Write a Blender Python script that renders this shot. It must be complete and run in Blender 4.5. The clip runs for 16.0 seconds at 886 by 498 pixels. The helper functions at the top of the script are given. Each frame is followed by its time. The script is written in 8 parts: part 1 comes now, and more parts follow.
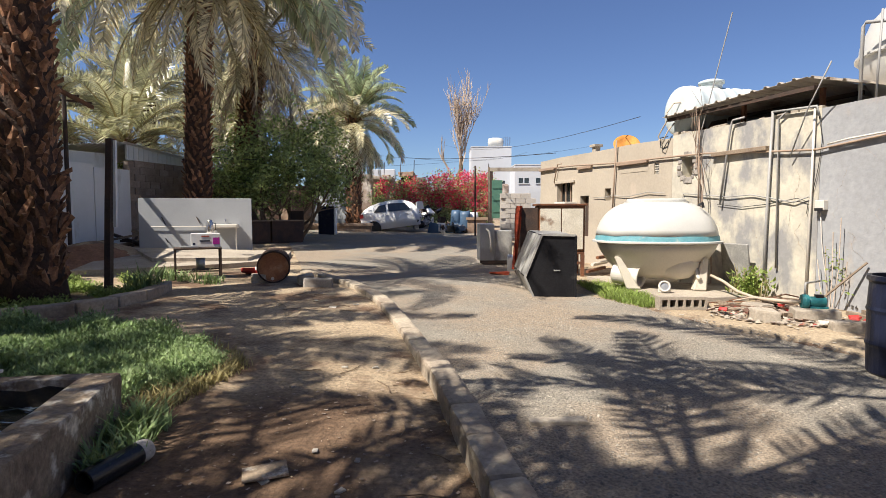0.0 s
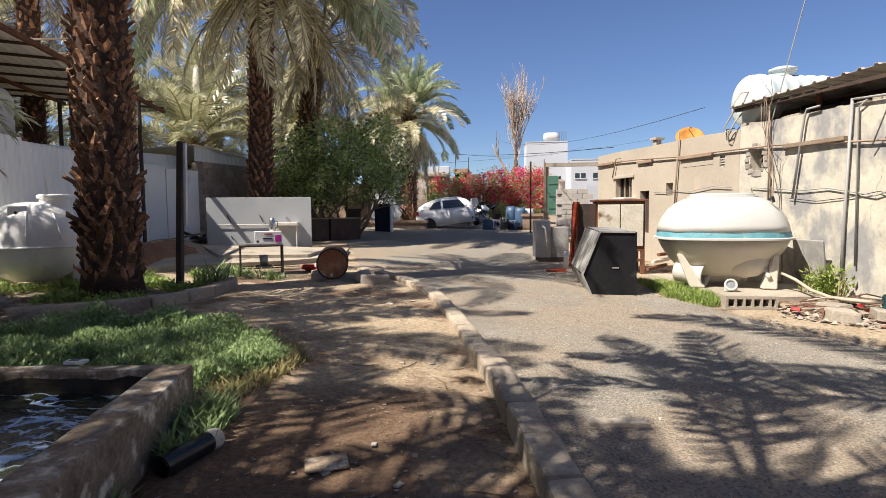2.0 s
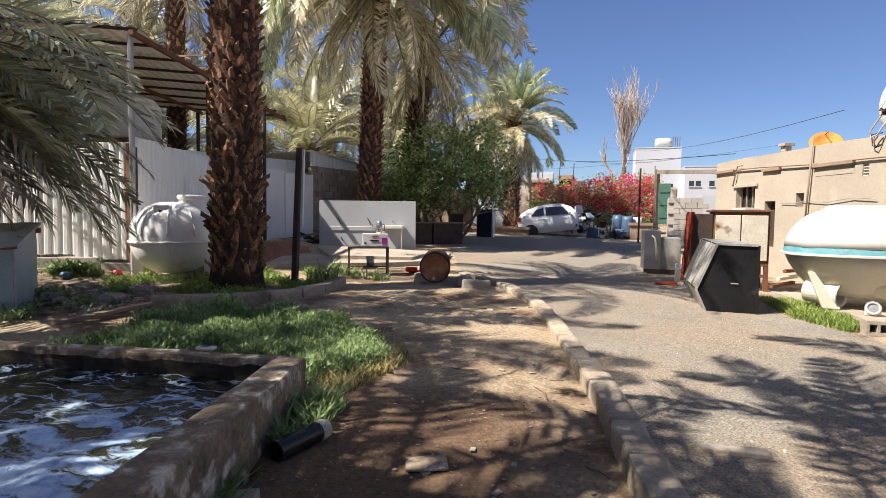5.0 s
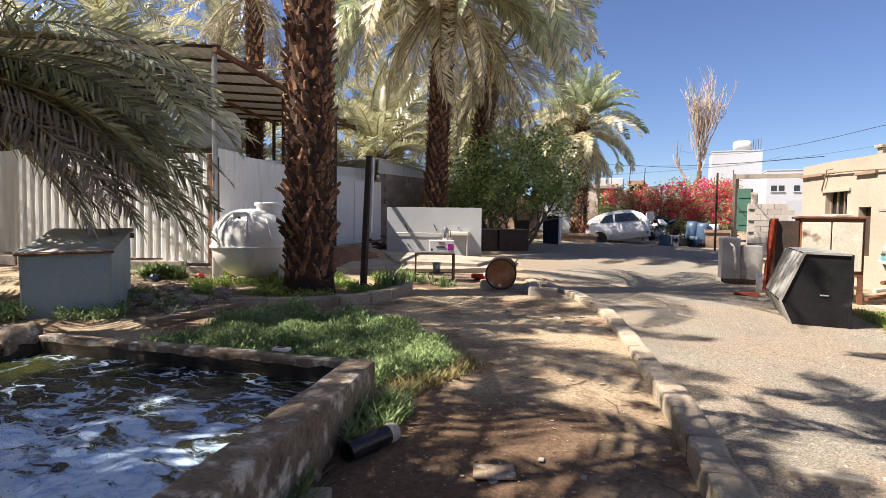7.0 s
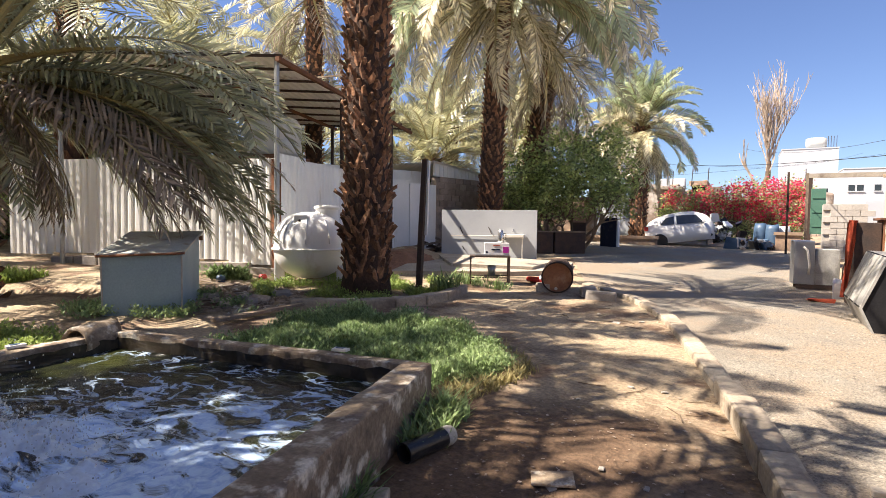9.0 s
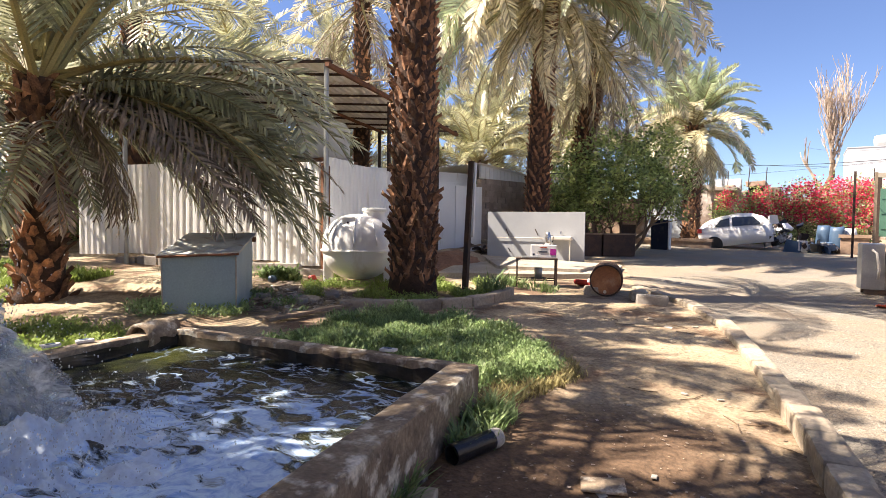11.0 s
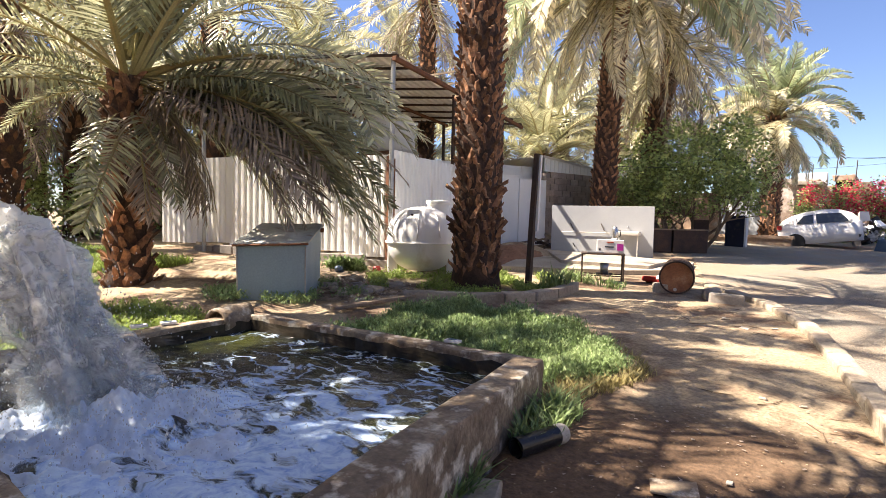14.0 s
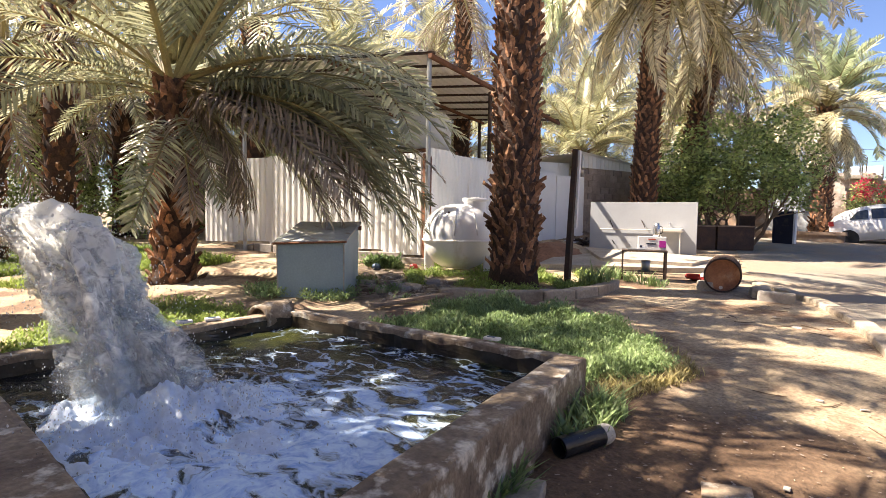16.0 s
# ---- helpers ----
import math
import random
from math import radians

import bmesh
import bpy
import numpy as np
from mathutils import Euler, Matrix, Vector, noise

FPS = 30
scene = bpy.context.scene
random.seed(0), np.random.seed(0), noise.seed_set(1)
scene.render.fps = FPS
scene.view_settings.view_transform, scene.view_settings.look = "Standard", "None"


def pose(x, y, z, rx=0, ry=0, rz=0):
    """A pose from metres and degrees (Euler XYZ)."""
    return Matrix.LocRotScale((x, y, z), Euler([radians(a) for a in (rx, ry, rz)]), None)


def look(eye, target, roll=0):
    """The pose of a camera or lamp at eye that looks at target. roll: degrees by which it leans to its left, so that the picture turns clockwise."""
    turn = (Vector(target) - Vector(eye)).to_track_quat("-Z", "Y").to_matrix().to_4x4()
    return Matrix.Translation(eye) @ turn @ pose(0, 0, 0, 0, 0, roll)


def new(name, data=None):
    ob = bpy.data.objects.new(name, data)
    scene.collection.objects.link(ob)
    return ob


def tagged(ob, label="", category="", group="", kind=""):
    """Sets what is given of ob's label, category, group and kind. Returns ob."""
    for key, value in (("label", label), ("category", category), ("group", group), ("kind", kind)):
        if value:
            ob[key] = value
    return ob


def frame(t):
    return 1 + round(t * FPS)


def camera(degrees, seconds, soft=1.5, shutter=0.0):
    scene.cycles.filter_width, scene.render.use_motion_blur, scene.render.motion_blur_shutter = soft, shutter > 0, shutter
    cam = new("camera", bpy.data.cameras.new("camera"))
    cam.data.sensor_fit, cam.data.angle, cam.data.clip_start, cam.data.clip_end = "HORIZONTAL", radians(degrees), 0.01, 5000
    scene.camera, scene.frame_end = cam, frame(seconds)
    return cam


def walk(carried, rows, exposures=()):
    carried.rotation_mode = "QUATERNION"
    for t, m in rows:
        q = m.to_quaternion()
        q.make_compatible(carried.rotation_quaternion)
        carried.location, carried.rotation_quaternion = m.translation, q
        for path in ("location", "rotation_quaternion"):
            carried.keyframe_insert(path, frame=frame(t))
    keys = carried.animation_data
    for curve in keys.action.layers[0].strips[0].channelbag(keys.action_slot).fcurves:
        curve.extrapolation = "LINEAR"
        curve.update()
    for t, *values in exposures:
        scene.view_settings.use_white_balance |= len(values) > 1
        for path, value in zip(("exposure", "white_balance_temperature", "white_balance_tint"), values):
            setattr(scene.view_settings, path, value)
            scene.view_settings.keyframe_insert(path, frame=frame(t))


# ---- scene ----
# ---------- camera ----------
cam = camera(77.1, 16.0, soft=0.35)
ROWS = [
    (0.0, -0.000, -0.000, 1.550, 86.45, 0.14, 0.05),
    (0.5, -0.000, -0.004, 1.555, 86.20, 0.16, 1.29),
    (1.0, -0.005, -0.003, 1.557, 86.33, 0.25, 2.67),
    (1.5, -0.008, -0.008, 1.558, 86.29, 0.42, 4.11),
    (2.0, -0.013, -0.008, 1.559, 86.13, 0.56, 5.64),
    (2.5, -0.021, -0.009, 1.556, 86.09, 0.48, 7.40),
    (3.0, -0.027, -0.017, 1.563, 86.04, 0.37, 9.23),
    (3.5, -0.034, -0.016, 1.563, 86.08, 0.22, 11.08),
    (4.0, -0.038, -0.016, 1.563, 86.35, -0.22, 12.69),
    (6.5, -0.063, -0.029, 1.567, 87.15, -0.79, 21.11),
    (7.0, -0.068, -0.033, 1.567, 87.26, -0.81, 22.69),
    (7.5, -0.072, -0.036, 1.569, 87.21, -0.90, 24.15),
    (8.0, -0.075, -0.040, 1.573, 87.36, -0.96, 25.43),
    (8.5, -0.085, -0.040, 1.572, 87.29, -0.78, 26.83),
    (9.0, -0.090, -0.042, 1.573, 87.42, -0.72, 28.23),
    (11.5, -0.110, -0.055, 1.565, 87.55, -0.77, 33.90),
    (12.0, -0.115, -0.060, 1.565, 87.48, -0.86, 34.87),
    (12.5, -0.125, -0.062, 1.561, 87.35, -0.89, 35.79),
    (13.0, -0.128, -0.067, 1.557, 87.17, -0.89, 36.98),
    (13.5, -0.133, -0.070, 1.555, 87.07, -1.05, 38.15),
    (14.0, -0.139, -0.068, 1.554, 86.82, -1.32, 39.21),
    (14.5, -0.145, -0.067, 1.550, 86.76, -1.29, 40.15),
    (15.0, -0.163, -0.061, 1.542, 86.67, -1.04, 41.09),
    (15.5, -0.174, -0.057, 1.535, 86.71, -0.98, 41.96),
    (16.0, -0.191, -0.055, 1.531, 86.62, -0.91, 42.82),
]
walk(cam, [(t, pose(x, y, z, rx, ry, rz)) for t, x, y, z, rx, ry, rz in ROWS], exposures=[(0.0, 0.89, 6350, 11), (4.2, 1.0, 6350, 12), (7.0, 1.24, 6550, 13), (9.5, 1.58, 6750, 14), (12.5, 1.78, 6900, 15), (16.0, 1.90, 6950, 15)])

# ---------- daylight ----------
SUN_TO = Vector((-0.51, -0.35, 0.79)).normalized()
world = bpy.data.worlds.new("sky")
scene.world = world
world.use_nodes = True
wn = world.node_tree.nodes
sky = wn.new("ShaderNodeTexSky")
sky.sky_type = "NISHITA"
sky.sun_disc = False
sky.sun_elevation = math.asin(SUN_TO.z)
sky.sun_rotation = math.atan2(SUN_TO.x, SUN_TO.y)
sky.air_density = 1.0
sky.dust_density = 0.1
sky.ozone_density = 8.0
sky_colour = wn.new("ShaderNodeHueSaturation")
sky_colour.inputs["Hue"].default_value = 0.509
sky_colour.inputs["Saturation"].default_value = 0.98
world.node_tree.links.new(sky.outputs[0], sky_colour.inputs["Color"])
world.node_tree.links.new(sky_colour.outputs[0], wn["Background"].inputs[0])
wn["Background"].inputs[1].default_value = 0.058
sun_data = bpy.data.lights.new("sun", "SUN")
sun_data.energy = 5.0
sun_data.angle = radians(0.45)
sun_data.color = (1.0, 0.915, 0.79)
sun = new("sun", sun_data)
sun.matrix_world = look(SUN_TO * 60, (0, 0, 0))

# ---------- materials ----------
def mat(name, a, b, scale=2.0, rough=0.85, metal=0.0, bump=0.25, fine=45.0, stain=None, stain_at=0.62, stain_scale=1.2,
        streak=1.0, vary=0.0, gran=0.25, leafy=0.0, spec=0.4, bump_dist=0.01, soil_patch=None):
    """A weathered surface: two base colours mixed by broad noise, fine grain in value and relief, and stains of a third colour.
    streak below 1 stretches the stains downwards; leafy is the share of light that passes through."""
    m = bpy.data.materials.new(name)
    m.use_nodes = True
    nt = m.node_tree
    nd, ln = nt.nodes, nt.links.new
    bs = nd["Principled BSDF"]
    geo = nd.new("ShaderNodeNewGeometry")
    def noise_tex(s, detail=5.0, zs=1.0, off=0.0):
        mp = nd.new("ShaderNodeMapping")
        mp.inputs["Scale"].default_value = (1, 1, zs)
        mp.inputs["Location"].default_value = (off, off * 0.7, off * 1.3)
        ln(geo.outputs["Position"], mp.inputs["Vector"])
        n = nd.new("ShaderNodeTexNoise")
        n.inputs["Scale"].default_value = s
        n.inputs["Detail"].default_value = detail
        n.inputs["Roughness"].default_value = 0.6
        ln(mp.outputs[0], n.inputs["Vector"])
        return n
    def ramp(src, lo, hi):
        r = nd.new("ShaderNodeMapRange")
        r.inputs["From Min"].default_value, r.inputs["From Max"].default_value = lo, hi
        ln(src, r.inputs["Value"])
        return r.outputs[0]
    def mixc(fac, c1, c2, mode="MIX"):
        x = nd.new("ShaderNodeMix")
        x.data_type, x.blend_type = "RGBA", mode
        for sock, v in ((x.inputs[0], fac), (x.inputs[6], c1), (x.inputs[7], c2)):
            if isinstance(v, (int, float)):
                sock.default_value = v
            elif isinstance(v, tuple):
                sock.default_value = (*v, 1) if len(v) == 3 else v
            else:
                ln(v, sock)
        return x.outputs[2]
    broad = noise_tex(scale)
    col = mixc(ramp(broad.outputs[0], 0.35, 0.65), a, b)
    if stain:
        st = noise_tex(stain_scale, 6.0, streak, 7.3)
        col = mixc(ramp(st.outputs[0], stain_at - 0.05, stain_at + 0.07), col, stain)
    if soil_patch:      # (centre, radius, colour): a patch of darker soil
        dd = nd.new("ShaderNodeVectorMath")
        dd.operation = "DISTANCE"
        ln(geo.outputs["Position"], dd.inputs[0])
        dd.inputs[1].default_value = soil_patch[0]
        wob = noise_tex(1.1, 5.0, 1.0, 5.5)
        sm = nd.new("ShaderNodeMath")
        sm.operation = "MULTIPLY_ADD"
        ln(wob.outputs[0], sm.inputs[0])
        sm.inputs[1].default_value = soil_patch[1] * 1.6
        ln(dd.outputs["Value"], sm.inputs[2])
        col = mixc(ramp(sm.outputs[0], soil_patch[1] * 1.9, soil_patch[1] * 1.2), col, soil_patch[2])
    grain = noise_tex(fine, 4.0, 1.0, 3.1)
    g = ramp(grain.outputs[0], 0.25, 0.75)
    gm = nd.new("ShaderNodeMapRange")
    gm.inputs["To Min"].default_value, gm.inputs["To Max"].default_value = 1 - gran, 1 + gran
    ln(g, gm.inputs["Value"])
    if vary:
        inf = nd.new("ShaderNodeObjectInfo")
        isl = geo.outputs["Random Per Island"]
        ad = nd.new("ShaderNodeMath")
        ad.operation = "ADD"
        ln(inf.outputs["Random"], ad.inputs[0])
        ln(isl, ad.inputs[1])
        fr = nd.new("ShaderNodeMath")
        fr.operation = "FRACT"
        ln(ad.outputs[0], fr.inputs[0])
        vr = nd.new("ShaderNodeMapRange")
        vr.inputs["To Min"].default_value, vr.inputs["To Max"].default_value = 1 - vary, 1 + vary
        ln(fr.outputs[0], vr.inputs["Value"])
        mu = nd.new("ShaderNodeMath")
        mu.operation = "MULTIPLY"
        ln(gm.outputs[0], mu.inputs[0])
        ln(vr.outputs[0], mu.inputs[1])
        value = mu.outputs[0]
    else:
        value = gm.outputs[0]
    hsv = nd.new("ShaderNodeHueSaturation")
    ln(value, hsv.inputs["Value"])
    ln(col, hsv.inputs["Color"])
    ln(hsv.outputs[0], bs.inputs["Base Color"])
    bs.inputs["Roughness"].default_value = rough
    bs.inputs["Metallic"].default_value = metal
    bs.inputs["Specular IOR Level"].default_value = spec
    if bump:
        bp = nd.new("ShaderNodeBump")
        bp.inputs["Strength"].default_value = bump
        bp.inputs["Distance"].default_value = bump_dist
        ln(grain.outputs[0], bp.inputs["Height"])
        ln(bp.outputs[0], bs.inputs["Normal"])
    if leafy:
        tr = nd.new("ShaderNodeBsdfTranslucent")
        ln(hsv.outputs[0], tr.inputs[0])
        mx = nd.new("ShaderNodeMixShader")
        mx.inputs[0].default_value = leafy
        ln(bs.outputs[0], mx.inputs[1])
        ln(tr.outputs[0], mx.inputs[2])
        ln(mx.outputs[0], nd["Material Output"].inputs["Surface"])
    return m


# the near patch is moist soil, darkened further to put shade into its colour
DIRT = mat("dry_dirt", (0.295, 0.225, 0.147), (0.395, 0.315, 0.213), 0.9, 0.95, bump=1.0, fine=26, stain=(0.155, 0.098, 0.062), stain_at=0.55, stain_scale=1.3, gran=0.45, bump_dist=0.02, soil_patch=((-1.2, 2.8, 0.1), 2.1, (0.125, 0.078, 0.047)))
REDSOIL = mat("loose_red_earth", (0.27, 0.14, 0.08), (0.18, 0.09, 0.055), 2.0, 0.97, bump=0.8, fine=20, gran=0.35, bump_dist=0.02)
# the patch at the near right is browner dirt on the gravel
GRAVEL = mat("gravel_road", (0.285, 0.258, 0.21), (0.22, 0.197, 0.162), 0.7, 0.95, bump=1.0, fine=52, stain=(0.285, 0.23, 0.17), stain_at=0.50, stain_scale=0.55, gran=0.6, bump_dist=0.02, soil_patch=((3.4, 1.9, 0.1), 1.7, (0.225, 0.168, 0.125)))
STONE = mat("gravel_stones", (0.30, 0.27, 0.22), (0.178, 0.156, 0.13), 6, 0.9, vary=0.35, gran=0.2)
CONCRETE = mat("old_concrete", (0.40, 0.35, 0.28), (0.30, 0.26, 0.21), 2.2, 0.9, bump=0.5, fine=30, stain=(0.18, 0.14, 0.11), stain_at=0.62, gran=0.25)
KERB = mat("kerb_concrete", (0.39, 0.335, 0.255), (0.29, 0.24, 0.185), 2.5, 0.92, bump=0.5, fine=28, stain=(0.20, 0.15, 0.11), stain_at=0.6, vary=0.12)
RIM = mat("basin_plaster", (0.30, 0.235, 0.165), (0.14, 0.098, 0.068), 3.2, 0.75, bump=1.0, fine=26, stain=(0.60, 0.55, 0.46), stain_at=0.575, stain_scale=6.0, gran=0.4)
CREAM = mat("cream_render", (0.55, 0.51, 0.415), (0.43, 0.40, 0.335), 2.4, 0.92, bump=0.35, fine=16, stain=(0.27, 0.265, 0.26), stain_at=0.52, stain_scale=1.8, streak=0.6, gran=0.1)
BEIGE = mat("beige_pink_render", (0.43, 0.375, 0.30), (0.38, 0.33, 0.265), 0.9, 0.92, bump=0.3, fine=20, stain=(0.55, 0.44, 0.36), stain_at=0.66, streak=0.35, gran=0.08)
GREYWALL = mat("grey_render", (0.32, 0.325, 0.335), (0.28, 0.285, 0.295), 0.8, 0.92, bump=0.5, fine=14, stain=(0.40, 0.33, 0.27), stain_at=0.66, streak=0.5, gran=0.12)
DARKHOLE = mat("dark_inside", (0.03, 0.025, 0.02), (0.05, 0.04, 0.03), 2, 0.95)
WHITE = mat("white_gelcoat", (0.54, 0.535, 0.505), (0.49, 0.485, 0.45), 1.5, 0.4, bump=0.05, stain=(0.56, 0.51, 0.43), stain_at=0.62, streak=0.3, gran=0.04)
PALETANK = mat("pale_blue_white_plastic", (0.55, 0.62, 0.63), (0.47, 0.54, 0.55), 1.5, 0.45, bump=0.05, stain=(0.50, 0.47, 0.42), stain_at=0.6, streak=0.4, gran=0.06)
POLYTANK = mat("white_polythene", (0.86, 0.86, 0.85), (0.80, 0.80, 0.79), 1.5, 0.4, bump=0.05, stain=(0.60, 0.56, 0.48), stain_at=0.66, streak=0.3, gran=0.04)
CREAMHULL = mat("cream_gelcoat", (0.66, 0.61, 0.51), (0.58, 0.53, 0.44), 1.5, 0.45, bump=0.05, stain=(0.48, 0.42, 0.33), stain_at=0.66, streak=0.3, gran=0.06)
TEAL = mat("teal_stripe", (0.10, 0.28, 0.33), (0.16, 0.36, 0.40), 5, 0.6, stain=(0.42, 0.42, 0.38), stain_at=0.64, stain_scale=4, gran=0.15)
SHEETWHITE = mat("white_sheet_metal", (0.80, 0.80, 0.78), (0.74, 0.74, 0.72), 1.2, 0.5, bump=0.08, stain=(0.48, 0.40, 0.30), stain_at=0.68, streak=0.25, gran=0.06)
CARPORTSHEET = mat("pale_roof_sheet", (0.80, 0.79, 0.75), (0.70, 0.69, 0.65), 1.4, 0.6, bump=0.1, stain=(0.35, 0.27, 0.20), stain_at=0.64, streak=0.5, gran=0.1)
ROOFSHEET = mat("weathered_roof_sheet", (0.58, 0.53, 0.46), (0.48, 0.43, 0.37), 1.4, 0.7, bump=0.1, stain=(0.22, 0.15, 0.10), stain_at=0.62, streak=0.5, gran=0.12)
RUST = mat("rust", (0.20, 0.085, 0.04), (0.12, 0.055, 0.035), 5, 0.9, bump=0.4, gran=0.3)
RUSTDARK = mat("dark_rusty_steel", (0.075, 0.045, 0.032), (0.045, 0.033, 0.028), 5, 0.85, bump=0.3, gran=0.3)
GALV = mat("galvanised_steel", (0.42, 0.43, 0.43), (0.34, 0.35, 0.36), 3, 0.45, metal=0.7, bump=0.08, stain=(0.30, 0.24, 0.18), stain_at=0.66, gran=0.1)
LIDSTEEL = mat("weathered_sheet_lid", (0.46, 0.47, 0.43), (0.34, 0.35, 0.32), 4, 0.6, bump=0.2, stain=(0.25, 0.20, 0.15), stain_at=0.62, stain_scale=3, gran=0.15)
STEELBLUE = mat("blue_grey_sheet", (0.29, 0.39, 0.45), (0.25, 0.34, 0.40), 2.0, 0.5, metal=0.15, bump=0.08, stain=(0.40, 0.38, 0.33), stain_at=0.66, streak=0.5, gran=0.1)
BLACKPAINT = mat("black_scuffed_paint", (0.009, 0.009, 0.011), (0.016, 0.016, 0.018), 3, 0.6, bump=0.15, stain=(0.05, 0.047, 0.045), stain_at=0.70, stain_scale=3, gran=0.3, spec=0.2)
DUSTYSTEEL = mat("dusty_grey_steel", (0.40, 0.39, 0.36), (0.26, 0.255, 0.24), 3, 0.6, metal=0.1, bump=0.15, stain=(0.10, 0.09, 0.08), stain_at=0.6, streak=0.4, gran=0.2)
BLACKPLASTIC = mat("black_plastic", (0.015, 0.015, 0.017), (0.025, 0.025, 0.027), 5, 0.28, gran=0.15)
PVC = mat("grey_pipe", (0.34, 0.335, 0.325), (0.29, 0.285, 0.275), 4, 0.5, gran=0.08)
PVCWHITE = mat("white_pipe", (0.60, 0.57, 0.51), (0.54, 0.50, 0.44), 4, 0.45, gran=0.08)
BROWNPIPE = mat("brown_pipe", (0.34, 0.25, 0.18), (0.28, 0.20, 0.15), 4, 0.6, gran=0.1)
WOOD = mat("grey_wood", (0.26, 0.20, 0.14), (0.18, 0.135, 0.10), 4, 0.9, bump=0.4, gran=0.25)
BLOCKBROWN = mat("brown_weathered_block", (0.36, 0.295, 0.25), (0.27, 0.215, 0.18), 3, 0.95, bump=0.5, fine=30, vary=0.18, gran=0.25)
HOSE = mat("dusty_hose", (0.50, 0.42, 0.33), (0.40, 0.33, 0.25), 5, 0.6, gran=0.15)
BLOCKPALE = mat("pale_concrete_block", (0.50, 0.46, 0.41), (0.42, 0.385, 0.34), 3, 0.95, bump=0.4, fine=30, vary=0.1, gran=0.15)
BLOCK = mat("concrete_block", (0.33, 0.30, 0.27), (0.26, 0.235, 0.21), 3, 0.95, bump=0.5, fine=30, vary=0.15, gran=0.2)
CARWHITE = mat("white_car_paint", (0.78, 0.78, 0.77), (0.75, 0.75, 0.74), 2, 0.25, bump=0.0, stain=(0.60, 0.54, 0.45), stain_at=0.70, gran=0.03, spec=0.6)
GLASSDARK = mat("dark_window_glass", (0.02, 0.024, 0.027), (0.03, 0.034, 0.036), 2, 0.08, bump=0, gran=0.05, spec=0.8)
RUBBER = mat("tyre_rubber", (0.02, 0.02, 0.02), (0.035, 0.033, 0.03), 6, 0.85, gran=0.2)
SCRAP = mat("crumpled_metal", (0.45, 0.45, 0.44), (0.06, 0.06, 0.06), 7, 0.5, metal=0.3, vary=0.5, gran=0.3)
BLUEPLASTIC = mat("blue_plastic", (0.04, 0.08, 0.15), (0.07, 0.12, 0.19), 3, 0.45, gran=0.15)
NAVYPLASTIC = mat("navy_barrel_plastic", (0.009, 0.012, 0.032), (0.014, 0.019, 0.043), 3, 0.45, stain=(0.10, 0.09, 0.08), stain_at=0.68, gran=0.15)
TEALPUMP = mat("teal_cast_iron", (0.02, 0.15, 0.17), (0.03, 0.19, 0.20), 8, 0.5, gran=0.15)
REDPLASTIC = mat("red_plastic", (0.45, 0.04, 0.03), (0.36, 0.03, 0.03), 6, 0.5, gran=0.15)
ORANGECLOTH = mat("orange_cloth", (0.50, 0.095, 0.045), (0.34, 0.06, 0.03), 8, 0.95, bump=0.5, gran=0.2)
ORANGERUST = mat("orange_rusty_dish", (0.55, 0.26, 0.05), (0.40, 0.16, 0.03), 4, 0.75, bump=0.1, gran=0.2)
GREENDOOR = mat("green_door_paint", (0.07, 0.17, 0.12), (0.09, 0.20, 0.14), 3, 0.6, gran=0.15)
FARWHITE = mat("white_painted_wall", (0.50, 0.52, 0.55), (0.45, 0.47, 0.50), 0.3, 0.85, bump=0, gran=0.04)
FARBROWN = mat("mud_brown_wall", (0.34, 0.24, 0.17), (0.26, 0.18, 0.13), 0.5, 0.95, bump=0.4, fine=6, stain=(0.40, 0.35, 0.30), stain_at=0.6, gran=0.25)
PAPER = mat("paper_litter", (0.46, 0.43, 0.38), (0.33, 0.295, 0.25), 9, 0.9, vary=0.25)
CARDBOARD = mat("white_carton", (0.72, 0.70, 0.68), (0.66, 0.64, 0.62), 6, 0.8, gran=0.05)
MAGENTA = mat("magenta_print", (0.42, 0.02, 0.28), (0.36, 0.02, 0.25), 6, 0.7, gran=0.1)
CHROME = mat("steel_shine", (0.60, 0.58, 0.55), (0.50, 0.48, 0.45), 6, 0.2, metal=0.9, gran=0.05)
CLOTH = mat("brown_cloth", (0.16, 0.09, 0.06), (0.10, 0.06, 0.045), 6, 0.95, bump=0.5)
# plants
EARTHSTONE = mat("earth_coloured_stone", (0.34, 0.26, 0.17), (0.25, 0.185, 0.12), 8, 0.95, vary=0.3)
FRONDBACK = mat("olive_palm_leaf", (0.49, 0.47, 0.30), (0.31, 0.32, 0.175), 1.3, 0.32, vary=0.5, bump=0, gran=0.15, leafy=0.38, spec=0.8)
# yellowed leaf, lightened further so that its colour carries the sunlight on the crown
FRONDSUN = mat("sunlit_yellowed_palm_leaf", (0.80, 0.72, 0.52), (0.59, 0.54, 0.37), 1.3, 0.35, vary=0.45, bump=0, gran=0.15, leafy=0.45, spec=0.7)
FRONDMID = mat("green_palm_leaf", (0.50, 0.55, 0.36), (0.34, 0.41, 0.23), 1.3, 0.32, vary=0.5, bump=0, gran=0.15, leafy=0.38, spec=0.8)
FROND = mat("palm_leaf", (0.46, 0.46, 0.31), (0.265, 0.285, 0.165), 1.6, 0.32, vary=0.5, bump=0, gran=0.15, leafy=0.38, spec=0.8)
# paler copy of the palm leaf, with sun brightness put into the colour
FRONDPALE = mat("sunlit_pale_palm_leaf", (0.69, 0.63, 0.45), (0.49, 0.465, 0.30), 1.3, 0.32, vary=0.5, bump=0, gran=0.15, leafy=0.38, spec=0.8)
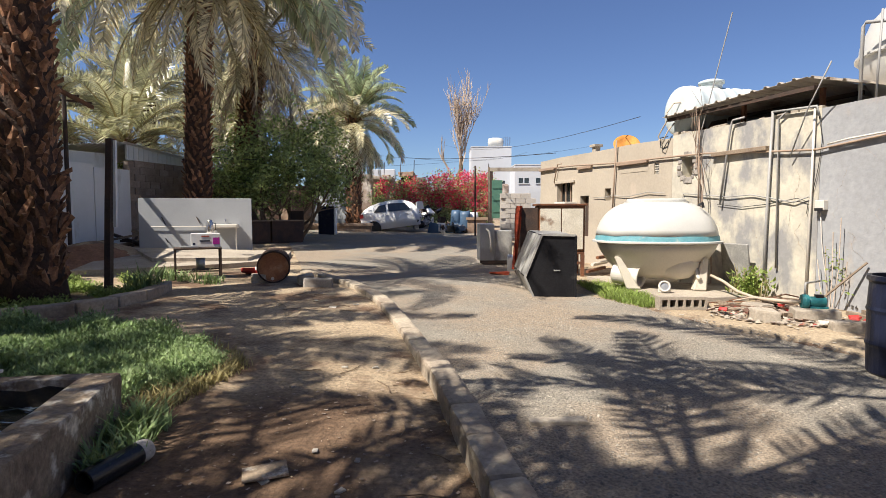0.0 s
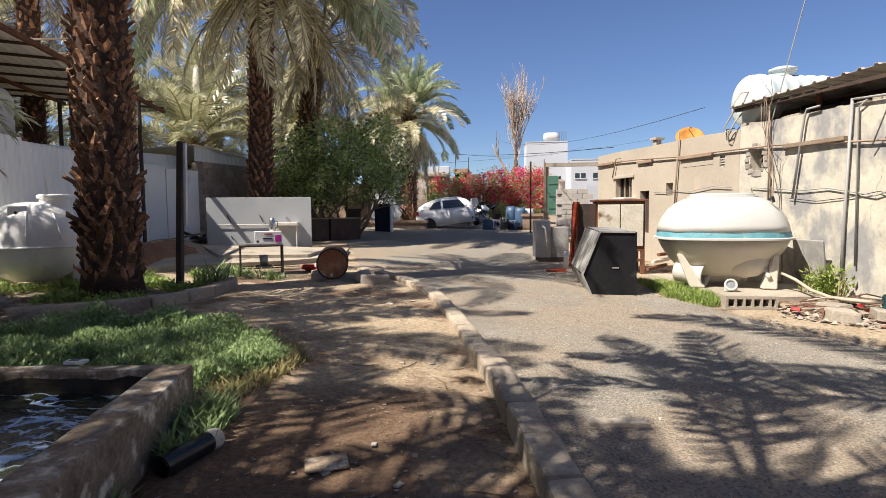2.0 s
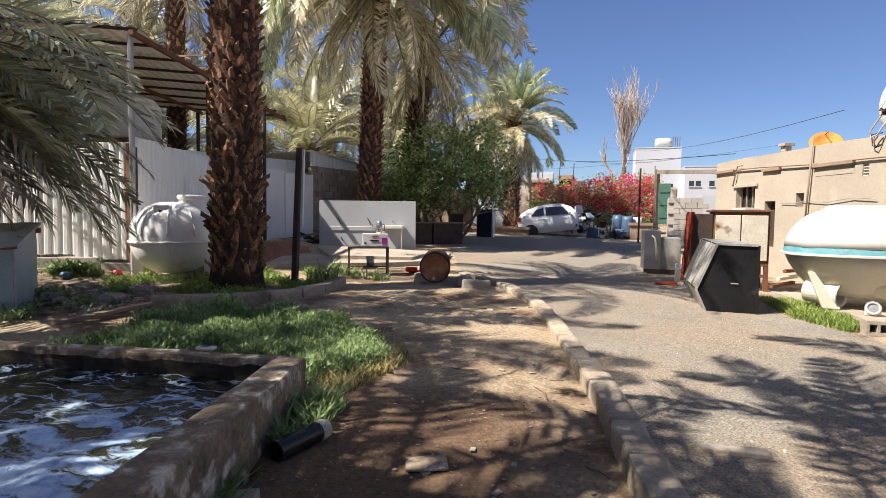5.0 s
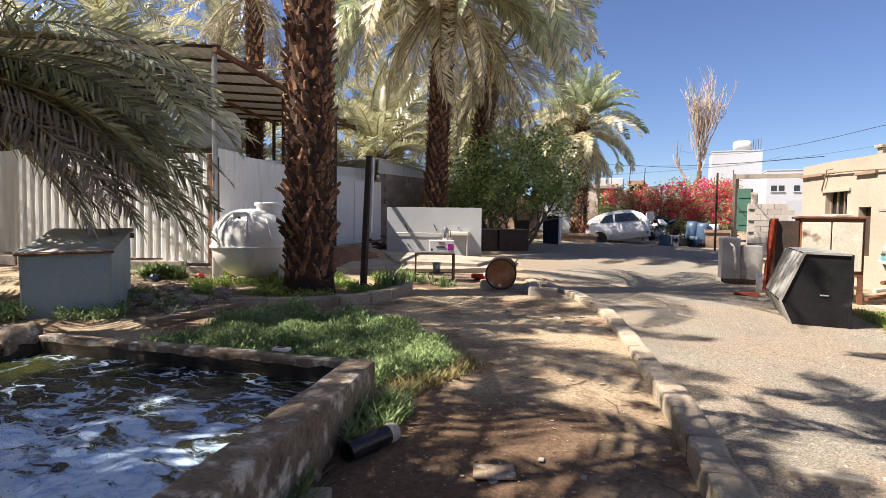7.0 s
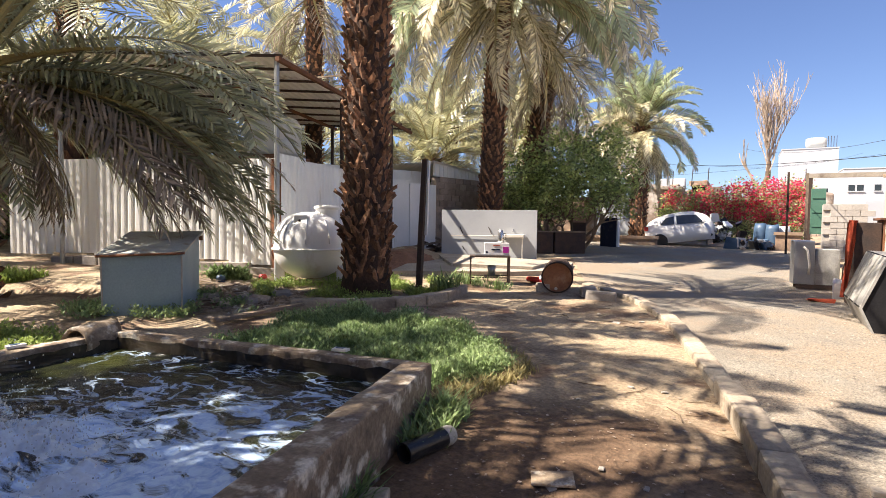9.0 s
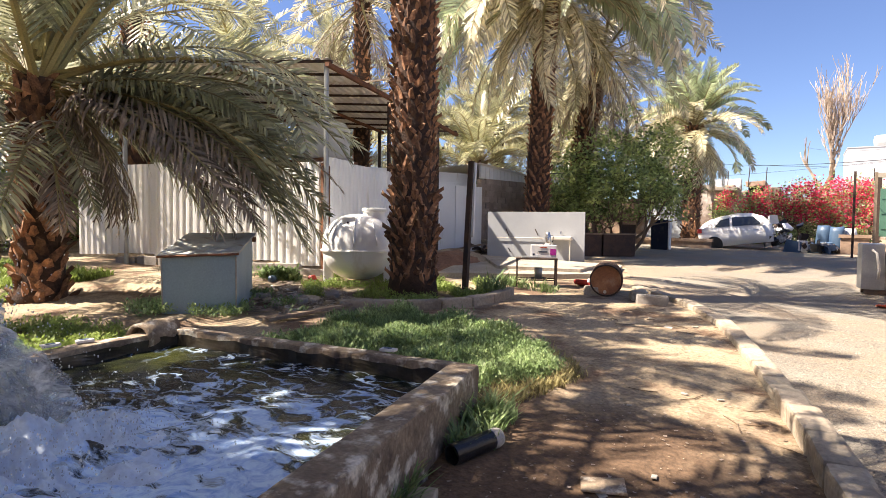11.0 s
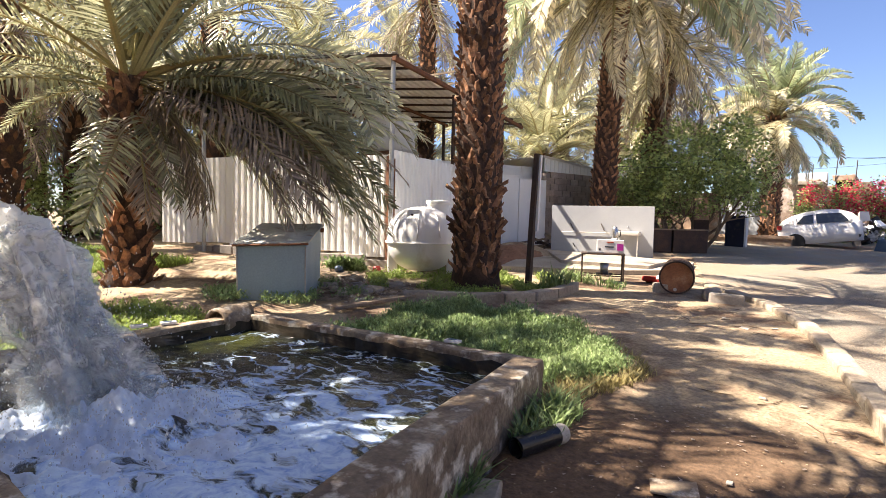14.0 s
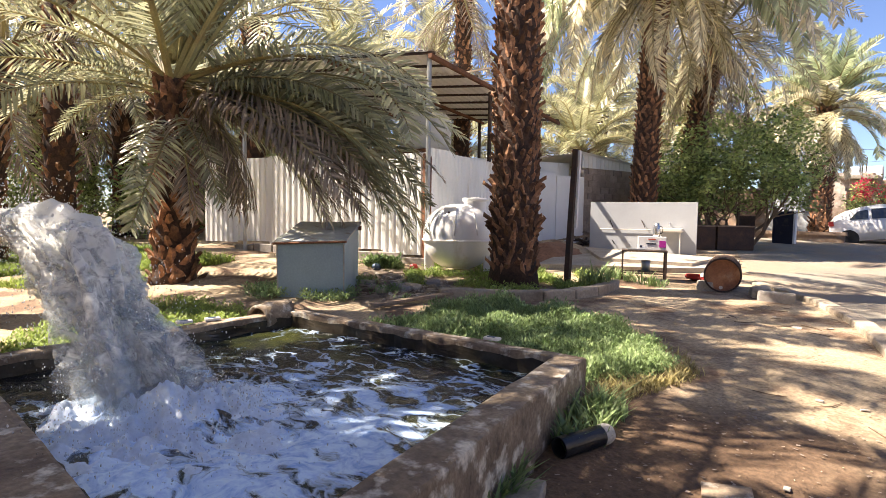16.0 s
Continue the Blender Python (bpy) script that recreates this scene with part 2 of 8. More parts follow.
FRONDDRY = mat("dry_palm_leaf", (0.40, 0.325, 0.26), (0.22, 0.17, 0.135), 1.2, 0.8, vary=0.4, bump=0, gran=0.2, leafy=0.2)
RACHIS = mat("palm_leaf_stalk", (0.33, 0.30, 0.14), (0.24, 0.18, 0.085), 2, 0.6, vary=0.2, bump=0.05)
BARK = mat("palm_trunk_fibre", (0.085, 0.046, 0.03), (0.035, 0.022, 0.016), 5, 0.95, bump=0.9, fine=30, gran=0.4, bump_dist=0.03)
BOOT = mat("palm_leaf_base", (0.31, 0.155, 0.08), (0.10, 0.05, 0.032), 7, 0.9, bump=0.8, fine=40, vary=0.65, gran=0.4)
BOOTEND = mat("cut_leaf_base_end", (0.36, 0.21, 0.115), (0.17, 0.09, 0.05), 9, 0.9, bump=0.6, fine=50, vary=0.5, gran=0.35)
BUSHLEAF = mat("bush_leaf", (0.40, 0.47, 0.17), (0.20, 0.28, 0.09), 1.8, 0.4, vary=0.6, bump=0, gran=0.15, leafy=0.3)
GRASS = mat("weed_leaf", (0.31, 0.405, 0.175), (0.175, 0.26, 0.10), 1.6, 0.55, vary=0.4, bump=0, gran=0.15, leafy=0.3)
LAWN = mat("fresh_grass", (0.30, 0.38, 0.10), (0.21, 0.29, 0.065), 0.8, 0.6, vary=0.35, bump=0, gran=0.15, leafy=0.35)
STRAW = mat("dry_grass", (0.36, 0.31, 0.15), (0.28, 0.24, 0.10), 1.5, 0.8, vary=0.35, bump=0, gran=0.15, leafy=0.25)
BRACT = mat("bougainvillea_bract", (0.74, 0.07, 0.15), (0.60, 0.035, 0.08), 1.0, 0.6, vary=0.4, bump=0, gran=0.1, leafy=0.3)
TWIG = mat("bare_twigs", (0.56, 0.46, 0.36), (0.44, 0.35, 0.27), 2, 0.9, vary=0.2)
BRANCH = mat("branch_bark", (0.20, 0.14, 0.09), (0.13, 0.09, 0.06), 4, 0.9, bump=0.5, vary=0.15)


def water_material():
    """Dark pool water with white froth, blue sky light put into its colour: dense round the place where the jet falls,
    torn into lace and streaks further off.
    """
    m = bpy.data.materials.new("frothy_water")
    m.use_nodes = True
    nd, ln = m.node_tree.nodes, m.node_tree.links.new
    bs = nd["Principled BSDF"]
    geo = nd.new("ShaderNodeNewGeometry")
    def tex(scale, detail, vec, rough=0.6):
        n = nd.new("ShaderNodeTexNoise")
        n.inputs["Scale"].default_value = scale
        n.inputs["Detail"].default_value = detail
        n.inputs["Roughness"].default_value = rough
        ln(vec, n.inputs["Vector"])
        return n
    def rng_map(src, f0, f1, t0=0.0, t1=1.0):
        r = nd.new("ShaderNodeMapRange")
        r.inputs["From Min"].default_value, r.inputs["From Max"].default_value = f0, f1
        r.inputs["To Min"].default_value, r.inputs["To Max"].default_value = t0, t1
        ln(src, r.inputs["Value"])
        return r.outputs[0]
    def calc(op, a, b):
        x = nd.new("ShaderNodeMath")
        x.operation = op
        for sock, v in ((x.inputs[0], a), (x.inputs[1], b)):
            if isinstance(v, (int, float)):
                sock.default_value = v
            else:
                ln(v, sock)
        return x.outputs[0]
    def blend(fac, c1, c2):
        x = nd.new("ShaderNodeMix")
        x.data_type = "RGBA"
        ln(fac, x.inputs[0])
        for sock, v in ((x.inputs[6], c1), (x.inputs[7], c2)):
            if isinstance(v, tuple):
                sock.default_value = (*v, 1)
            else:
                ln(v, sock)
        return x.outputs[2]
    warp = tex(1.7, 3, geo.outputs["Position"])
    off = nd.new("ShaderNodeVectorMath")
    off.operation = "MULTIPLY_ADD"
    ln(warp.outputs["Color"], off.inputs[0])
    off.inputs[1].default_value = (0.55, 0.45, 0)
    ln(geo.outputs["Position"], off.inputs[2])
    mp = nd.new("ShaderNodeMapping")
    mp.inputs["Rotation"].default_value = (0, 0, radians(-35))
    mp.inputs["Scale"].default_value = (1.0, 1.8, 1.0)
    ln(off.outputs[0], mp.inputs["Vector"])
    dist = nd.new("ShaderNodeVectorMath")
    dist.operation = "DISTANCE"
    ln(geo.outputs["Position"], dist.inputs[0])
    dist.inputs[1].default_value = (-2.7, 1.25, 0.3)
    near = rng_map(dist.outputs["Value"], 0.5, 2.3, 0.15, -0.105)
    mass = rng_map(calc("ADD", tex(3.2, 9, mp.outputs[0], 0.66).outputs[0], near), 0.535, 0.61)
    lace_n = calc("ABSOLUTE", calc("SUBTRACT", tex(2.6, 5, mp.outputs[0], 0.55).outputs[0], 0.5), 0.0)
    lace = rng_map(lace_n, 0.032, 0.006)
    broken = rng_map(calc("ADD", tex(1.3, 2, off.outputs[0]).outputs[0], calc("MULTIPLY", near, 0.6)), 0.42, 0.58)
    lace = calc("MULTIPLY", calc("MULTIPLY", lace, broken), 0.8)
    froth = calc("MAXIMUM", mass, lace)
    body = blend(rng_map(warp.outputs[0], 0.42, 0.66), (0.005, 0.007, 0.010), (0.035, 0.04, 0.012))
    # the froth's blue is sky light put into the base colour
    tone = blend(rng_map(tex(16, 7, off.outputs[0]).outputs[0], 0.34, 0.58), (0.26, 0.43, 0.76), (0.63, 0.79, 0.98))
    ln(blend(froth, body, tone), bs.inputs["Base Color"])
    ln(rng_map(froth, 0.0, 1.0, 0.06, 0.75), bs.inputs["Roughness"])
    bp = nd.new("ShaderNodeBump")
    bp.inputs["Strength"].default_value = 0.6
    bp.inputs["Distance"].default_value = 0.05
    ln(calc("ADD", tex(9, 5, off.outputs[0]).outputs[0], calc("MULTIPLY", froth, 0.35)), bp.inputs["Height"])
    ln(bp.outputs[0], bs.inputs["Normal"])
    return m


def spray_material(name, clear, milk_share=0.3, grain=9.0):
    """Aerated falling water: soft milky patches drawn out along the fall, glassy water between them. clear: the share of glassy water."""
    m = bpy.data.materials.new(name)
    m.use_nodes = True
    nd, ln = m.node_tree.nodes, m.node_tree.links.new
    bs = nd["Principled BSDF"]
    bs.inputs["Base Color"].default_value = (0.82, 0.86, 0.9, 1)
    bs.inputs["Roughness"].default_value = 0.06
    bs.inputs["Specular IOR Level"].default_value = 0.8
    see = nd.new("ShaderNodeBsdfTransparent")
    see.inputs[0].default_value = (0.95, 0.97, 0.975, 1)
    wet = nd.new("ShaderNodeMixShader")
    wet.inputs[0].default_value = 0.16
    ln(see.outputs[0], wet.inputs[1])
    ln(bs.outputs[0], wet.inputs[2])
    geo = nd.new("ShaderNodeNewGeometry")
    mp = nd.new("ShaderNodeMapping")
    mp.inputs["Rotation"].default_value = (0, radians(40), 0)
    mp.inputs["Scale"].default_value = (0.55, 1.0, 1.2)
    ln(geo.outputs["Position"], mp.inputs["Vector"])
    def tex(scale, detail, rough):
        n = nd.new("ShaderNodeTexNoise")
        n.inputs["Scale"].default_value = scale
        n.inputs["Detail"].default_value = detail
        n.inputs["Roughness"].default_value = rough
        n.inputs["Distortion"].default_value = 0.6
        ln(mp.outputs[0], n.inputs["Vector"])
        return n.outputs[0]
    r = nd.new("ShaderNodeMapRange")
    r.inputs["From Min"].default_value, r.inputs["From Max"].default_value = clear - 0.08, clear + 0.12
    high = nd.new("ShaderNodeSeparateXYZ")        # the stream leaves the pipe milky with air and clears as it tears apart
    ln(geo.outputs["Position"], high.inputs[0])
    air = nd.new("ShaderNodeMath")
    air.operation = "MULTIPLY_ADD"
    air.inputs[1].default_value, air.inputs[2].default_value = 0.30, -0.285
    ln(high.outputs["Z"], air.inputs[0])
    both = nd.new("ShaderNodeMath")
    ln(tex(grain, 6, 0.6), both.inputs[0])
    ln(air.outputs[0], both.inputs[1])
    ln(both.outputs[0], r.inputs["Value"])
    bp = nd.new("ShaderNodeBump")
    bp.inputs["Strength"].default_value = 0.5
    bp.inputs["Distance"].default_value = 0.010
    ln(tex(26, 4, 0.5), bp.inputs["Height"])
    ln(bp.outputs[0], bs.inputs["Normal"])
    gl = nd.new("ShaderNodeBsdfPrincipled")
    gl.inputs["Base Color"].default_value = (0.94, 0.94, 0.91, 1)
    gl.inputs["Roughness"].default_value = 0.25
    ln(bp.outputs[0], gl.inputs["Normal"])
    tr = nd.new("ShaderNodeBsdfTranslucent")
    tr.inputs[0].default_value = (0.94, 0.95, 0.92, 1)
    milk = nd.new("ShaderNodeMixShader")
    milk.inputs[0].default_value = milk_share
    ln(gl.outputs[0], milk.inputs[1])
    ln(tr.outputs[0], milk.inputs[2])
    mx = nd.new("ShaderNodeMixShader")
    ln(r.outputs[0], mx.inputs[0])
    ln(wet.outputs[0], mx.inputs[1])
    ln(milk.outputs[0], mx.inputs[2])
    ln(mx.outputs[0], nd["Material Output"].inputs["Surface"])
    return m


WATER = water_material()
SPRAY = spray_material("falling_water", 0.34, 0.6, 8.0)
MIST = spray_material("clear_falling_water", 0.53, 0.5, 11.0)
WETLINING = mat("wet_dark_plaster", (0.05, 0.04, 0.03), (0.035, 0.03, 0.022), 3, 0.25, bump=0.4, fine=20, gran=0.3)
DROPS = spray_material("water_drops", 0.44)
# white froth, tinted blue to carry the light of the sky
FOAM = mat("sky_tinted_foam", (0.76, 0.85, 0.96), (0.58, 0.70, 0.88), 6, 0.6, bump=0.3, fine=38, gran=0.15, leafy=0.25, bump_dist=0.02)

# ---------- building tools ----------
def gz(x, y):
    """Height of the ground: it climbs gently up the street and towards the garden."""
    yy = min(max(y, 0.0), 40.0)
    return 0.027 * yy - 0.035 * min(x, 0.0) * min(max(y / 4.0, 0.0), 1.0) if x > -16 else 0.027 * yy + 0.56 * min(max(y / 4.0, 0.0), 1.0)


def mesh_of(name, bm, material, smooth=False):
    me = bpy.data.meshes.new(name)
    bmesh.ops.recalc_face_normals(bm, faces=bm.faces)
    bm.to_mesh(me)
    bm.free()
    for m in (material if isinstance(material, (list, tuple)) else (material,)):
        me.materials.append(m)
    if smooth:
        me.polygons.foreach_set("use_smooth", [True] * len(me.polygons))
    return me


INWARD = set()     # things whose parts are written with y running into the building instead of out of it
FLIP = Matrix.Diagonal((1, -1, 1, 1))


def part(name, bm, material, parent=None, label="", smooth=False, at=None):
    ob = new(name, mesh_of(name, bm, material, smooth) if isinstance(bm, bmesh.types.BMesh) else bm)
    ob.parent = parent
    if parent is not None and (parent in INWARD or parent.parent in INWARD):
        ob.data.transform(FLIP)
        ob.data.flip_normals()
        at = FLIP @ at @ FLIP if at is not None else None
    if at is not None:
        ob.matrix_basis = at
    if label:
        ob["label"] = label
    return ob


def thing(name, label, category, m=None, group="", kind=""):
    ob = tagged(new(name), label, category, group, kind)
    ob.empty_display_size = 0.2
    if m is not None:
        ob.matrix_basis = m
    return ob


def box(bm, x0, x1, y0, y1, z0, z1, bevel=0.0, m=None):
    """An axis-aligned block between the two corners, with bevelled edges."""
    r = bmesh.ops.create_cube(bm, size=1.0)
    vs = r["verts"]
    bmesh.ops.transform(bm, matrix=Matrix.Translation(((x0 + x1) / 2, (y0 + y1) / 2, (z0 + z1) / 2)) @ Matrix.Diagonal((x1 - x0, y1 - y0, z1 - z0, 1)), verts=vs)
    if bevel:
        es = list({e for v in vs for e in v.link_edges})
        rb = bmesh.ops.bevel(bm, geom=es, offset=bevel, segments=2, affect="EDGES", profile=0.6)
        vs = rb["verts"]
    if m is not None:
        bmesh.ops.transform(bm, matrix=m, verts=list({v for v in vs if v.is_valid}))
    return bm


def boxes(*specs, bevel=0.0):
    bm = bmesh.new()
    for s in specs:
        box(bm, *s, bevel=bevel)
    return bm


def tube(bm, pts, radii, seg=8, caps=True):
    """A tube along points; radii is a number or one for each point."""
    pts = [Vector(p) for p in pts]
    if isinstance(radii, (int, float)):
        radii = [radii] * len(pts)
    rings, side = [], None
    for i, p in enumerate(pts):
        d = (pts[min(i + 1, len(pts) - 1)] - pts[max(i - 1, 0)]).normalized()
        if side is None:
            side = d.orthogonal().normalized()
        side = (side - d * side.dot(d)).normalized()
        up = d.cross(side)
        rings.append([bm.verts.new(p + (side * math.cos(a) + up * math.sin(a)) * radii[i]) for a in (2 * math.pi * k / seg for k in range(seg))])
    for r0, r1 in zip(rings, rings[1:]):
        for k in range(seg):
            bm.faces.new((r0[k], r0[(k + 1) % seg], r1[(k + 1) % seg], r1[k]))
    if caps:
        bm.faces.new(rings[0][::-1])
        bm.faces.new(rings[-1])
    return bm


def pipe(pts, r, seg=8):
    return tube(bmesh.new(), pts, r, seg)


def lathe(profile, seg=32, m=None, bm=None, squash=(1, 1)):
    """A body of revolution about z from (radius, height) pairs."""
    bm = bm or bmesh.new()
    rings = []
    for r, z in profile:
        if r < 1e-4:
            rings.append([bm.verts.new((0, 0, z))])
        else:
            rings.append([bm.verts.new((r * squash[0] * math.cos(a), r * squash[1] * math.sin(a), z)) for a in (2 * math.pi * k / seg for k in range(seg))])
    made = [v for r in rings for v in r]
    for r0, r1 in zip(rings, rings[1:]):
        for k in range(seg):
            j = (k + 1) % seg
            a = [r0[k % len(r0)], r0[j % len(r0)], r1[j % len(r1)], r1[k % len(r1)]]
            a = [v for i, v in enumerate(a) if v not in a[:i]]
            if len(a) > 2:
                bm.faces.new(a)
    if m is not None:
        bmesh.ops.transform(bm, matrix=m, verts=made)
    return bm


def raw_mesh(name, verts, faces, material, smooth=False):
    me = bpy.data.meshes.new(name)
    me.from_pydata([tuple(v) for v in verts], [], [tuple(f) for f in faces])
    me.materials.append(material)
    if smooth:
        me.polygons.foreach_set("use_smooth", [True] * len(me.polygons))
    me.update()
    return me


def roughen(bm, amount, scale, seed=0.0, only=None):
    for v in bm.verts:
        if only is None or only(v):
            n = noise.noise_vector(v.co * scale + Vector((seed, seed * 1.7, 0)))
            v.co += n * amount
    return bm


def corrugated(u_len, v_len, pitch=0.2, depth=0.03, thick=0.004, flat=0.35):
    """A ribbed metal sheet in the xy plane: ribs run along y, trapezoid wave along x."""
    xs, zs, x = [], [], 0.0
    while x < u_len - 1e-6:
        for f, z in ((0, 0), (flat, 0), (flat + 0.4 * (0.85 - flat) if flat < 0.5 else flat + 0.07, 1), (0.85 if flat < 0.5 else 0.93, 1)):
            if x + f * pitch <= u_len:
                xs.append(x + f * pitch)
                zs.append(z * depth)
        x += pitch
    xs.append(u_len)
    zs.append(0)
    bm = bmesh.new()
    rows = []
    for y in (0, v_len):
        rows.append([(bm.verts.new((a, y, z + thick)), bm.verts.new((a, y, z))) for a, z in zip(xs, zs)])
    for i in range(len(xs) - 1):
        for k in (0, 1):
            bm.faces.new((rows[0][i][k], rows[0][i + 1][k], rows[1][i + 1][k], rows[1][i][k]))
        for r in rows:
            bm.faces.new((r[i][0], r[i + 1][0], r[i + 1][1], r[i][1]))
    return bm


def frame3(origin, x_axis, y_axis):
    """The matrix whose x and y run along the two directions given, with its origin there."""
    x = Vector(x_axis).normalized()
    y = Vector(y_axis)
    y = (y - x * y.dot(x)).normalized()
    z = x.cross(y)
    m = Matrix((x, y, z)).transposed().to_4x4()
    m.translation = Vector(origin)
    return m

# ---------- ground, road, kerbs ----------
BASIN = [Vector((-2.17, 3.68)), Vector((-5.52, 3.28)), Vector((-5.15, 0.28)), Vector((-1.38, 0.28))]   # outer corners of the basin's rim
RIM_Z, WATER_Z = 0.50, 0.35
KERB_LINE = [(0.58, -3.5), (0.56, 0.6), (0.46, 1.8), (0.28, 2.9), (0.07, 4.1), (-0.19, 5.4), (-0.48, 6.6), (-0.83, 7.9), (-1.2, 8.9), (-1.66, 9.7), (-2.2, 10.35), (-2.75, 10.8)]
ROAD_RIGHT = [(7.2, -6), (6.1, 1.0), (4.9, 4.0), (4.05, 6.0), (3.2, 7.5), (2.5, 9.2), (2.2, 11.0), (1.9, 13.5), (2.4, 17.5), (2.2, 24), (2.5, 30)]


def along(line, y):
    for (x0, y0), (x1, y1) in zip(line, line[1:]):
        if y0 <= y <= y1:
            return x0 + (x1 - x0) * (y - y0) / (y1 - y0)
    return line[0][0] if y < line[0][1] else line[-1][0]


def in_basin(x, y, grow=0.0):
    return all((b - a).cross(Vector((x, y)) - a) > grow for a, b in zip(BASIN, BASIN[1:] + BASIN[:1]))


def ground_z(x, y):
    z = gz(x, y) + 0.02 * noise.noise(Vector((x * 0.9, y * 0.9, 0))) + 0.008 * noise.noise(Vector((x * 4, y * 4, 3)))
    if in_basin(x, y, 0.3):
        z = -0.35
    # raised loose earth by the cabin and before the fence
    z += 0.35 * math.exp(-((x + 7.9) ** 2 + (y - 12.6) ** 2) / 0.9)
    z += 0.16 * math.exp(-((x + 9.3) ** 2 / 3.0 + (y - 5.6) ** 2 / 0.6))
    return z


def spread(lo, hi, near_lo, near_hi, fine):
    """Grid lines, fine in the near stretch and ever wider outside it."""
    out = list(np.arange(near_lo, near_hi, fine))
    step, x = fine, near_lo
    while x > lo:
        step *= 1.25
        x -= step
        out.append(max(x, lo))
    step, x = fine, out[int((near_hi - near_lo) / fine) - 1]
    while x < hi:
        step *= 1.25
        x += step
        out.append(min(x, hi))
    return sorted(set(round(float(v), 4) for v in out))


def sheet(name, xs, ys, zf, material, keep=None):
    nx = len(xs)
    verts = [(x, y, zf(x, y)) for y in ys for x in xs]
    faces = []
    for j in range(len(ys) - 1):
        for i in range(nx - 1):
            if keep is None or keep((xs[i] + xs[i + 1]) / 2, (ys[j] + ys[j + 1]) / 2):
                faces.append((j * nx + i, j * nx + i + 1, (j + 1) * nx + i + 1, (j + 1) * nx + i))
    return raw_mesh(name, verts, faces, material, True)


gx, gy = spread(-900, 900, -12.0, 6.0, 0.13), spread(-300, 1600, -1.0, 15.0, 0.13)
ground = tagged(new("ground", sheet("ground", gx, gy, ground_z, DIRT)), "dry sandy brown earth, trodden and dappled with shade", "ground", kind="structure")

# the road: a strip between the kerb and the broken edge on the building's side
ry = [v for v in np.arange(-8, 31, 0.2)]
verts, faces = [], []
N_ACROSS = 26
for y in ry:
    xl, xr = along(KERB_LINE, y), along(ROAD_RIGHT, y) + 0.25 * noise.noise(Vector((3.3, y * 0.7, 0)))
    if y > 10.9:
        xl = -2.75 - (y - 10.9) * 0.32
    for k in range(N_ACROSS + 1):
        x = xl + (xr - xl) * k / N_ACROSS
        edge = min(k, N_ACROSS - k) / 2.0
        verts.append((x, y, ground_z(x, y) + (0.012 if edge >= 1 or k < 2 else -0.02)))
for j in range(len(ry) - 1):
    for k in range(N_ACROSS):
        a = j * (N_ACROSS + 1) + k
        faces.append((a, a + 1, a + N_ACROSS + 2, a + N_ACROSS + 1))
road = tagged(new("road", raw_mesh("road", verts, faces, GRAVEL, True)), "grey-tan gravel road, worn and dusty", "road", kind="structure")


def resample(line, step):
    pts = [Vector((*p, 0)) for p in line]
    out, left = [pts[0]], step
    for a, b in zip(pts, pts[1:]):
        d = (b - a).length
        while d >= left:
            a = a + (b - a).normalized() * left
            out.append(a)
            d, left = (b - a).length, step
        left -= d
    return out


def kerb_stones(thing_ob, line, step, width, height, depth, rng, material=KERB, sink=None):
    """Kerb stones laid end to end along a line, each worn a little differently."""
    pts = resample(line, step)
    kinds = []
    for k in range(4):
        bm = box(bmesh.new(), -step / 2 + 0.002, step / 2 - 0.002, -width / 2, width / 2, -depth, height, 0.032)
        bmesh.ops.subdivide_edges(bm, edges=[e for e in bm.edges if e.calc_length() > step * 0.6], cuts=3)
        roughen(bm, 0.012, 5.0, k * 9.1)
        kinds.append(mesh_of("kerb_stone", bm, material))
    for a, b in zip(pts, pts[1:]):
        mid = (a + b) / 2
        m = frame3((mid.x, mid.y, gz(mid.x, mid.y) + rng.uniform(-0.008, 0.008) - (sink(mid.y) if sink else 0.0)), (b.x - a.x, b.y - a.y, gz(b.x, b.y) - gz(a.x, a.y)), (-(b.y - a.y), b.x - a.x, 0))
        part("kerb_stone", kinds[rng.randrange(4)], None, thing_ob, at=m @ pose(0, 0, 0, rng.uniform(-1.2, 1.2), 0, rng.uniform(-0.7, 0.7)))


rng = random.Random(11)
street_kerb = thing("street_kerb", "worn cream concrete kerb stones along the road", "kerb", kind="structure")
kerb_stones(street_kerb, KERB_LINE, 0.52, 0.2, 0.17, 0.12, rng, sink=lambda y: 0.085 * min(max((y - 4.6) / 0.8, 0.0), 1.0))
bed_kerb = thing("planting_bed_kerb", "low rough earth-stained kerb round the palm bed", "kerb", kind="structure")
kerb_stones(bed_kerb, [(-5.62, 5.75), (-5.3, 6.15), (-4.85, 6.45), (-4.35, 7.1), (-4.2, 7.9), (-4.4, 8.8)], 0.5, 0.2, 0.14, 0.1, rng)

# concrete apron in front of the wash panel, with a stepped edge
bm = bmesh.new()
for pts, h in (([(-6.5, 9.6), (-4.4, 11.3), (-3.6, 12.4), (-3.9, 14.2), (-7.9, 13.4), (-7.2, 12.0), (-6.9, 10.8)], 0.10), ([(-5.9, 11.2), (-4.2, 11.9), (-4.2, 13.6), (-7.4, 13.2)], 0.17)):
    vs = [bm.verts.new((x, y, gz(x, y) + h)) for x, y in pts]
    f = bm.faces.new(vs)
    r = bmesh.ops.extrude_face_region(bm, geom=[f])
    for v in r["geom"]:
        if isinstance(v, bmesh.types.BMVert):
            v.co.z -= h + 0.1
concrete_apron = tagged(part("concrete_apron", bm, CONCRETE), "low sunlit concrete apron with a broken step", "pavement", kind="structure")

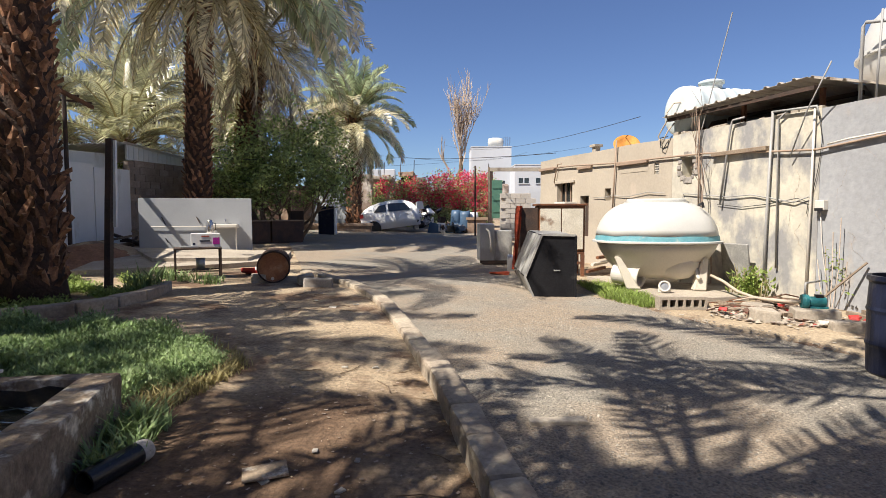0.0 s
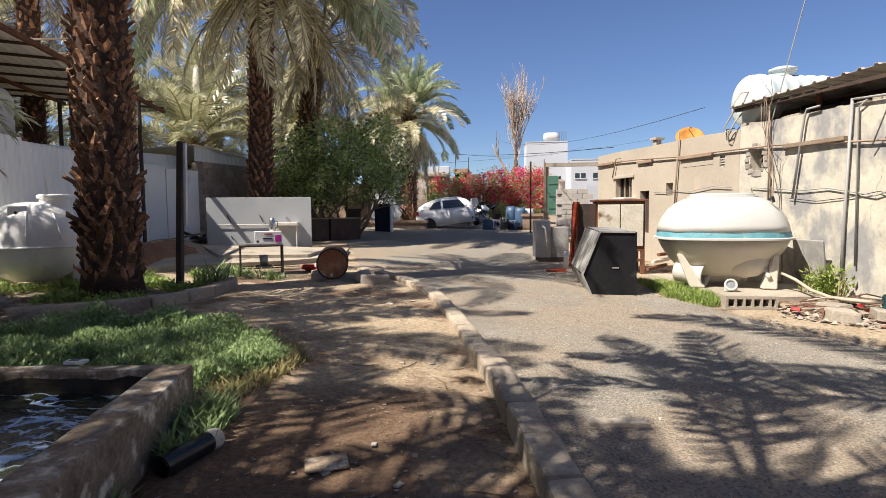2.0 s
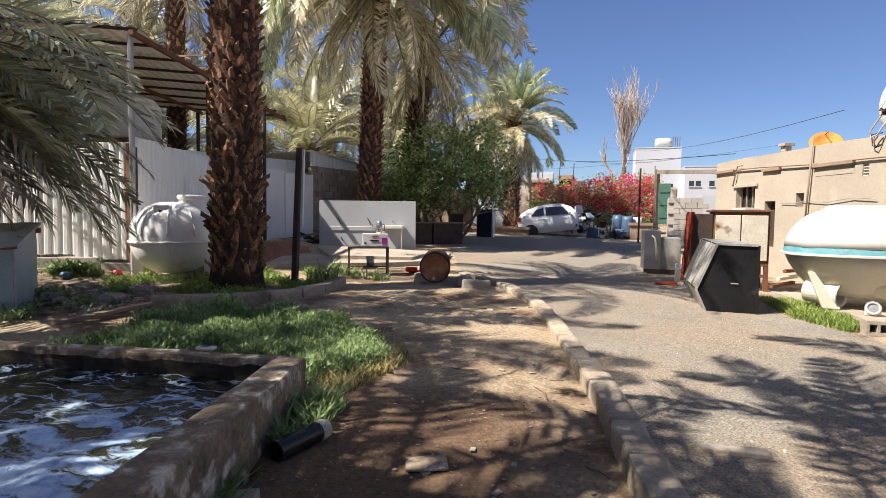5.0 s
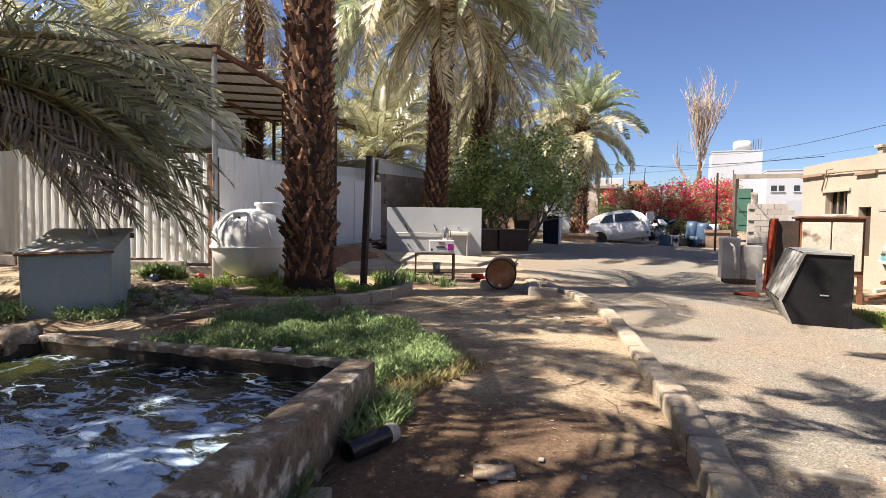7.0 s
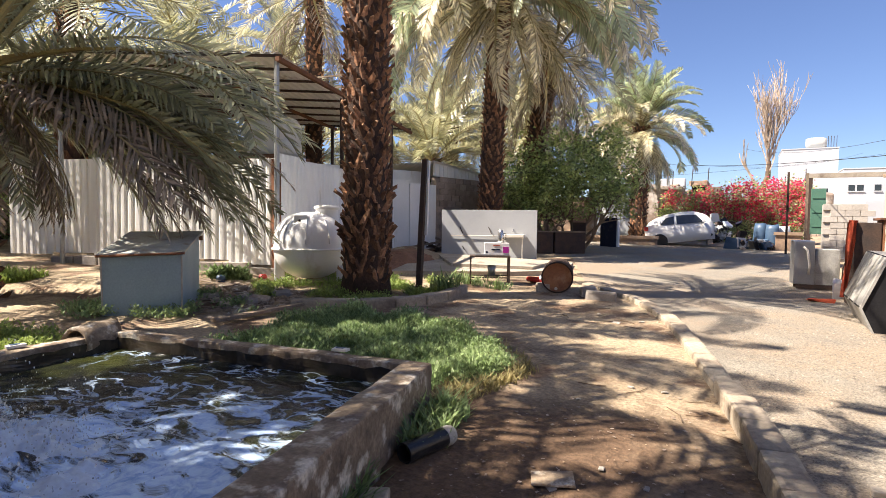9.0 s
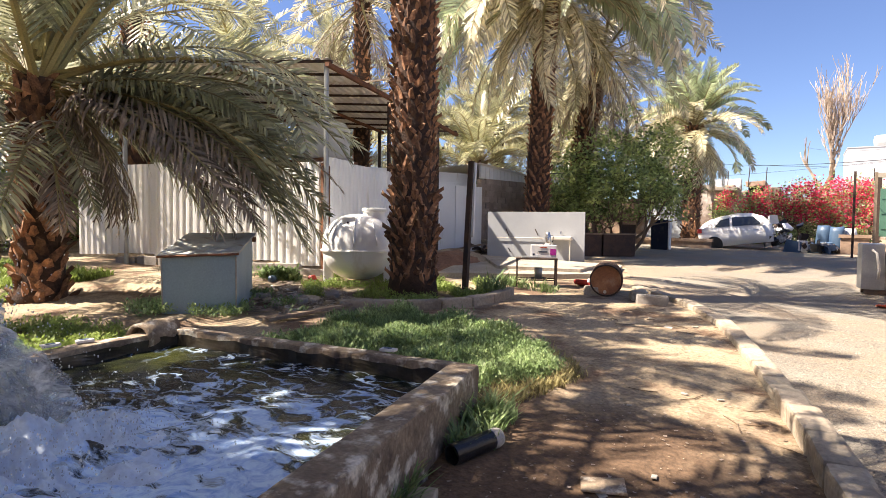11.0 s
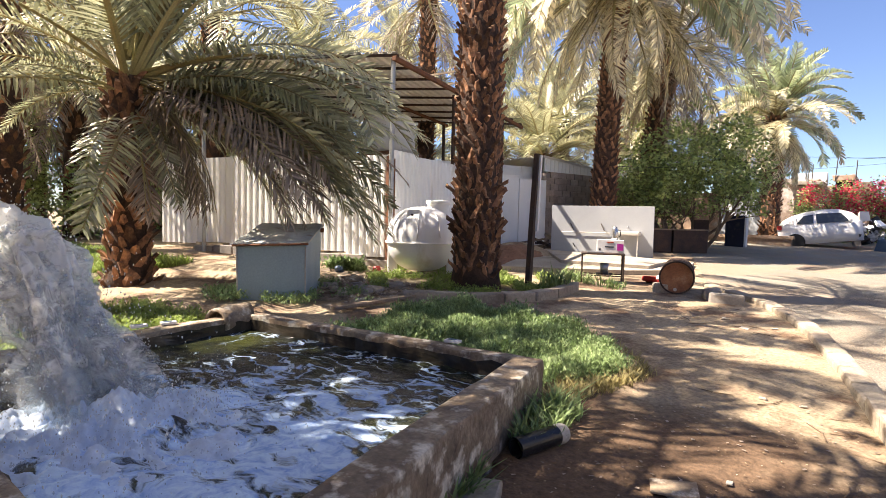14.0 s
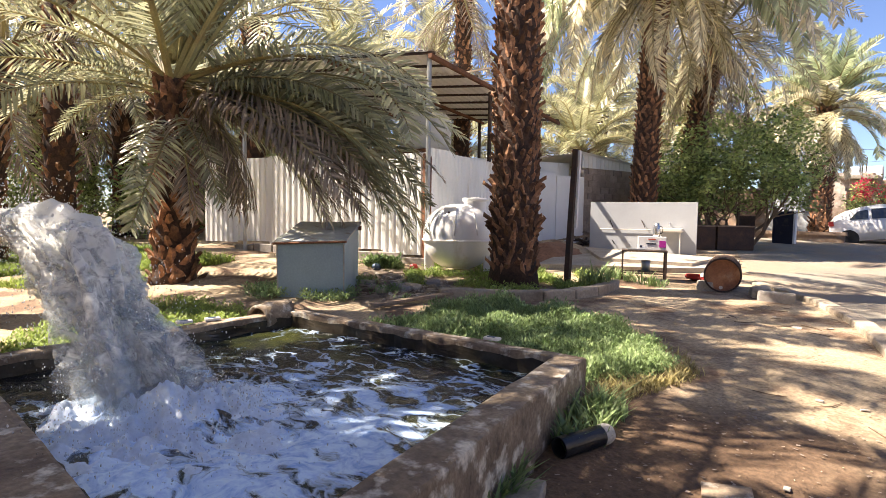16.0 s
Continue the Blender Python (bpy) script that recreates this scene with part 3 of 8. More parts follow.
# ---------- basin ----------
basin = thing("water_basin", "old brown plastered concrete water basin with thick peeling rim", "basin")
def rim_wall(name, a, b, w, skirt):
    """One side of the basin from corner a to corner b, w thick on the inner side."""
    a3, b3 = Vector((*a, 0)), Vector((*b, 0))
    m = frame3(a3, b3 - a3, Vector((-(b3 - a3).y, (b3 - a3).x, 0)))
    bm = box(bmesh.new(), 0, (b3 - a3).length, 0, w, -0.35, RIM_Z, 0.02)
    bmesh.ops.subdivide_edges(bm, edges=[e for e in bm.edges if e.calc_length() > 0.6], cuts=14, use_grid_fill=True)
    roughen(bm, 0.016, 2.6, skirt, lambda v: v.co.z > -0.2)
    roughen(bm, 0.008, 11.0, skirt)
    w_ob = part(name, bm, RIM, basin, at=m)
    lining = box(bmesh.new(), 0.1, (b3 - a3).length - 0.1, w + 0.004, w + 0.02, -0.3, RIM_Z - 0.05)
    bmesh.ops.subdivide_edges(lining, edges=[e for e in lining.edges if e.calc_length() > 0.6], cuts=24, use_grid_fill=True)
    part("wet_lining", roughen(lining, 0.03, 7.0, skirt, lambda v: v.co.z > 0.2), WETLINING, w_ob, "dark wet plaster below the rim")
    return w_ob
rim_wall("basin_wall", BASIN[3], BASIN[0], 0.23, 1.0)
rim_wall("basin_wall", BASIN[0], BASIN[1], 0.16, 2.0)
rim_wall("basin_wall", BASIN[1], BASIN[2], 0.19, 3.0)
rim_wall("basin_wall", BASIN[2], BASIN[3], 0.24, 4.0)
bm = bmesh.new()
for c in (BASIN,):
    bm.faces.new([bm.verts.new((p.x, p.y, -0.3)) for p in c])
part("basin_floor", bm, RIM, basin)
# water: a rippled sheet, higher and rougher round the foot of the jet
wx, wy = np.linspace(-5.6, -1.4, 150), np.linspace(0.25, 3.7, 120)
def water_z(x, y):
    d = math.hypot(x + 3.4, y - 1.15)
    a = 0.012 + 0.05 * math.exp(-(d / 0.75) ** 2)
    n = noise.fractal(Vector((x * 2.2 + 0.5 * math.sin(y * 2), y * 3.2, 1.0)), 0.8, 2.1, 4)
    return WATER_Z + a * 1.3 * n + 0.07 * math.exp(-(d / 0.5) ** 2)
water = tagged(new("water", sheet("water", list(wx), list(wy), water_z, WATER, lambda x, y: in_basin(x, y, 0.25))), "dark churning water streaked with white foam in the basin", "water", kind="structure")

# the jet: a thick torn stream that falls from a pipe into the basin
def jet_axis(u):
    return Vector((-5.4 + 1.85 * u, 0.72 + 0.44 * u, 1.41 - 1.12 * abs(u) ** 2.4))
def torn_stream(radius, seed, ripple, seg=40, steps=90, neck=1.0):
    bm = bmesh.new()
    rings = []
    for i in range(steps + 1):
        u = -0.25 + 1.25 * i / steps
        c = jet_axis(u)
        d = (jet_axis(u + 0.01) - jet_axis(u - 0.01)).normalized()
        s = d.cross(Vector((0, 0, 1))).normalized()
        t = s.cross(d)
        ring = []
        for k in range(seg):
            a = 2 * math.pi * k / seg
            o = s * math.cos(a) + t * math.sin(a) * (1.0 + 0.35 * u)
            rr = radius * (1 + 0.25 * max(u, 0)) * (neck + (1 - neck) * min(max(u, 0.0) / 0.45, 1.0))
            p = c + o * rr
            f = Vector((o.x * 1.5 + seed, o.y * 1.5, o.z * 1.5 + 3.2 * u))
            n = noise.fractal(f, 0.9, 2.2, 4)
            n2 = noise.noise(f * 3.2) + 0.7 * noise.noise(f * 7) + 0.5 * noise.noise(f * 15) + 0.35 * noise.noise(f * 31)
            ring.append(bm.verts.new(c + o * rr * (1 + ripple * (0.35 + 1.0 * max(u, 0)) * n + (0.03 + 0.13 * max(u, 0)) * n2)))
        rings.append(ring)
    for r0, r1 in zip(rings, rings[1:]):
        for k in range(seg):
            bm.faces.new((r0[k], r0[(k + 1) % seg], r1[(k + 1) % seg], r1[k]))
    bm.faces.new(rings[0][::-1])
    bm.faces.new(rings[-1])
    return bm
jet = thing("water_jet", "thick white gush of water falling into the basin", "water")
part("stream", torn_stream(0.092, 3.0, 0.6, 72, 170, 1.3), SPRAY, jet, smooth=True)
part("spray_sheet", torn_stream(0.135, 21.0, 1.3, 104, 240, 0.72), MIST, jet, smooth=True)
part("spray_sheet", torn_stream(0.115, 9.0, 1.2, 104, 240, 0.72), MIST, jet, smooth=True)
part("spray_sheet", torn_stream(0.125, 43.0, 1.7, 104, 240, 0.72), MIST, jet, smooth=True)
foam_v, foam_f = [], []        # froth thrown up where the stream strikes the pool
for i in range(121):
    for k in range(121):
        x, y = -3.45 + 0.95 * (i / 60 - 1), 1.12 + 0.8 * (k / 60 - 1)
        d = math.hypot((x + 3.45) / 0.95, (y - 1.12) / 0.8)
        q = Vector((x * 3.2, y * 3.2, 2.0))
        lump = noise.fractal(q, 0.7, 2.1, 6) + 0.5 * abs(noise.noise(q * 2.7)) + 0.4 * abs(noise.noise(q * 6.0))
        foam_v.append((x, y, WATER_Z - 0.05 + max(0.0, 1 - d * d) * (0.12 + 0.15 * lump)))
for i in range(120):
    for k in range(120):
        n = i * 121 + k
        foam_f.append((n, n + 1, n + 122, n + 121))
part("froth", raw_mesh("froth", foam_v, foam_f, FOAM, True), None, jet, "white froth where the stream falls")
rng = random.Random(5)
rg = np.random.default_rng(5)
base = bmesh.new()
bmesh.ops.create_icosphere(base, subdivisions=1, radius=1.0)
bv = np.array([tuple(v.co) for v in base.verts])
bf = np.array([[v.index for v in f.verts] for f in base.faces])
base.free()
dv, df = [], []
for k in range(9000):
    u = rng.uniform(0.0, 1.0) ** 0.8
    reach = 0.24 * (0.75 + 0.75 * u)
    p = jet_axis(u) + Vector((rng.gauss(0, 0.55), rng.gauss(0, 0.6), rng.gauss(0, 0.75))) * reach
    if k % 3 == 0:
        p = Vector((-3.4 + rng.gauss(0, 0.42), 1.15 + rng.gauss(0, 0.36), WATER_Z + abs(rng.gauss(0.02, 0.14))))
    r = rng.uniform(0.0015, 0.0045) * (1.8 if rng.random() < 0.08 else 1)
    df.append(bf + len(dv) * len(bv))
    dv.append(bv * np.array([r, r, r * rng.uniform(1, 2.2)]) + np.array(p))
tagged(part("spray", raw_mesh("spray", np.concatenate(dv).tolist(), np.concatenate(df).tolist(), DROPS, True), None, jet), kind="stuff")
inlet = thing("inlet_pipe", "galvanised steel water pipe ending over the basin", "pipe")
part("pipe", pipe([(-7.6, 0.45, gz(-7.6, 0.45) - 0.1), (-7.6, 0.45, 1.1), (-7.45, 0.46, 1.3), (-7.2, 0.5, 1.36), (-5.8, 0.59, 1.36)], 0.2, 16), GALV, inlet, smooth=True)

# ---------- palms ----------
def frond_mesh(length, rise, bend, leaf, count, seed, material, vee=0.35, hang=0.25, ragged=0.12, wid=0.016, loose=1.0, roll=0.0):
    """A feather palm leaf: the stalk leaves the origin in the xz plane at the angle rise and bends down over its length;
    two ranks of narrow leaflets, folded upwards in a V and sagging by hang."""
    rng = random.Random(seed)
    verts, faces, mats = [], [], []
    pts, p, steps = [], Vector((0, 0, 0)), 30
    twist = rng.uniform(-0.25, 0.25)
    for i in range(steps + 1):
        u = i / steps
        a = radians(rise - bend * (0.25 * u + 0.75 * u * u))
        d = Vector((math.cos(a), twist * u * 0.6, math.sin(a))).normalized()
        pts.append((p.copy(), d))
        p = p + d * (length / steps)
    def ring(c, d, r):
        s = Vector((0, 1, 0))
        t = d.cross(s).normalized()
        n = len(verts)
        verts.extend([c + s * r * 1.5, c + t * r, c - s * r * 1.5, c - t * r * 0.6])
        return n
    prev = None
    for i in range(0, steps + 1, 2):
        c, d = pts[i]
        n = ring(c, d, 0.024 * (1 - i / steps) ** 0.8 * length / 3.5 + 0.004)
        if prev is not None:
            for k in range(4):
                faces.append((prev + k, prev + (k + 1) % 4, n + (k + 1) % 4, n + k))
                mats.append(0)
        prev = n
    for k in range(count):
        u = 0.14 + 0.86 * (k + rng.uniform(-0.3, 0.3)) / count
        u = min(max(u, 0.12), 0.999)
        i = min(int(u * steps), steps - 1)
        c = pts[i][0].lerp(pts[i + 1][0], u * steps - i)
        d = pts[i][1]
        size = leaf * (0.35 + 0.65 * math.sin(math.pi * min(1.0, 0.18 + u * 0.86)) ** 0.7) * rng.uniform(0.85, 1.12)
        for sgn in (1, -1):
            if rng.random() < ragged * 0.5:
                continue
            flat = Vector((0, 1, 0))
            t = flat.cross(d)
            if t.z < 0 and abs(d.z) < 0.9:
                t = -t
            turn = roll * min(1.0, 0.25 + u)
            s = (flat * math.cos(turn) + t * math.sin(turn)) * sgn
            t = t * math.cos(turn) - flat * math.sin(turn)
            fwd = 0.5 + 0.55 * u + rng.uniform(-ragged, ragged)
            o = (s * 1.0 + d * fwd + t * (vee + loose * ((0.30, -0.12, 0.08)[k % 3] + rng.uniform(-0.14, 0.14)))).normalized()
            face = (d + t * loose * (0.55, -0.35, 0.1)[k % 3]).normalized()
            w = (face - o * face.dot(o)).normalized() * wid * rng.uniform(0.8, 1.2)
            sag = Vector((0, 0, -hang * size * rng.uniform(0.4, 1.4)))
            m1 = c + o * size * 0.38 + sag * 0.16
            m2 = c + o * size * 0.72 + sag * 0.52
            m3 = c + o * size * rng.uniform(0.95, 1.08) + sag * 1.05
            n = len(verts)
            verts.extend([c - w * 0.45, c + w * 0.45, m1 + w, m1 - w, m2 + w * 0.75, m2 - w * 0.75, m3])
            faces.extend([(n, n + 1, n + 2, n + 3), (n + 3, n + 2, n + 4, n + 5), (n + 5, n + 4, n + 6)])
            mats.extend([1, 1, 1])
    me = raw_mesh("frond", verts, faces, RACHIS)
    me.materials.append(material)
    me.polygons.foreach_set("material_index", mats)
    return me


def frond_set(length, leaf, count, seed, green, dry, wid=0.016, fall=(-8, 72), old=None, loose=1.0):
    """Leaves of one palm kind by age: young upright, arching, level, drooping and dead hanging ones. fall: the rise and bend of the drooping ones."""
    S = {}
    for j in range(3):
        worn = old if old and j else green
        S["up", j] = frond_mesh(length * 0.9, 78, 50, leaf, count, seed + j, green, 0.45, 0.03, wid=wid, loose=loose)
        S["arch", j] = frond_mesh(length, 55, 85, leaf, count, seed + 10 + j, green, 0.4, 0.08, wid=wid, loose=loose)
        S["level", j] = frond_mesh(length, 25, 88, leaf, count, seed + 20 + j, worn, 0.3, 0.16, wid=wid, loose=loose, roll=0.7 * (j - 1))
        S["droop", j] = frond_mesh(length, fall[0] + 6 * (j - 1), fall[1], leaf, count, seed + 30 + j, worn, 0.2, 0.24, wid=wid, loose=loose, roll=0.95 * (j - 1))
        S["curtain", j] = frond_mesh(length * 1.12, 6 * (j - 1) - 1, 56, leaf * 1.0, int(count * 1.1), seed + 60 + j, dry if j == 1 else green, 0.15, 0.24, wid=wid * 1.1, loose=loose, roll=0.5 * (j - 1))
        S["skirt", j] = frond_mesh(length * 0.52, -58, 28, leaf * 0.8, int(count * 0.6), seed + 50 + j, dry, 0.15, 0.45, 0.35, wid=wid * 0.85)
        S["green_skirt", j] = frond_mesh(length * 0.55, -40, 45, leaf * 0.85, int(count * 0.62), seed + 70 + j, green, 0.2, 0.15, wid=wid, loose=loose)
        S["mop", j] = frond_mesh(length * 0.85, -16 + 5 * (j - 1), 46, leaf, int(count * 0.95), seed + 80 + j, dry if j else green, 0.12, 0.35, 0.25, wid=wid * 0.9, loose=loose, roll=0.5 * (j - 1))
        S["dead", j] = frond_mesh(length * 0.8, -48, 45, leaf * 0.85, int(count * 0.8), seed + 40 + j, dry, 0.1, 0.45, 0.3, wid=wid * 0.8)
    return S


def palm_trunk(bm, height, r0, r1, lean, rng):
    pts, rad = [], []
    for i in range(15):
        u = i / 14
        pts.append((lean[0] * u * u, lean[1] * u * u, -0.15 + (height + 0.15) * u))
        rad.append((r0 + (r1 - r0) * u) * (1 + 0.30 * max(0, 0.08 - u) / 0.08) * (1 + 0.03 * rng.uniform(-1, 1)))
    tube(bm, pts, rad, 20)
    roughen(bm, 0.03, 5.0, rng.uniform(0, 50))
    return pts, rad


def boot_mesh(bm, m, size, rng):
    """The cut base of an old leaf: a curved wedge, wide and clasping at the trunk, that stands up and out and ends in a split, paler cut."""
    w, h, d, t = size * rng.uniform(0.42, 0.62), size * rng.uniform(0.7, 1.25), size * rng.uniform(0.35, 0.75), size * rng.uniform(0.10, 0.2)
    k = rng.uniform(-0.25, 0.25) * size
    rows = []
    for u, ww, out in ((-0.55, 1.0, -0.12), (-0.1, 0.82, 0.16), (0.3, 0.55, 0.55), (0.62, 0.42, 1.0)):
        z, y, x = h * u, d * out, k * max(u, 0)
        rows.append([bm.verts.new(m @ Vector(c)) for c in ((x - w * ww, y - t * 0.9, z), (x, y + t * 0.5, z - t * 0.5), (x + w * ww, y - t * 0.9, z), (x, y - t * 1.3, z + t * 0.8))])
    for r0, r1 in zip(rows, rows[1:]):
        for i in range(4):
            bm.faces.new((r0[i], r0[(i + 1) % 4], r1[(i + 1) % 4], r1[i]))
    tip = [bm.verts.new(v.co) for v in rows[-1]]
    tip[rng.randrange(3)].co += (m.to_3x3() @ Vector((0, 0.3, 1))) * size * rng.uniform(0.0, 0.35)
    for i in range(4):
        bm.faces.new((rows[-1][i], rows[-1][(i + 1) % 4], tip[(i + 1) % 4], tip[i]))
    bm.faces.new(tip).material_index = 1


def palm(label, x, y, height, r0, r1, S, ages, seed, lean=(0, 0), base_z=None, boots=150, separate=False, boot_size=0.24, boot_low=0.0, tilt=0.0, clear=None, short=1.0, side_fronds=(), gap=None):
    """A date palm: trunk with spiral leaf bases, and a crown of leaves by age. ages: how many of each."""
    rng = random.Random(seed)
    z = gz(x, y) if base_z is None else base_z
    tree = thing("date_palm", label, "palm tree", pose(x, y, z, 0, 0, 0), "date palms")
    bm = bmesh.new()
    pts, rad = palm_trunk(bm, height, r0, r1, lean, rng)
    part("trunk", bm, BARK, tree, smooth=True)
    def spot(u):
        i = min(int(u * 14), 13)
        f = u * 14 - i
        return Vector(pts[i]).lerp(Vector(pts[i + 1]), f), rad[i] + (rad[i + 1] - rad[i]) * f
    kinds = []
    if separate:
        for k in range(6):
            b = bmesh.new()
            boot_mesh(b, Matrix.Identity(4), boot_size, rng)
            kinds.append(mesh_of("leaf_base", b, [BOOT, BOOTEND]))
    joined = bmesh.new()
    for k in range(boots):
        u = boot_low + (1 - boot_low) * (k + 0.5) / boots
        a = k * 2.39996 + rng.uniform(-0.12, 0.12)
        c, r = spot(u)
        m = Matrix.Translation(c + Vector((math.cos(a), math.sin(a), 0)) * r * 0.95) @ Matrix.Rotation(a - math.pi / 2, 4, "Z") @ pose(0, 0, 0, rng.uniform(-14, 18), rng.uniform(-20, 20), rng.uniform(-16, 16))
        if separate and u < 0.36:
            long_ones = 0.13 < u < 0.27 and k % 4 == 0      # uncut stubs low on the trunk
            part("leaf_base", kinds[k % 6], None, tree, at=m @ (Matrix.Diagonal((0.8, 2.1, 1.25, 1)) if long_ones else Matrix.Identity(4)))
        else:
            boot_mesh(joined, m, boot_size, rng)
    tagged(part("leaf_base_cover", joined, [BOOT, BOOTEND], tree), kind="stuff")
    top, rt = spot(1.0)
    # heart of the crown
    n = 0
    for age, amount, low, high, reach in (("up", ages[0], 0.15, 0.45, 0.08), ("arch", ages[1], 0.0, 0.25, 0.14), ("level", ages[2], -0.15, 0.1, 0.18), ("droop", ages[3], -0.35, -0.05, 0.2), ("dead", ages[4], -0.7, -0.2, 0.2)):
        for k in range(amount):
            a = n * 2.39996 + rng.uniform(-0.25, 0.25)
            n += 1
            size = rng.uniform(0.86, 1.1) * (short if age == "dead" else (1 + short) / 2 if age == "droop" else 1.0)
            if gap and age != "up" and abs((a - radians(gap[0]) + math.pi) % (2 * math.pi) - math.pi) < radians(gap[1]):
                continue
            if clear and age in ("droop", "dead") and abs((a - radians(clear[0]) + math.pi) % (2 * math.pi) - math.pi) < radians(clear[1]):
                if age == "dead" or n % 2:
                    continue
                size *= 0.55      # cut back on this side
            m = Matrix.Translation(top + Vector((math.cos(a) * reach, math.sin(a) * reach, rng.uniform(low, high)))) @ Matrix.Rotation(a, 4, "Z") @ pose(0, 0, 0, rng.uniform(-22, 22), rng.uniform(-9, 9) - tilt * math.cos(a), 0) @ Matrix.Scale(size, 4)
            part("frond", S[age, rng.randrange(3)], None, tree, at=m)
    for deg, age, size in side_fronds:
        a = radians(deg)
        part("frond", S[age, rng.randrange(3)], None, tree, at=Matrix.Translation(top + Vector((math.cos(a) * 0.16, math.sin(a) * 0.16, rng.uniform(-0.9, -0.35) if "skirt" in age else rng.uniform(-0.25, 0.05)))) @ Matrix.Rotation(a, 4, "Z") @ pose(0, 0, 0, rng.uniform(-15, 15), rng.uniform(-6, 6), 0) @ Matrix.Scale(size, 4))
    return tree


GREEN_SET = frond_set(4.5, 0.60, 62, 100, FROND, FRONDDRY, 0.0205, fall=(4, 56), loose=0.6)
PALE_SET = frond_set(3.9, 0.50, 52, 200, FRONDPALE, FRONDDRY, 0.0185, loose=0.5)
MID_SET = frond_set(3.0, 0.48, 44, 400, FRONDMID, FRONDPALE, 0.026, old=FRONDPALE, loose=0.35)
BACK_SET = frond_set(3.9, 0.52, 46, 600, FRONDBACK, FRONDDRY, 0.023, loose=0.5)
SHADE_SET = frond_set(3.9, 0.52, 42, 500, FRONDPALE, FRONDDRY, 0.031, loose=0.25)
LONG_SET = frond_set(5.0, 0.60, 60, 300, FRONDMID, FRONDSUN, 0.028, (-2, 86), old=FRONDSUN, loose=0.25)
YOUNG_SIDE = [(a, "curtain", 0.78 + 0.2 * ((a * 7) % 10) / 10) for a in (24, 28, 31, 34, 36, 38, 39, 40, 41, 42, 43, 44, 45, 46, 47, 49, 51, 53)]
YOUNG_SIDE += [(a, "droop", 0.8) for a in (26, 33, 40, 47, 55, -70, -92)] + [(a, "dead", 0.58 + 0.02 * (a % 7)) for a in (22, 26, 30, 33, 36, 39, 43, 46, 49, 53, 56, 61, 68)]
YOUNG_SIDE += [(a, "mop", 0.84 + 0.18 * ((a * 3) % 10) / 10) for a in (19, 23, 26, 29, 31, 33, 35, 37, 39, 41, 43, 45, 48, 51, 54)]
YOUNG_SIDE += [(14, "arch", 1.15), (25, "arch", 1.1), (36, "arch", 1.15), (46, "level", 1.1)]
YOUNG_SIDE += [(-24, "green_skirt", 0.9), (-14, "skirt", 0.85), (2, "green_skirt", 0.75), (10, "skirt", 0.75), (24, "skirt", 0.62), (34, "green_skirt", 0.7), (45, "skirt", 0.65), (-42, "skirt", 0.6), (-58, "green_skirt", 0.72), (52, "green_skirt", 0.7)]
palm("young date palm with grey-green leaves arching low beside the basin", -9.65, 3.65, 3.25, 0.32, 0.25, GREEN_SET, (12, 10, 9, 4, 2), 3, side_fronds=YOUNG_SIDE, boots=190, boot_low=0.02, boot_size=0.2, clear=(-115, 130), short=0.72, gap=(73, 15))
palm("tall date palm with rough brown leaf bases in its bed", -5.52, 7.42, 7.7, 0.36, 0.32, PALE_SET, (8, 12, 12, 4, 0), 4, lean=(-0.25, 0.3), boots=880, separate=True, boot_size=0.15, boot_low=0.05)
palm("tall date palm with pale sunlit drooping leaves", -7.3, 16.6, 8.5, 0.36, 0.30, LONG_SET, (8, 16, 28, 40, 22), 5, lean=(0.3, 0.1), boots=620, boot_size=0.17, clear=(-66, 20), side_fronds=[(a, "droop", 1.0 + 0.012 * (a % 9)) for a in (150, 168, 182, 195, 205, 214, 222, 231, 240, 250, 262, -30, -15, 0, 14, 26, 40)] + [(a, "level", 1.05) for a in (188, 210, 236, -20, 10, 30)])
palm("leaning date palm with dry hanging leaves behind the leafy bush", -7.3, 20.2, 7.0, 0.36, 0.32, PALE_SET, (6, 10, 14, 16, 14), 6, lean=(0.8, 0.2), boots=420, boot_size=0.18)
palm("date palm with green upper leaves beside the white car", -4.3, 26.8, 5.15, 0.36, 0.33, MID_SET, (18, 22, 20, 16, 26), 7, base_z=0.95, boots=360, boot_size=0.18)
palm("tall slim date palm behind the metal shelter", -12.6, 14.2, 8.4, 0.27, 0.25, PALE_SET, (8, 12, 16, 14, 8), 8, boots=420, boot_size=0.15)
palm("low date palm crown behind the block cabin", -12.2, 21.5, 3.3, 0.36, 0.33, BACK_SET, (8, 12, 16, 12, 8), 9, boots=90, boot_size=0.25)
palm("date palm in the garden behind the sheet fence", -15.5, 22.0, 4.6, 0.36, 0.33, BACK_SET, (8, 12, 18, 12, 8), 10, boots=90, boot_size=0.25)
palm("shaded date palm deep in the garden", -16.4, 3.6, 6.4, 0.34, 0.30, PALE_SET, (4, 4, 4, 1, 2), 11, lean=(-0.5, 0.2), boots=150, boot_size=0.24)
palm("leaning date palm trunk deep in the garden", -14.9, 1.9, 4.8, 0.32, 0.28, PALE_SET, (3, 3, 3, 1, 4), 12, lean=(-0.9, 0.6), boots=120, boot_size=0.24)
palm("date palm rising above the metal shelter", -16.0, 8.5, 6.6, 0.33, 0.29, BACK_SET, (6, 9, 10, 7, 5), 13, boots=140, boot_size=0.24)
palm("date palm in the back row of the garden", -19.5, 6.0, 5.0, 0.33, 0.29, BACK_SET, (8, 12, 18, 14, 10), 14, boots=80, boot_size=0.24)
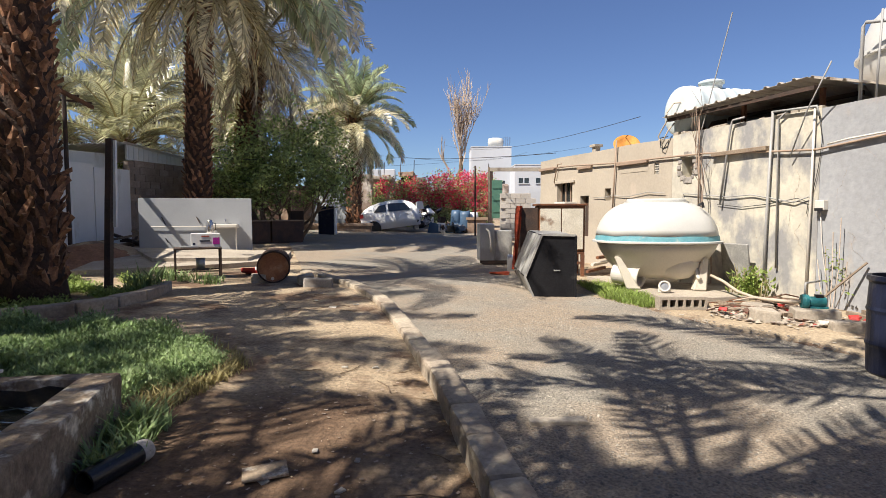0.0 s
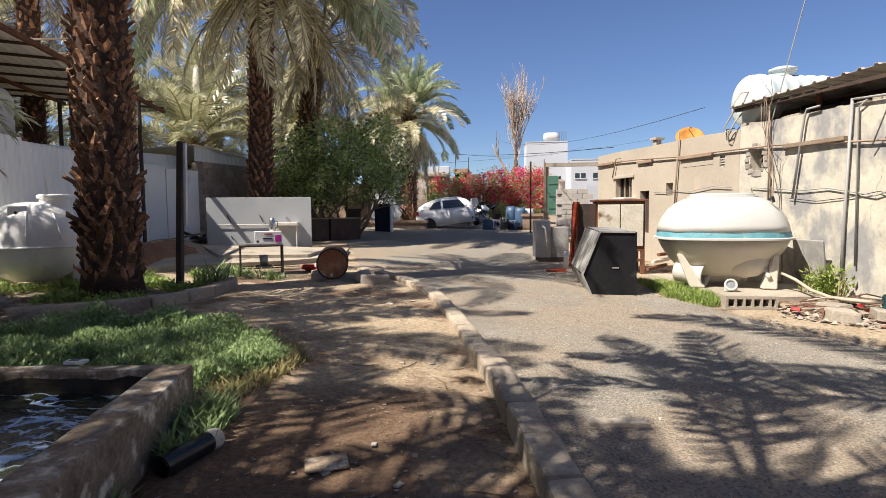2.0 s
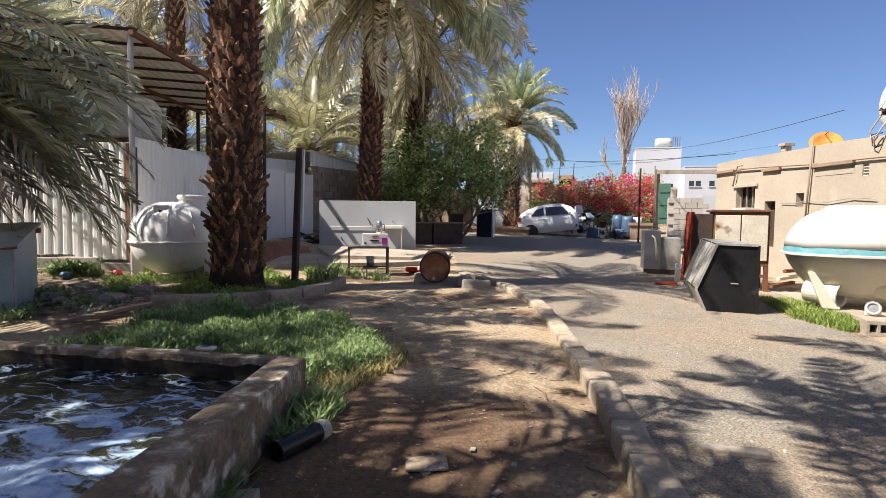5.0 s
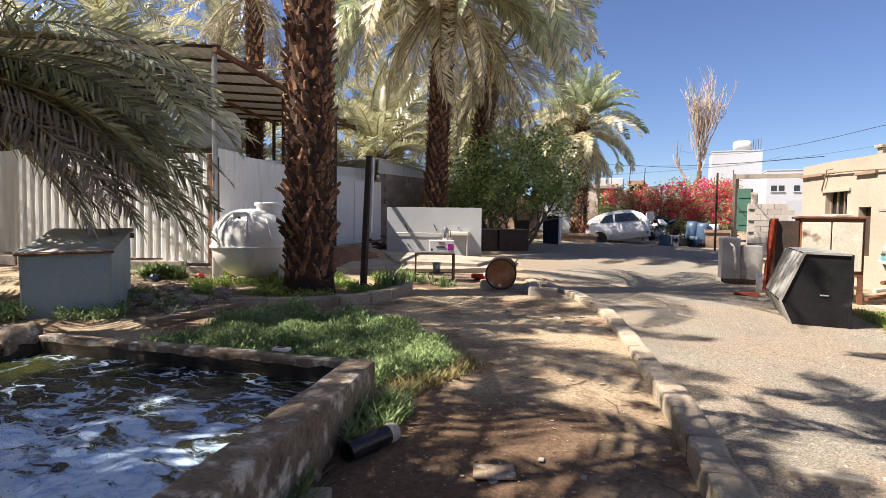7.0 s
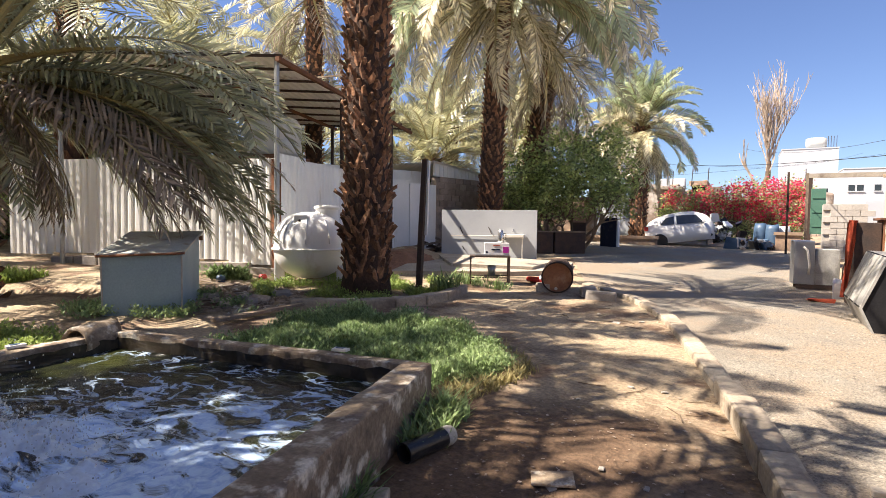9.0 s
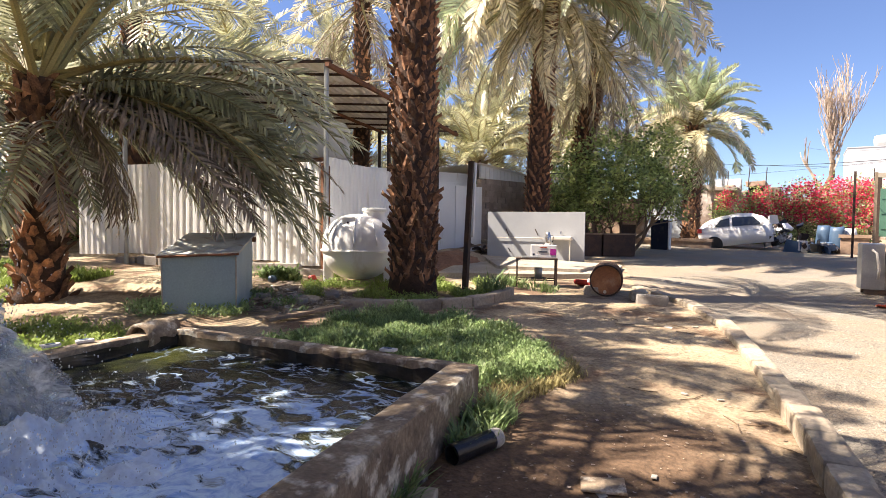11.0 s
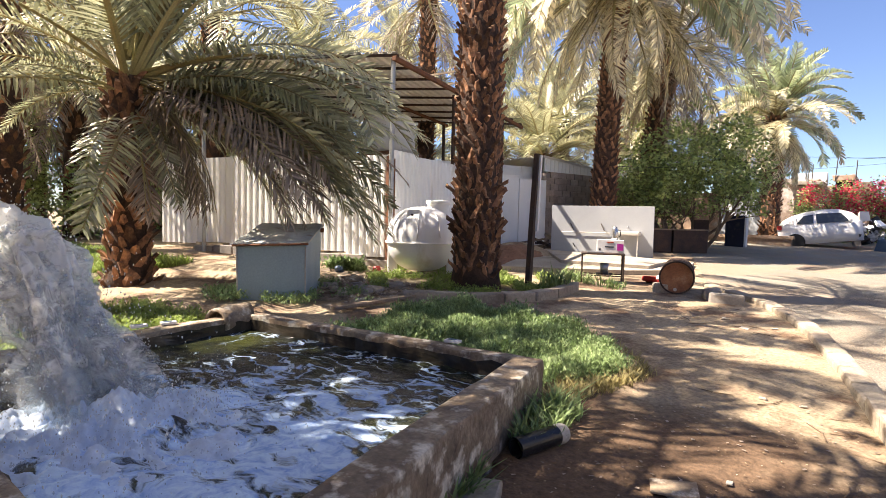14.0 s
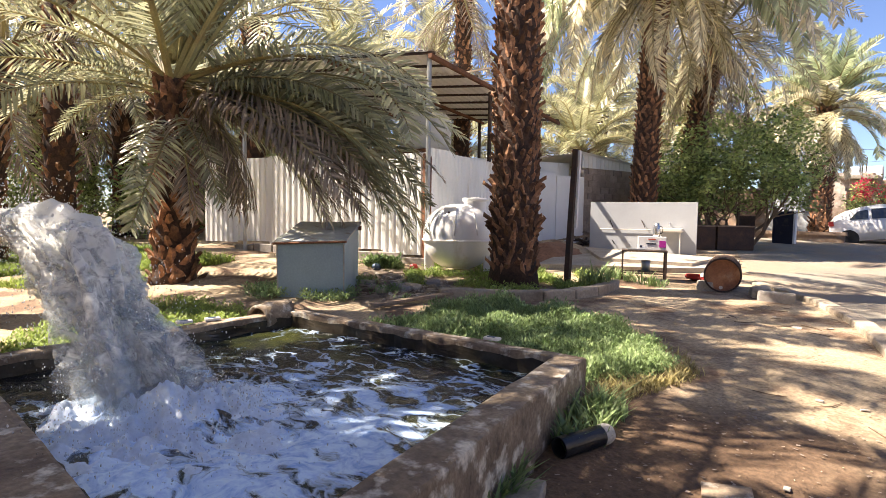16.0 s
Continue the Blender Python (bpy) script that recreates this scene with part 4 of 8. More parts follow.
palm("date palm in the back row of the garden", -18.0, 13.5, 6.0, 0.33, 0.29, BACK_SET, (8, 12, 18, 14, 10), 15, boots=80, boot_size=0.24)
palm("date palm at the far side of the garden", -22.5, 8.5, 5.2, 0.33, 0.29, BACK_SET, (8, 12, 18, 16, 12), 21, boots=60, boot_size=0.24)
palm("date palm at the far side of the garden", -21.0, 2.2, 4.6, 0.33, 0.29, BACK_SET, (8, 12, 18, 16, 12), 22, boots=60, boot_size=0.24)
palm("date palm at the far side of the garden", -25.0, 14.0, 6.2, 0.33, 0.29, BACK_SET, (8, 12, 18, 16, 12), 23, boots=60, boot_size=0.24)
palm("date palm at the far side of the garden", -24.5, 4.8, 7.4, 0.33, 0.29, BACK_SET, (8, 12, 18, 16, 12), 24, boots=60, boot_size=0.24)
palm("date palm at the far side of the garden", -19.0, 19.5, 7.6, 0.33, 0.29, BACK_SET, (8, 12, 18, 16, 12), 25, boots=60, boot_size=0.24)
for k, (px, py, ph) in enumerate(((-9.4, 25.5, 4.2), (-13.6, 26.0, 5.6), (-11.0, 30.5, 6.2), (-6.6, 33.0, 5.4), (-16.5, 29.0, 6.6), (-21.5, 16.0, 4.4), (-24.0, 10.5, 3.6), (-27.0, 7.0, 4.4), (-28.0, 2.0, 5.4), (-26.0, -1.0, 3.8), (-22.0, 12.5, 3.0), (-30.0, 12.0, 7.0), (-17.3, 11.6, 2.6), (-15.6, 16.2, 2.8))):
    palm("pale sunlit date palm in the grove beyond the yard", px, py, ph, 0.33, 0.29, BACK_SET, (8, 12, 16, 14, 10), 60 + k, boots=50, boot_size=0.24)
# unseen palms, added out of view to cast dappled shade on yard and road
for k, (px, py, ph, lx, ly) in enumerate(((-3.3, -1.5, 6.8, 0.3, 1.3), (-0.2, -1.8, 7.0, 0.3, 0.5), (-7.8, -3.2, 7.0, 0.3, 0.8), (-6.6, -2.8, 6.8, 0.4, 0.9), (-9.1, -3.2, 6.8, 0.5, 1.3), (-10.2, 0.3, 10.2, 0.3, 1.3), (-1.2, -1.0, 7.6, 0.4, 1.9), (-5.7, -1.7, 6.6, 0.3, 1.5))):
    palm("unseen tall date palm added to shade the yard and road", px, py, ph, 0.34, 0.29, SHADE_SET, ((2, 5, 5, 2, 0), (3, 6, 7, 3, 0), (3, 7, 8, 3, 0), (2, 4, 5, 1, 0), (2, 5, 5, 2, 0), (2, 6, 7, 3, 0), (3, 6, 7, 3, 0), (0, 3, 2, 0, 0))[k], 30 + k, lean=(lx, ly), boots=60, boot_size=0.24)

# ---------- building on the right ----------
WA, WU, WN = Vector((5.46, 8.0, 0)), Vector((-0.3326, 0.9431, 0)), Vector((-0.9431, -0.3326, 0))   # a point on the wall, its run up the street, its outward side
WM = frame3(WA, WU, WN)     # x along the wall, y out of it, z up
house = thing("house", "single-storey rendered house with cracked, patched, pipe-hung walls", "building", WM)
INWARD.add(house)


def wall_piece(name, s0, s1, z0, z1, thick, material, holes, label=""):
    """A stretch of wall with openings cut through it; holes are (s0, s1, z0, z1)."""
    ss = sorted({s0, s1, *(h[0] for h in holes), *(h[1] for h in holes), *np.arange(s0, s1, 0.5).tolist()})
    zs = sorted({z0, z1, *(h[2] for h in holes), *(h[3] for h in holes), *np.arange(z0, z1, 0.5).tolist()})
    def solid(i, j):
        a, b = (ss[i] + ss[i + 1]) / 2, (zs[j] + zs[j + 1]) / 2
        return 0 <= i < len(ss) - 1 and 0 <= j < len(zs) - 1 and not any(h[0] < a < h[1] and h[2] < b < h[3] for h in holes)
    def is_solid(i, j):
        return 0 <= i < len(ss) - 1 and 0 <= j < len(zs) - 1 and solid(i, j)
    verts, faces, index = [], [], {}
    def v(i, j, back):
        k = (i, j, back)
        if k not in index:
            wob = 0 if back else 0.012 * noise.noise(Vector((ss[i] * 1.3, zs[j] * 1.3, 5)))
            top = 0.03 * noise.noise(Vector((ss[i] * 0.8, 0, 2))) if j == len(zs) - 1 else 0
            index[k] = len(verts)
            verts.append((ss[i], thick if back else wob, zs[j] + top))
        return index[k]
    for i in range(len(ss) - 1):
        for j in range(len(zs) - 1):
            if not is_solid(i, j):
                continue
            faces.append((v(i, j, 0), v(i + 1, j, 0), v(i + 1, j + 1, 0), v(i, j + 1, 0)))
            faces.append((v(i, j, 1), v(i, j + 1, 1), v(i + 1, j + 1, 1), v(i + 1, j, 1)))
            for di, dj, p, q in ((-1, 0, (i, j), (i, j + 1)), (1, 0, (i + 1, j), (i + 1, j + 1)), (0, -1, (i, j), (i + 1, j)), (0, 1, (i, j + 1), (i + 1, j + 1))):
                if not is_solid(i + di, j + dj):
                    faces.append((v(*p, 0), v(*q, 0), v(*q, 1), v(*p, 1)))
    return part(name, raw_mesh(name, verts, faces, material), None, house, label)


wall_piece("wall", -16.0, 0.085, -0.4, 3.06, 0.22, GREYWALL, [], "grey cement-rendered wall with cracks")
wall_piece("wall", 0.09, 3.045, -0.4, 3.07, 0.25, CREAM, [(2.5, 2.79, 2.24, 2.62)], "cream render, peeling and grey-stained")
wall_piece("wall", 3.05, 8.2, -0.2, 3.03, 0.25, BEIGE, [(6.56, 7.30, 1.82, 2.38), (5.84, 6.2, 1.0, 2.0), (4.97, 5.2, 1.86, 2.14), (3.42, 3.56, 2.36, 2.57)], "beige-pink painted render")
bm = boxes((-16, -0.1, 0.23, 9, -0.4, 2.72), (0.1, 8.18, 0.9, 9, -0.4, 2.72))
part("inner_rooms", bm, DARKHOLE, house)
bm = boxes((-16, 8.19, 0.26, 9.0, 2.72, 2.82))
part("roof", bm, CONCRETE, house, "flat cement roof")
bm = boxes((8.0, 8.2, 0.26, 9.0, -0.2, 3.03))
part("wall", bm, BEIGE, house)
# raised cracked coping with loose blocks on the cream part
rng = random.Random(21)
for k in range(16):
    c0 = 0.1 + k * 0.19
    part("coping_block", roughen(box(bmesh.new(), c0, c0 + rng.uniform(0.1, 0.18), 0.02, 0.2, 3.05, 3.06 + rng.uniform(0.01, 0.06), 0.012), 0.015, 8, k), CONCRETE, house)
# ledges over the openings, sunken bands and the square vent
for s0, s1, z, d, mt in ((3.72, 4.71, 2.655, 0.07, BROWNPIPE), (7.36, 8.19, 2.79, 0.07, BROWNPIPE), (5.7, 6.3, 2.70, 0.06, BROWNPIPE), (0.92, 2.02, 2.60, 0.09, WOOD), (6.45, 7.4, 2.40, 0.05, BEIGE)):
    part("ledge", boxes((s0, s1, -d, 0.03, z - 0.05, z + 0.02), bevel=0.01), mt, house)
for s0, s1, z0, z1 in ((3.74, 4.69, 2.44, 2.6),):
    part("recessed_band", boxes((s0, s1, -0.006, 0.02, z0, z1)), BEIGE, house)
# window with bars and an air conditioner
win = part("window", boxes((6.57, 7.29, 0.16, 0.18, 1.83, 2.37)), GLASSDARK, house)
for s in (6.58, 6.82, 7.05, 7.27):
    part("window_bar", boxes((s, s + 0.025, 0.11, 0.14, 1.83, 2.37)), BROWNPIPE, win)
ac = part("air_conditioner", boxes((6.35, 6.85, -0.36, 0.12, 1.52, 1.86), bevel=0.02), PVCWHITE, house, "dusty white window air conditioner")
for k in range(6):
    part("grille_slat", boxes((6.38, 6.82, -0.375, -0.362, 1.56 + k * 0.045, 1.58 + k * 0.045)), PVC, ac)
part("door", boxes((5.86, 6.18, 0.14, 0.18, 0.5, 1.98)), RUSTDARK, house, "dark rusty steel door")
vent = part("vent", boxes((3.41, 3.57, 0.05, 0.08, 2.35, 2.58)), PVC, house)
for k in range(4):
    part("vent_slat", boxes((3.42, 3.56, 0.02, 0.05, 2.37 + k * 0.05, 2.385 + k * 0.05)), PVCWHITE, vent)
# broken edge of bare block round the knocked-out hole
bm = bmesh.new()
for k in range(14):
    a = k / 14 * 2 * math.pi
    c = Vector((2.645 + 0.21 * math.cos(a), -0.005, 2.43 + 0.26 * math.sin(a)))
    r = rng.uniform(0.03, 0.07)
    box(bm, c.x - r, c.x + r, -0.018, 0.02, c.z - r * 0.8, c.z + r * 0.8, 0.008)
part("broken_edge", roughen(bm, 0.02, 9), BLOCK, house)


def wall_pipe(name, pts, r, material, off, label="", seg=8):
    """A pipe on the wall's face through (s, z) points, standing off the wall."""
    return part(name, pipe([(s, -off, z) for s, z in pts], r * 0.7, seg), material, house, label, smooth=True)


wall_pipe("conduit", [(0.90, 0.46), (0.89, 1.3), (0.83, 3.14)], 0.030, PVC, 0.06, "grey conduit")
wall_pipe("conduit", [(0.85, 3.13), (0.12, 3.09), (0.08, 2.95)], 0.026, PVC, 0.06)
wall_pipe("conduit", [(0.70, 0.70), (0.735, 3.0), (0.60, 3.1)], 0.020, PVC, 0.05)
wall_pipe("water_pipe", [(0.20, 0.25), (0.17, 1.7), (0.155, 3.1)], 0.024, PVCWHITE, 0.05, "white water pipe")
wall_pipe("water_pipe", [(8.15, 2.80), (6.3, 2.76), (4.75, 2.68), (3.4, 2.66), (2.2, 2.63), (1.0, 2.53), (0.1, 2.47), (-0.3, 2.51), (-0.9, 2.57), (-3.5, 2.6)], 0.024, BROWNPIPE, 0.05, "brown pipe running along the wall")
wall_pipe("water_pipe", [(-0.05, 2.53), (-0.35, 2.57), (-1.2, 2.62), (-4.0, 2.66)], 0.02, PVCWHITE, 0.05)
wall_pipe("water_pipe", [(2.3, 1.69), (2.31, 2.4), (2.34, 3.46)], 0.022, BROWNPIPE, 0.06)
wall_pipe("water_pipe", [(1.80, 1.72), (1.62, 3.02), (1.58, 3.12), (1.35, 3.13)], 0.026, PVC, 0.07)
wall_pipe("water_pipe", [(4.84, 1.45), (4.72, 3.18)], 0.025, BROWNPIPE, 0.06)
wall_pipe("water_pipe", [(7.36, 2.4), (7.2, 2.86), (7.0, 2.86)], 0.022, BROWNPIPE, 0.06)
wall_pipe("hose", [(2.75, 1.6), (2.70, 1.93), (2.3, 1.9), (1.68, 1.84), (1.2, 1.86), (0.81, 1.79), (0.45, 1.72), (0.2, 1.80), (0.17, 1.86)], 0.013, PVC, 0.04)
wall_pipe("cable", [(1.9, 1.72), (1.4, 1.66), (0.9, 1.7), (0.4, 1.78), (0.22, 1.72), (0.24, 1.55)], 0.008, BLACKPLASTIC, 0.03)
wall_pipe("cable", [(0.12, 3.05), (0.04, 2.6), (0.09, 2.2), (0.16, 1.85)], 0.007, BLACKPLASTIC, 0.03)
wall_pipe("cable", [(5.6, 1.95), (5.2, 1.93), (4.9, 1.97), (4.3, 1.93), (3.7, 2.0), (3.2, 1.96)], 0.010, PVC, 0.04)
wall_pipe("cable", [(0.03, 1.62), (0.0, 1.2), (-0.04, 0.9), (-0.12, 0.45), (-0.1, 0.2)], 0.009, PVCWHITE, 0.03)
jb = part("junction_box", boxes((-0.06, 0.08, -0.09, 0.0, 1.60, 1.74), bevel=0.01), PVCWHITE, house, "white junction box")
part("lid", boxes((-0.05, 0.07, -0.105, -0.09, 1.585, 1.63), bevel=0.004), BLACKPLASTIC, jb)
# cracks in the plaster
rng = random.Random(33)
for s, z, n in ((-0.3, 2.2, 9), (-0.75, 1.9, 8), (-0.5, 2.45, 6), (-0.9, 2.3, 8), (-1.1, 1.4, 8), (1.3, 2.2, 8), (0.45, 2.2, 9), (1.95, 1.4, 7), (1.2, 1.3, 8), (0.35, 1.4, 8), (-0.35, 1.3, 7)):
    p = [(s, z)]
    for k in range(n):
        p.append((p[-1][0] + rng.uniform(-0.09, 0.07), p[-1][1] - rng.uniform(0.03, 0.12)))
    wall_pipe("crack", p, 0.0014, FARBROWN, 0.001, seg=4)

# ---------- on the roof ----------
shelter = thing("roof_shelter", "corrugated metal lean-to with rusty frame on the flat roof", "shelter", WM)
INWARD.add(shelter)
sm = frame3((0.20, -0.18, 3.51), (1, 0, -0.035), (-0.05, 1, -0.02))
part("roof_sheet", corrugated(2.95, 2.3, 0.24, 0.032, flat=0.7), ROOFSHEET, shelter, at=sm)
part("roof_sheet", corrugated(0.75, 2.3, 0.24, 0.032, flat=0.7), ROOFSHEET, shelter, at=frame3((-0.52, -0.16, 3.28), (0.72, 0, 0.22), (-0.05, 1, -0.02)))
for y in (-0.1, 0.9, 1.9):
    part("beam", boxes((0.15, 3.1, y, y + 0.06, 3.33, 3.39)), RUSTDARK, shelter)
for s in (0.3, 1.7, 2.9):
    part("post", boxes((s, s + 0.06, 0.3, 0.36, 2.82, 3.42)), RUST, shelter)
    part("post", boxes((s, s + 0.06, 1.9, 1.96, 2.82, 3.42)), RUST, shelter)
part("back_sheet", boxes((0.2, 3.0, 2.0, 2.04, 2.82, 3.42)), DARKHOLE, shelter)
part("side_board", boxes((2.35, 2.95, 0.55, 0.6, 2.82, 3.3)), RUSTDARK, shelter)


def cylinder_tank(label, m, r, length, lid=True):
    """A moulded water tank lying on its side, with rings, rounded ends, and a capped manhole."""
    t = thing("water_tank", label, "water tank", m)
    prof = [(0, -length / 2)]
    for k in range(1, 7):
        a = k / 6 * math.pi / 2
        prof.append((r * math.sin(a), -length / 2 + 0.11 * (1 - math.cos(a))))
    n = 6
    for k in range(n):
        z0 = -length / 2 + 0.14 + (length - 0.28) * k / n
        w = (length - 0.28) / n
        prof += [(r, z0 + w * 0.25), (r * 1.04, z0 + w * 0.4), (r * 1.04, z0 + w * 0.6), (r, z0 + w * 0.75)]
    for k in range(6, -1, -1):
        a = k / 6 * math.pi / 2
        prof.append((r * math.sin(a), length / 2 - 0.11 * (1 - math.cos(a))))
    part("body", lathe(prof, 32, pose(0, 0, r + 0.1, 0, 90, 0)), PALETANK, t, smooth=True)
    for s in (-length * 0.3, length * 0.3):
        part("cradle", boxes((s - 0.05, s + 0.05, -r * 0.8, r * 0.8, 0, r * 0.45), bevel=0.01), RUST, t)
    if lid:
        c = part("manhole", lathe([(0.2, 0), (0.2, 0.1), (0.24, 0.1), (0.24, 0.15), (0.15, 0.18), (0, 0.185)], 24, pose(0.1, 0, 2 * r + 0.08)), PALETANK, t, smooth=True)
    return t


cylinder_tank("ribbed white plastic water tank lying on the flat roof", WM @ pose(3.03, -1.0, 2.98, 0, 0, 84), 0.47, 1.8)
big = thing("water_tank", "large round white fibreglass tank on a pipe stand on the roof", "water tank", WM @ pose(-0.78, -1.25, 2.82))
part("body", lathe([(0, 0.12), (0.45, 0.16), (0.8, 0.36), (1.0, 0.72), (1.04, 0.92), (1.02, 1.12), (0.9, 1.45), (0.66, 1.72), (0.36, 1.87), (0, 1.92)], 40), WHITE, big, smooth=True)
part("flange", lathe([(1.0, 0.90), (1.08, 0.91), (1.08, 0.94), (1.0, 0.95)], 40), WHITE, big)
for a in range(4):
    t = radians(45 + 90 * a)
    part("leg", boxes((0.7 * math.cos(t) - 0.05, 0.7 * math.cos(t) + 0.05, 0.7 * math.sin(t) - 0.05, 0.7 * math.sin(t) + 0.05, 0, 0.5), bevel=0.01), GALV, big)
standpipe = thing("standpipe", "galvanised overflow pipes rising beside the roof tank", "pipe", WM)
INWARD.add(standpipe)
part("pipe", pipe([(-0.40, 0.05, 3.0), (-0.40, 0.05, 4.05), (-0.44, 0.05, 4.1), (-1.0, 0.1, 3.98)], 0.024), PVC, standpipe, smooth=True)
part("pipe", pipe([(-0.62, 0.02, 3.0), (-0.66, 0.02, 4.2)], 0.014), PVC, standpipe, smooth=True)
part("pipe", pipe([(-0.28, -0.35, 3.6), (0.15, -0.2, 3.05), (0.5, -0.08, 2.40)], 0.010), PVC, standpipe, "leaning grey pole", smooth=True)
dish = thing("satellite_dish", "rusty orange satellite dish tipped on the roof edge", "satellite dish", WM @ pose(4.85, -0.30, 3.06, -52, 0, 60) @ Matrix.Scale(0.62, 4))
part("reflector", lathe([(0, 0), (0.2, 0.025), (0.36, 0.085), (0.46, 0.15), (0.47, 0.145), (0.36, 0.07), (0.2, 0.01), (0, -0.015)], 32), ORANGERUST, dish, smooth=True)
part("arm", pipe([(0, -0.4, 0.1), (0, -0.1, 0.5), (0, 0, 0.55)], 0.012), RUST, dish)
part("mount", pipe([(0, 0, -0.03), (0, 0.1, -0.2)], 0.03), RUST, dish)
loop = thing("hose_loop", "pale hose looped over the roof edge", "hose", WM)
INWARD.add(loop)
part("hose", pipe([(2.85, 0.3, 3.7), (3.05, 0.0, 3.68), (3.12, -0.1, 3.5), (3.1, -0.1, 3.35), (3.2, -0.12, 3.22), (3.32, -0.12, 3.08), (3.28, -0.12, 2.99), (3.15, -0.12, 3.02), (3.08, -0.1, 3.15), (3.02, 0.0, 3.3)], 0.013), HOSE, loop, smooth=True)
part("hose", pipe([(3.3, 0.1, 3.08), (3.34, -0.06, 3.05), (3.3, -0.07, 2.86), (3.22, -0.07, 2.82), (3.16, -0.06, 2.92), (3.18, 0.1, 3.08)], 0.010), BLACKPLASTIC, loop, smooth=True)
chim = thing("vent_pipe", "small mortar vent stack on the roof", "vent", WM @ pose(7.3, -1.2, 2.82))
part("stack", boxes((-0.08, 0.08, -0.08, 0.08, 0, 0.55), bevel=0.01), CONCRETE, chim)
part("cap", boxes((-0.13, 0.13, -0.13, 0.13, 0.55, 0.62), bevel=0.01), CONCRETE, chim)

# ---------- fence, shelter, cabin ----------
FC = Vector((-8.26, 8.2, 0))                  # the fence's corner post
FA, FB = Vector((-0.95, -0.31, 0)).normalized(), Vector((-0.19, 0.98, 0)).normalized()
fence = thing("sheet_fence", "white corrugated metal fence with shaded patches", "fence")
rng = random.Random(41)
for start, d, n, w, top in ((FC, FA, 6, 1.05, 2.86), (FC, FB, 6, 1.0, 2.92)):
    for k in range(n):
        o = start + d * (k * w)
        zb = gz(o.x, o.y) + (0.16 + 0.10 * rng.random() if d is FA else 0.05)
        out = Vector((-d.y, d.x, 0)) if d is FB else Vector((d.y, -d.x, 0))
        m = frame3((o.x, o.y, zb), d, (0, 0, 1))
        part("fence_sheet", corrugated(w + 0.03, top - zb + rng.uniform(-0.04, 0.05), 0.17, 0.028), SHEETWHITE, fence, at=m @ pose(0, 0, 0.006 * (k % 2), 0, 0, rng.uniform(-0.6, 0.6)))
        if k % 2 == 0:
            o = o + (Vector((-0.31, 0.95, 0)) if d is FA else Vector((-0.98, -0.19, 0))) * 0.09
            part("fence_post", boxes((o.x - 0.035, o.x + 0.035, o.y - 0.035, o.y + 0.035, gz(o.x, o.y) - 0.2, top - 0.1)), RUST, fence)
footing = thing("fence_footing", "rough concrete block footing under the fence", "footing", kind="structure")
for k in range(9):
    o = FC + FA * (0.3 + k * 0.58)
    part("block", box(bmesh.new(), -0.27, 0.27, -0.09, 0.09, -0.15, rng.uniform(0.12, 0.22), 0.015), BLOCK, footing, at=frame3((o.x, o.y, gz(o.x, o.y)), FA, (0, 0, 1)) @ pose(0, 0, 0, -90, 0, 0))

shelter2 = thing("carport", "rusty steel carport with corrugated roof sheets over the fence", "carport")
def roof_pt(a, b):
    """A point of the roof: a along the front, b towards the back."""
    p = FC + Vector((0.22, -0.2, 0)) + FA * a + FB * b
    return Vector((p.x, p.y, 4.84 + 0.06 * a - 0.035 * b))
for k in range(5):
    o = roof_pt(k * 1.0, 0)
    m = frame3(o, roof_pt(k * 1.0 + 1, 0) - o, roof_pt(k * 1.0, 1) - o)
    part("roof_sheet", corrugated(1.06, 7.2, 0.2, 0.035), CARPORTSHEET, shelter2, at=m @ pose(0, 0, -0.004 * (k % 2)))
for b in (0.05, 0.95, 1.85, 2.75, 3.65, 4.55, 5.45, 6.35, 7.1):
    part("purlin", tube(bmesh.new(), [roof_pt(-0.05, b) - Vector((0, 0, 0.06)), roof_pt(5.05, b) - Vector((0, 0, 0.06))], 0.035, 4), RUSTDARK, shelter2)
part("edge_beam", tube(bmesh.new(), [roof_pt(0, -0.05) - Vector((0, 0, 0.14)), roof_pt(0, 7.25) - Vector((0, 0, 0.14))], 0.06, 4), RUST, shelter2)
part("edge_beam", tube(bmesh.new(), [roof_pt(2.5, -0.05) - Vector((0, 0, 0.14)), roof_pt(2.5, 7.25) - Vector((0, 0, 0.14))], 0.05, 4), RUST, shelter2)
part("edge_beam", tube(bmesh.new(), [roof_pt(5, -0.05) - Vector((0, 0, 0.14)), roof_pt(5, 7.25) - Vector((0, 0, 0.14))], 0.06, 4), RUST, shelter2)
for a, b in ((0.1, 0.1), (0.1, 5.9), (5, 0.1), (0.3, 3.2), (5, 7), (2.5, 7)):
    p = roof_pt(a, b)
    part("post", pipe([(p.x, p.y, gz(p.x, p.y) - 0.2), (p.x, p.y, p.z - 0.1)], 0.05), RUSTDARK if b > 1 else GALV, shelter2)
for k in range(5):
    o = roof_pt(0.3 + k * 0.18, 2.0 + k * 0.9)
    part("loose_batten", tube(bmesh.new(), [o + Vector((-0.5, 0, 0.09)), o + Vector((0.6, 0.15, 0.10))], 0.025, 4), WOOD, shelter2)

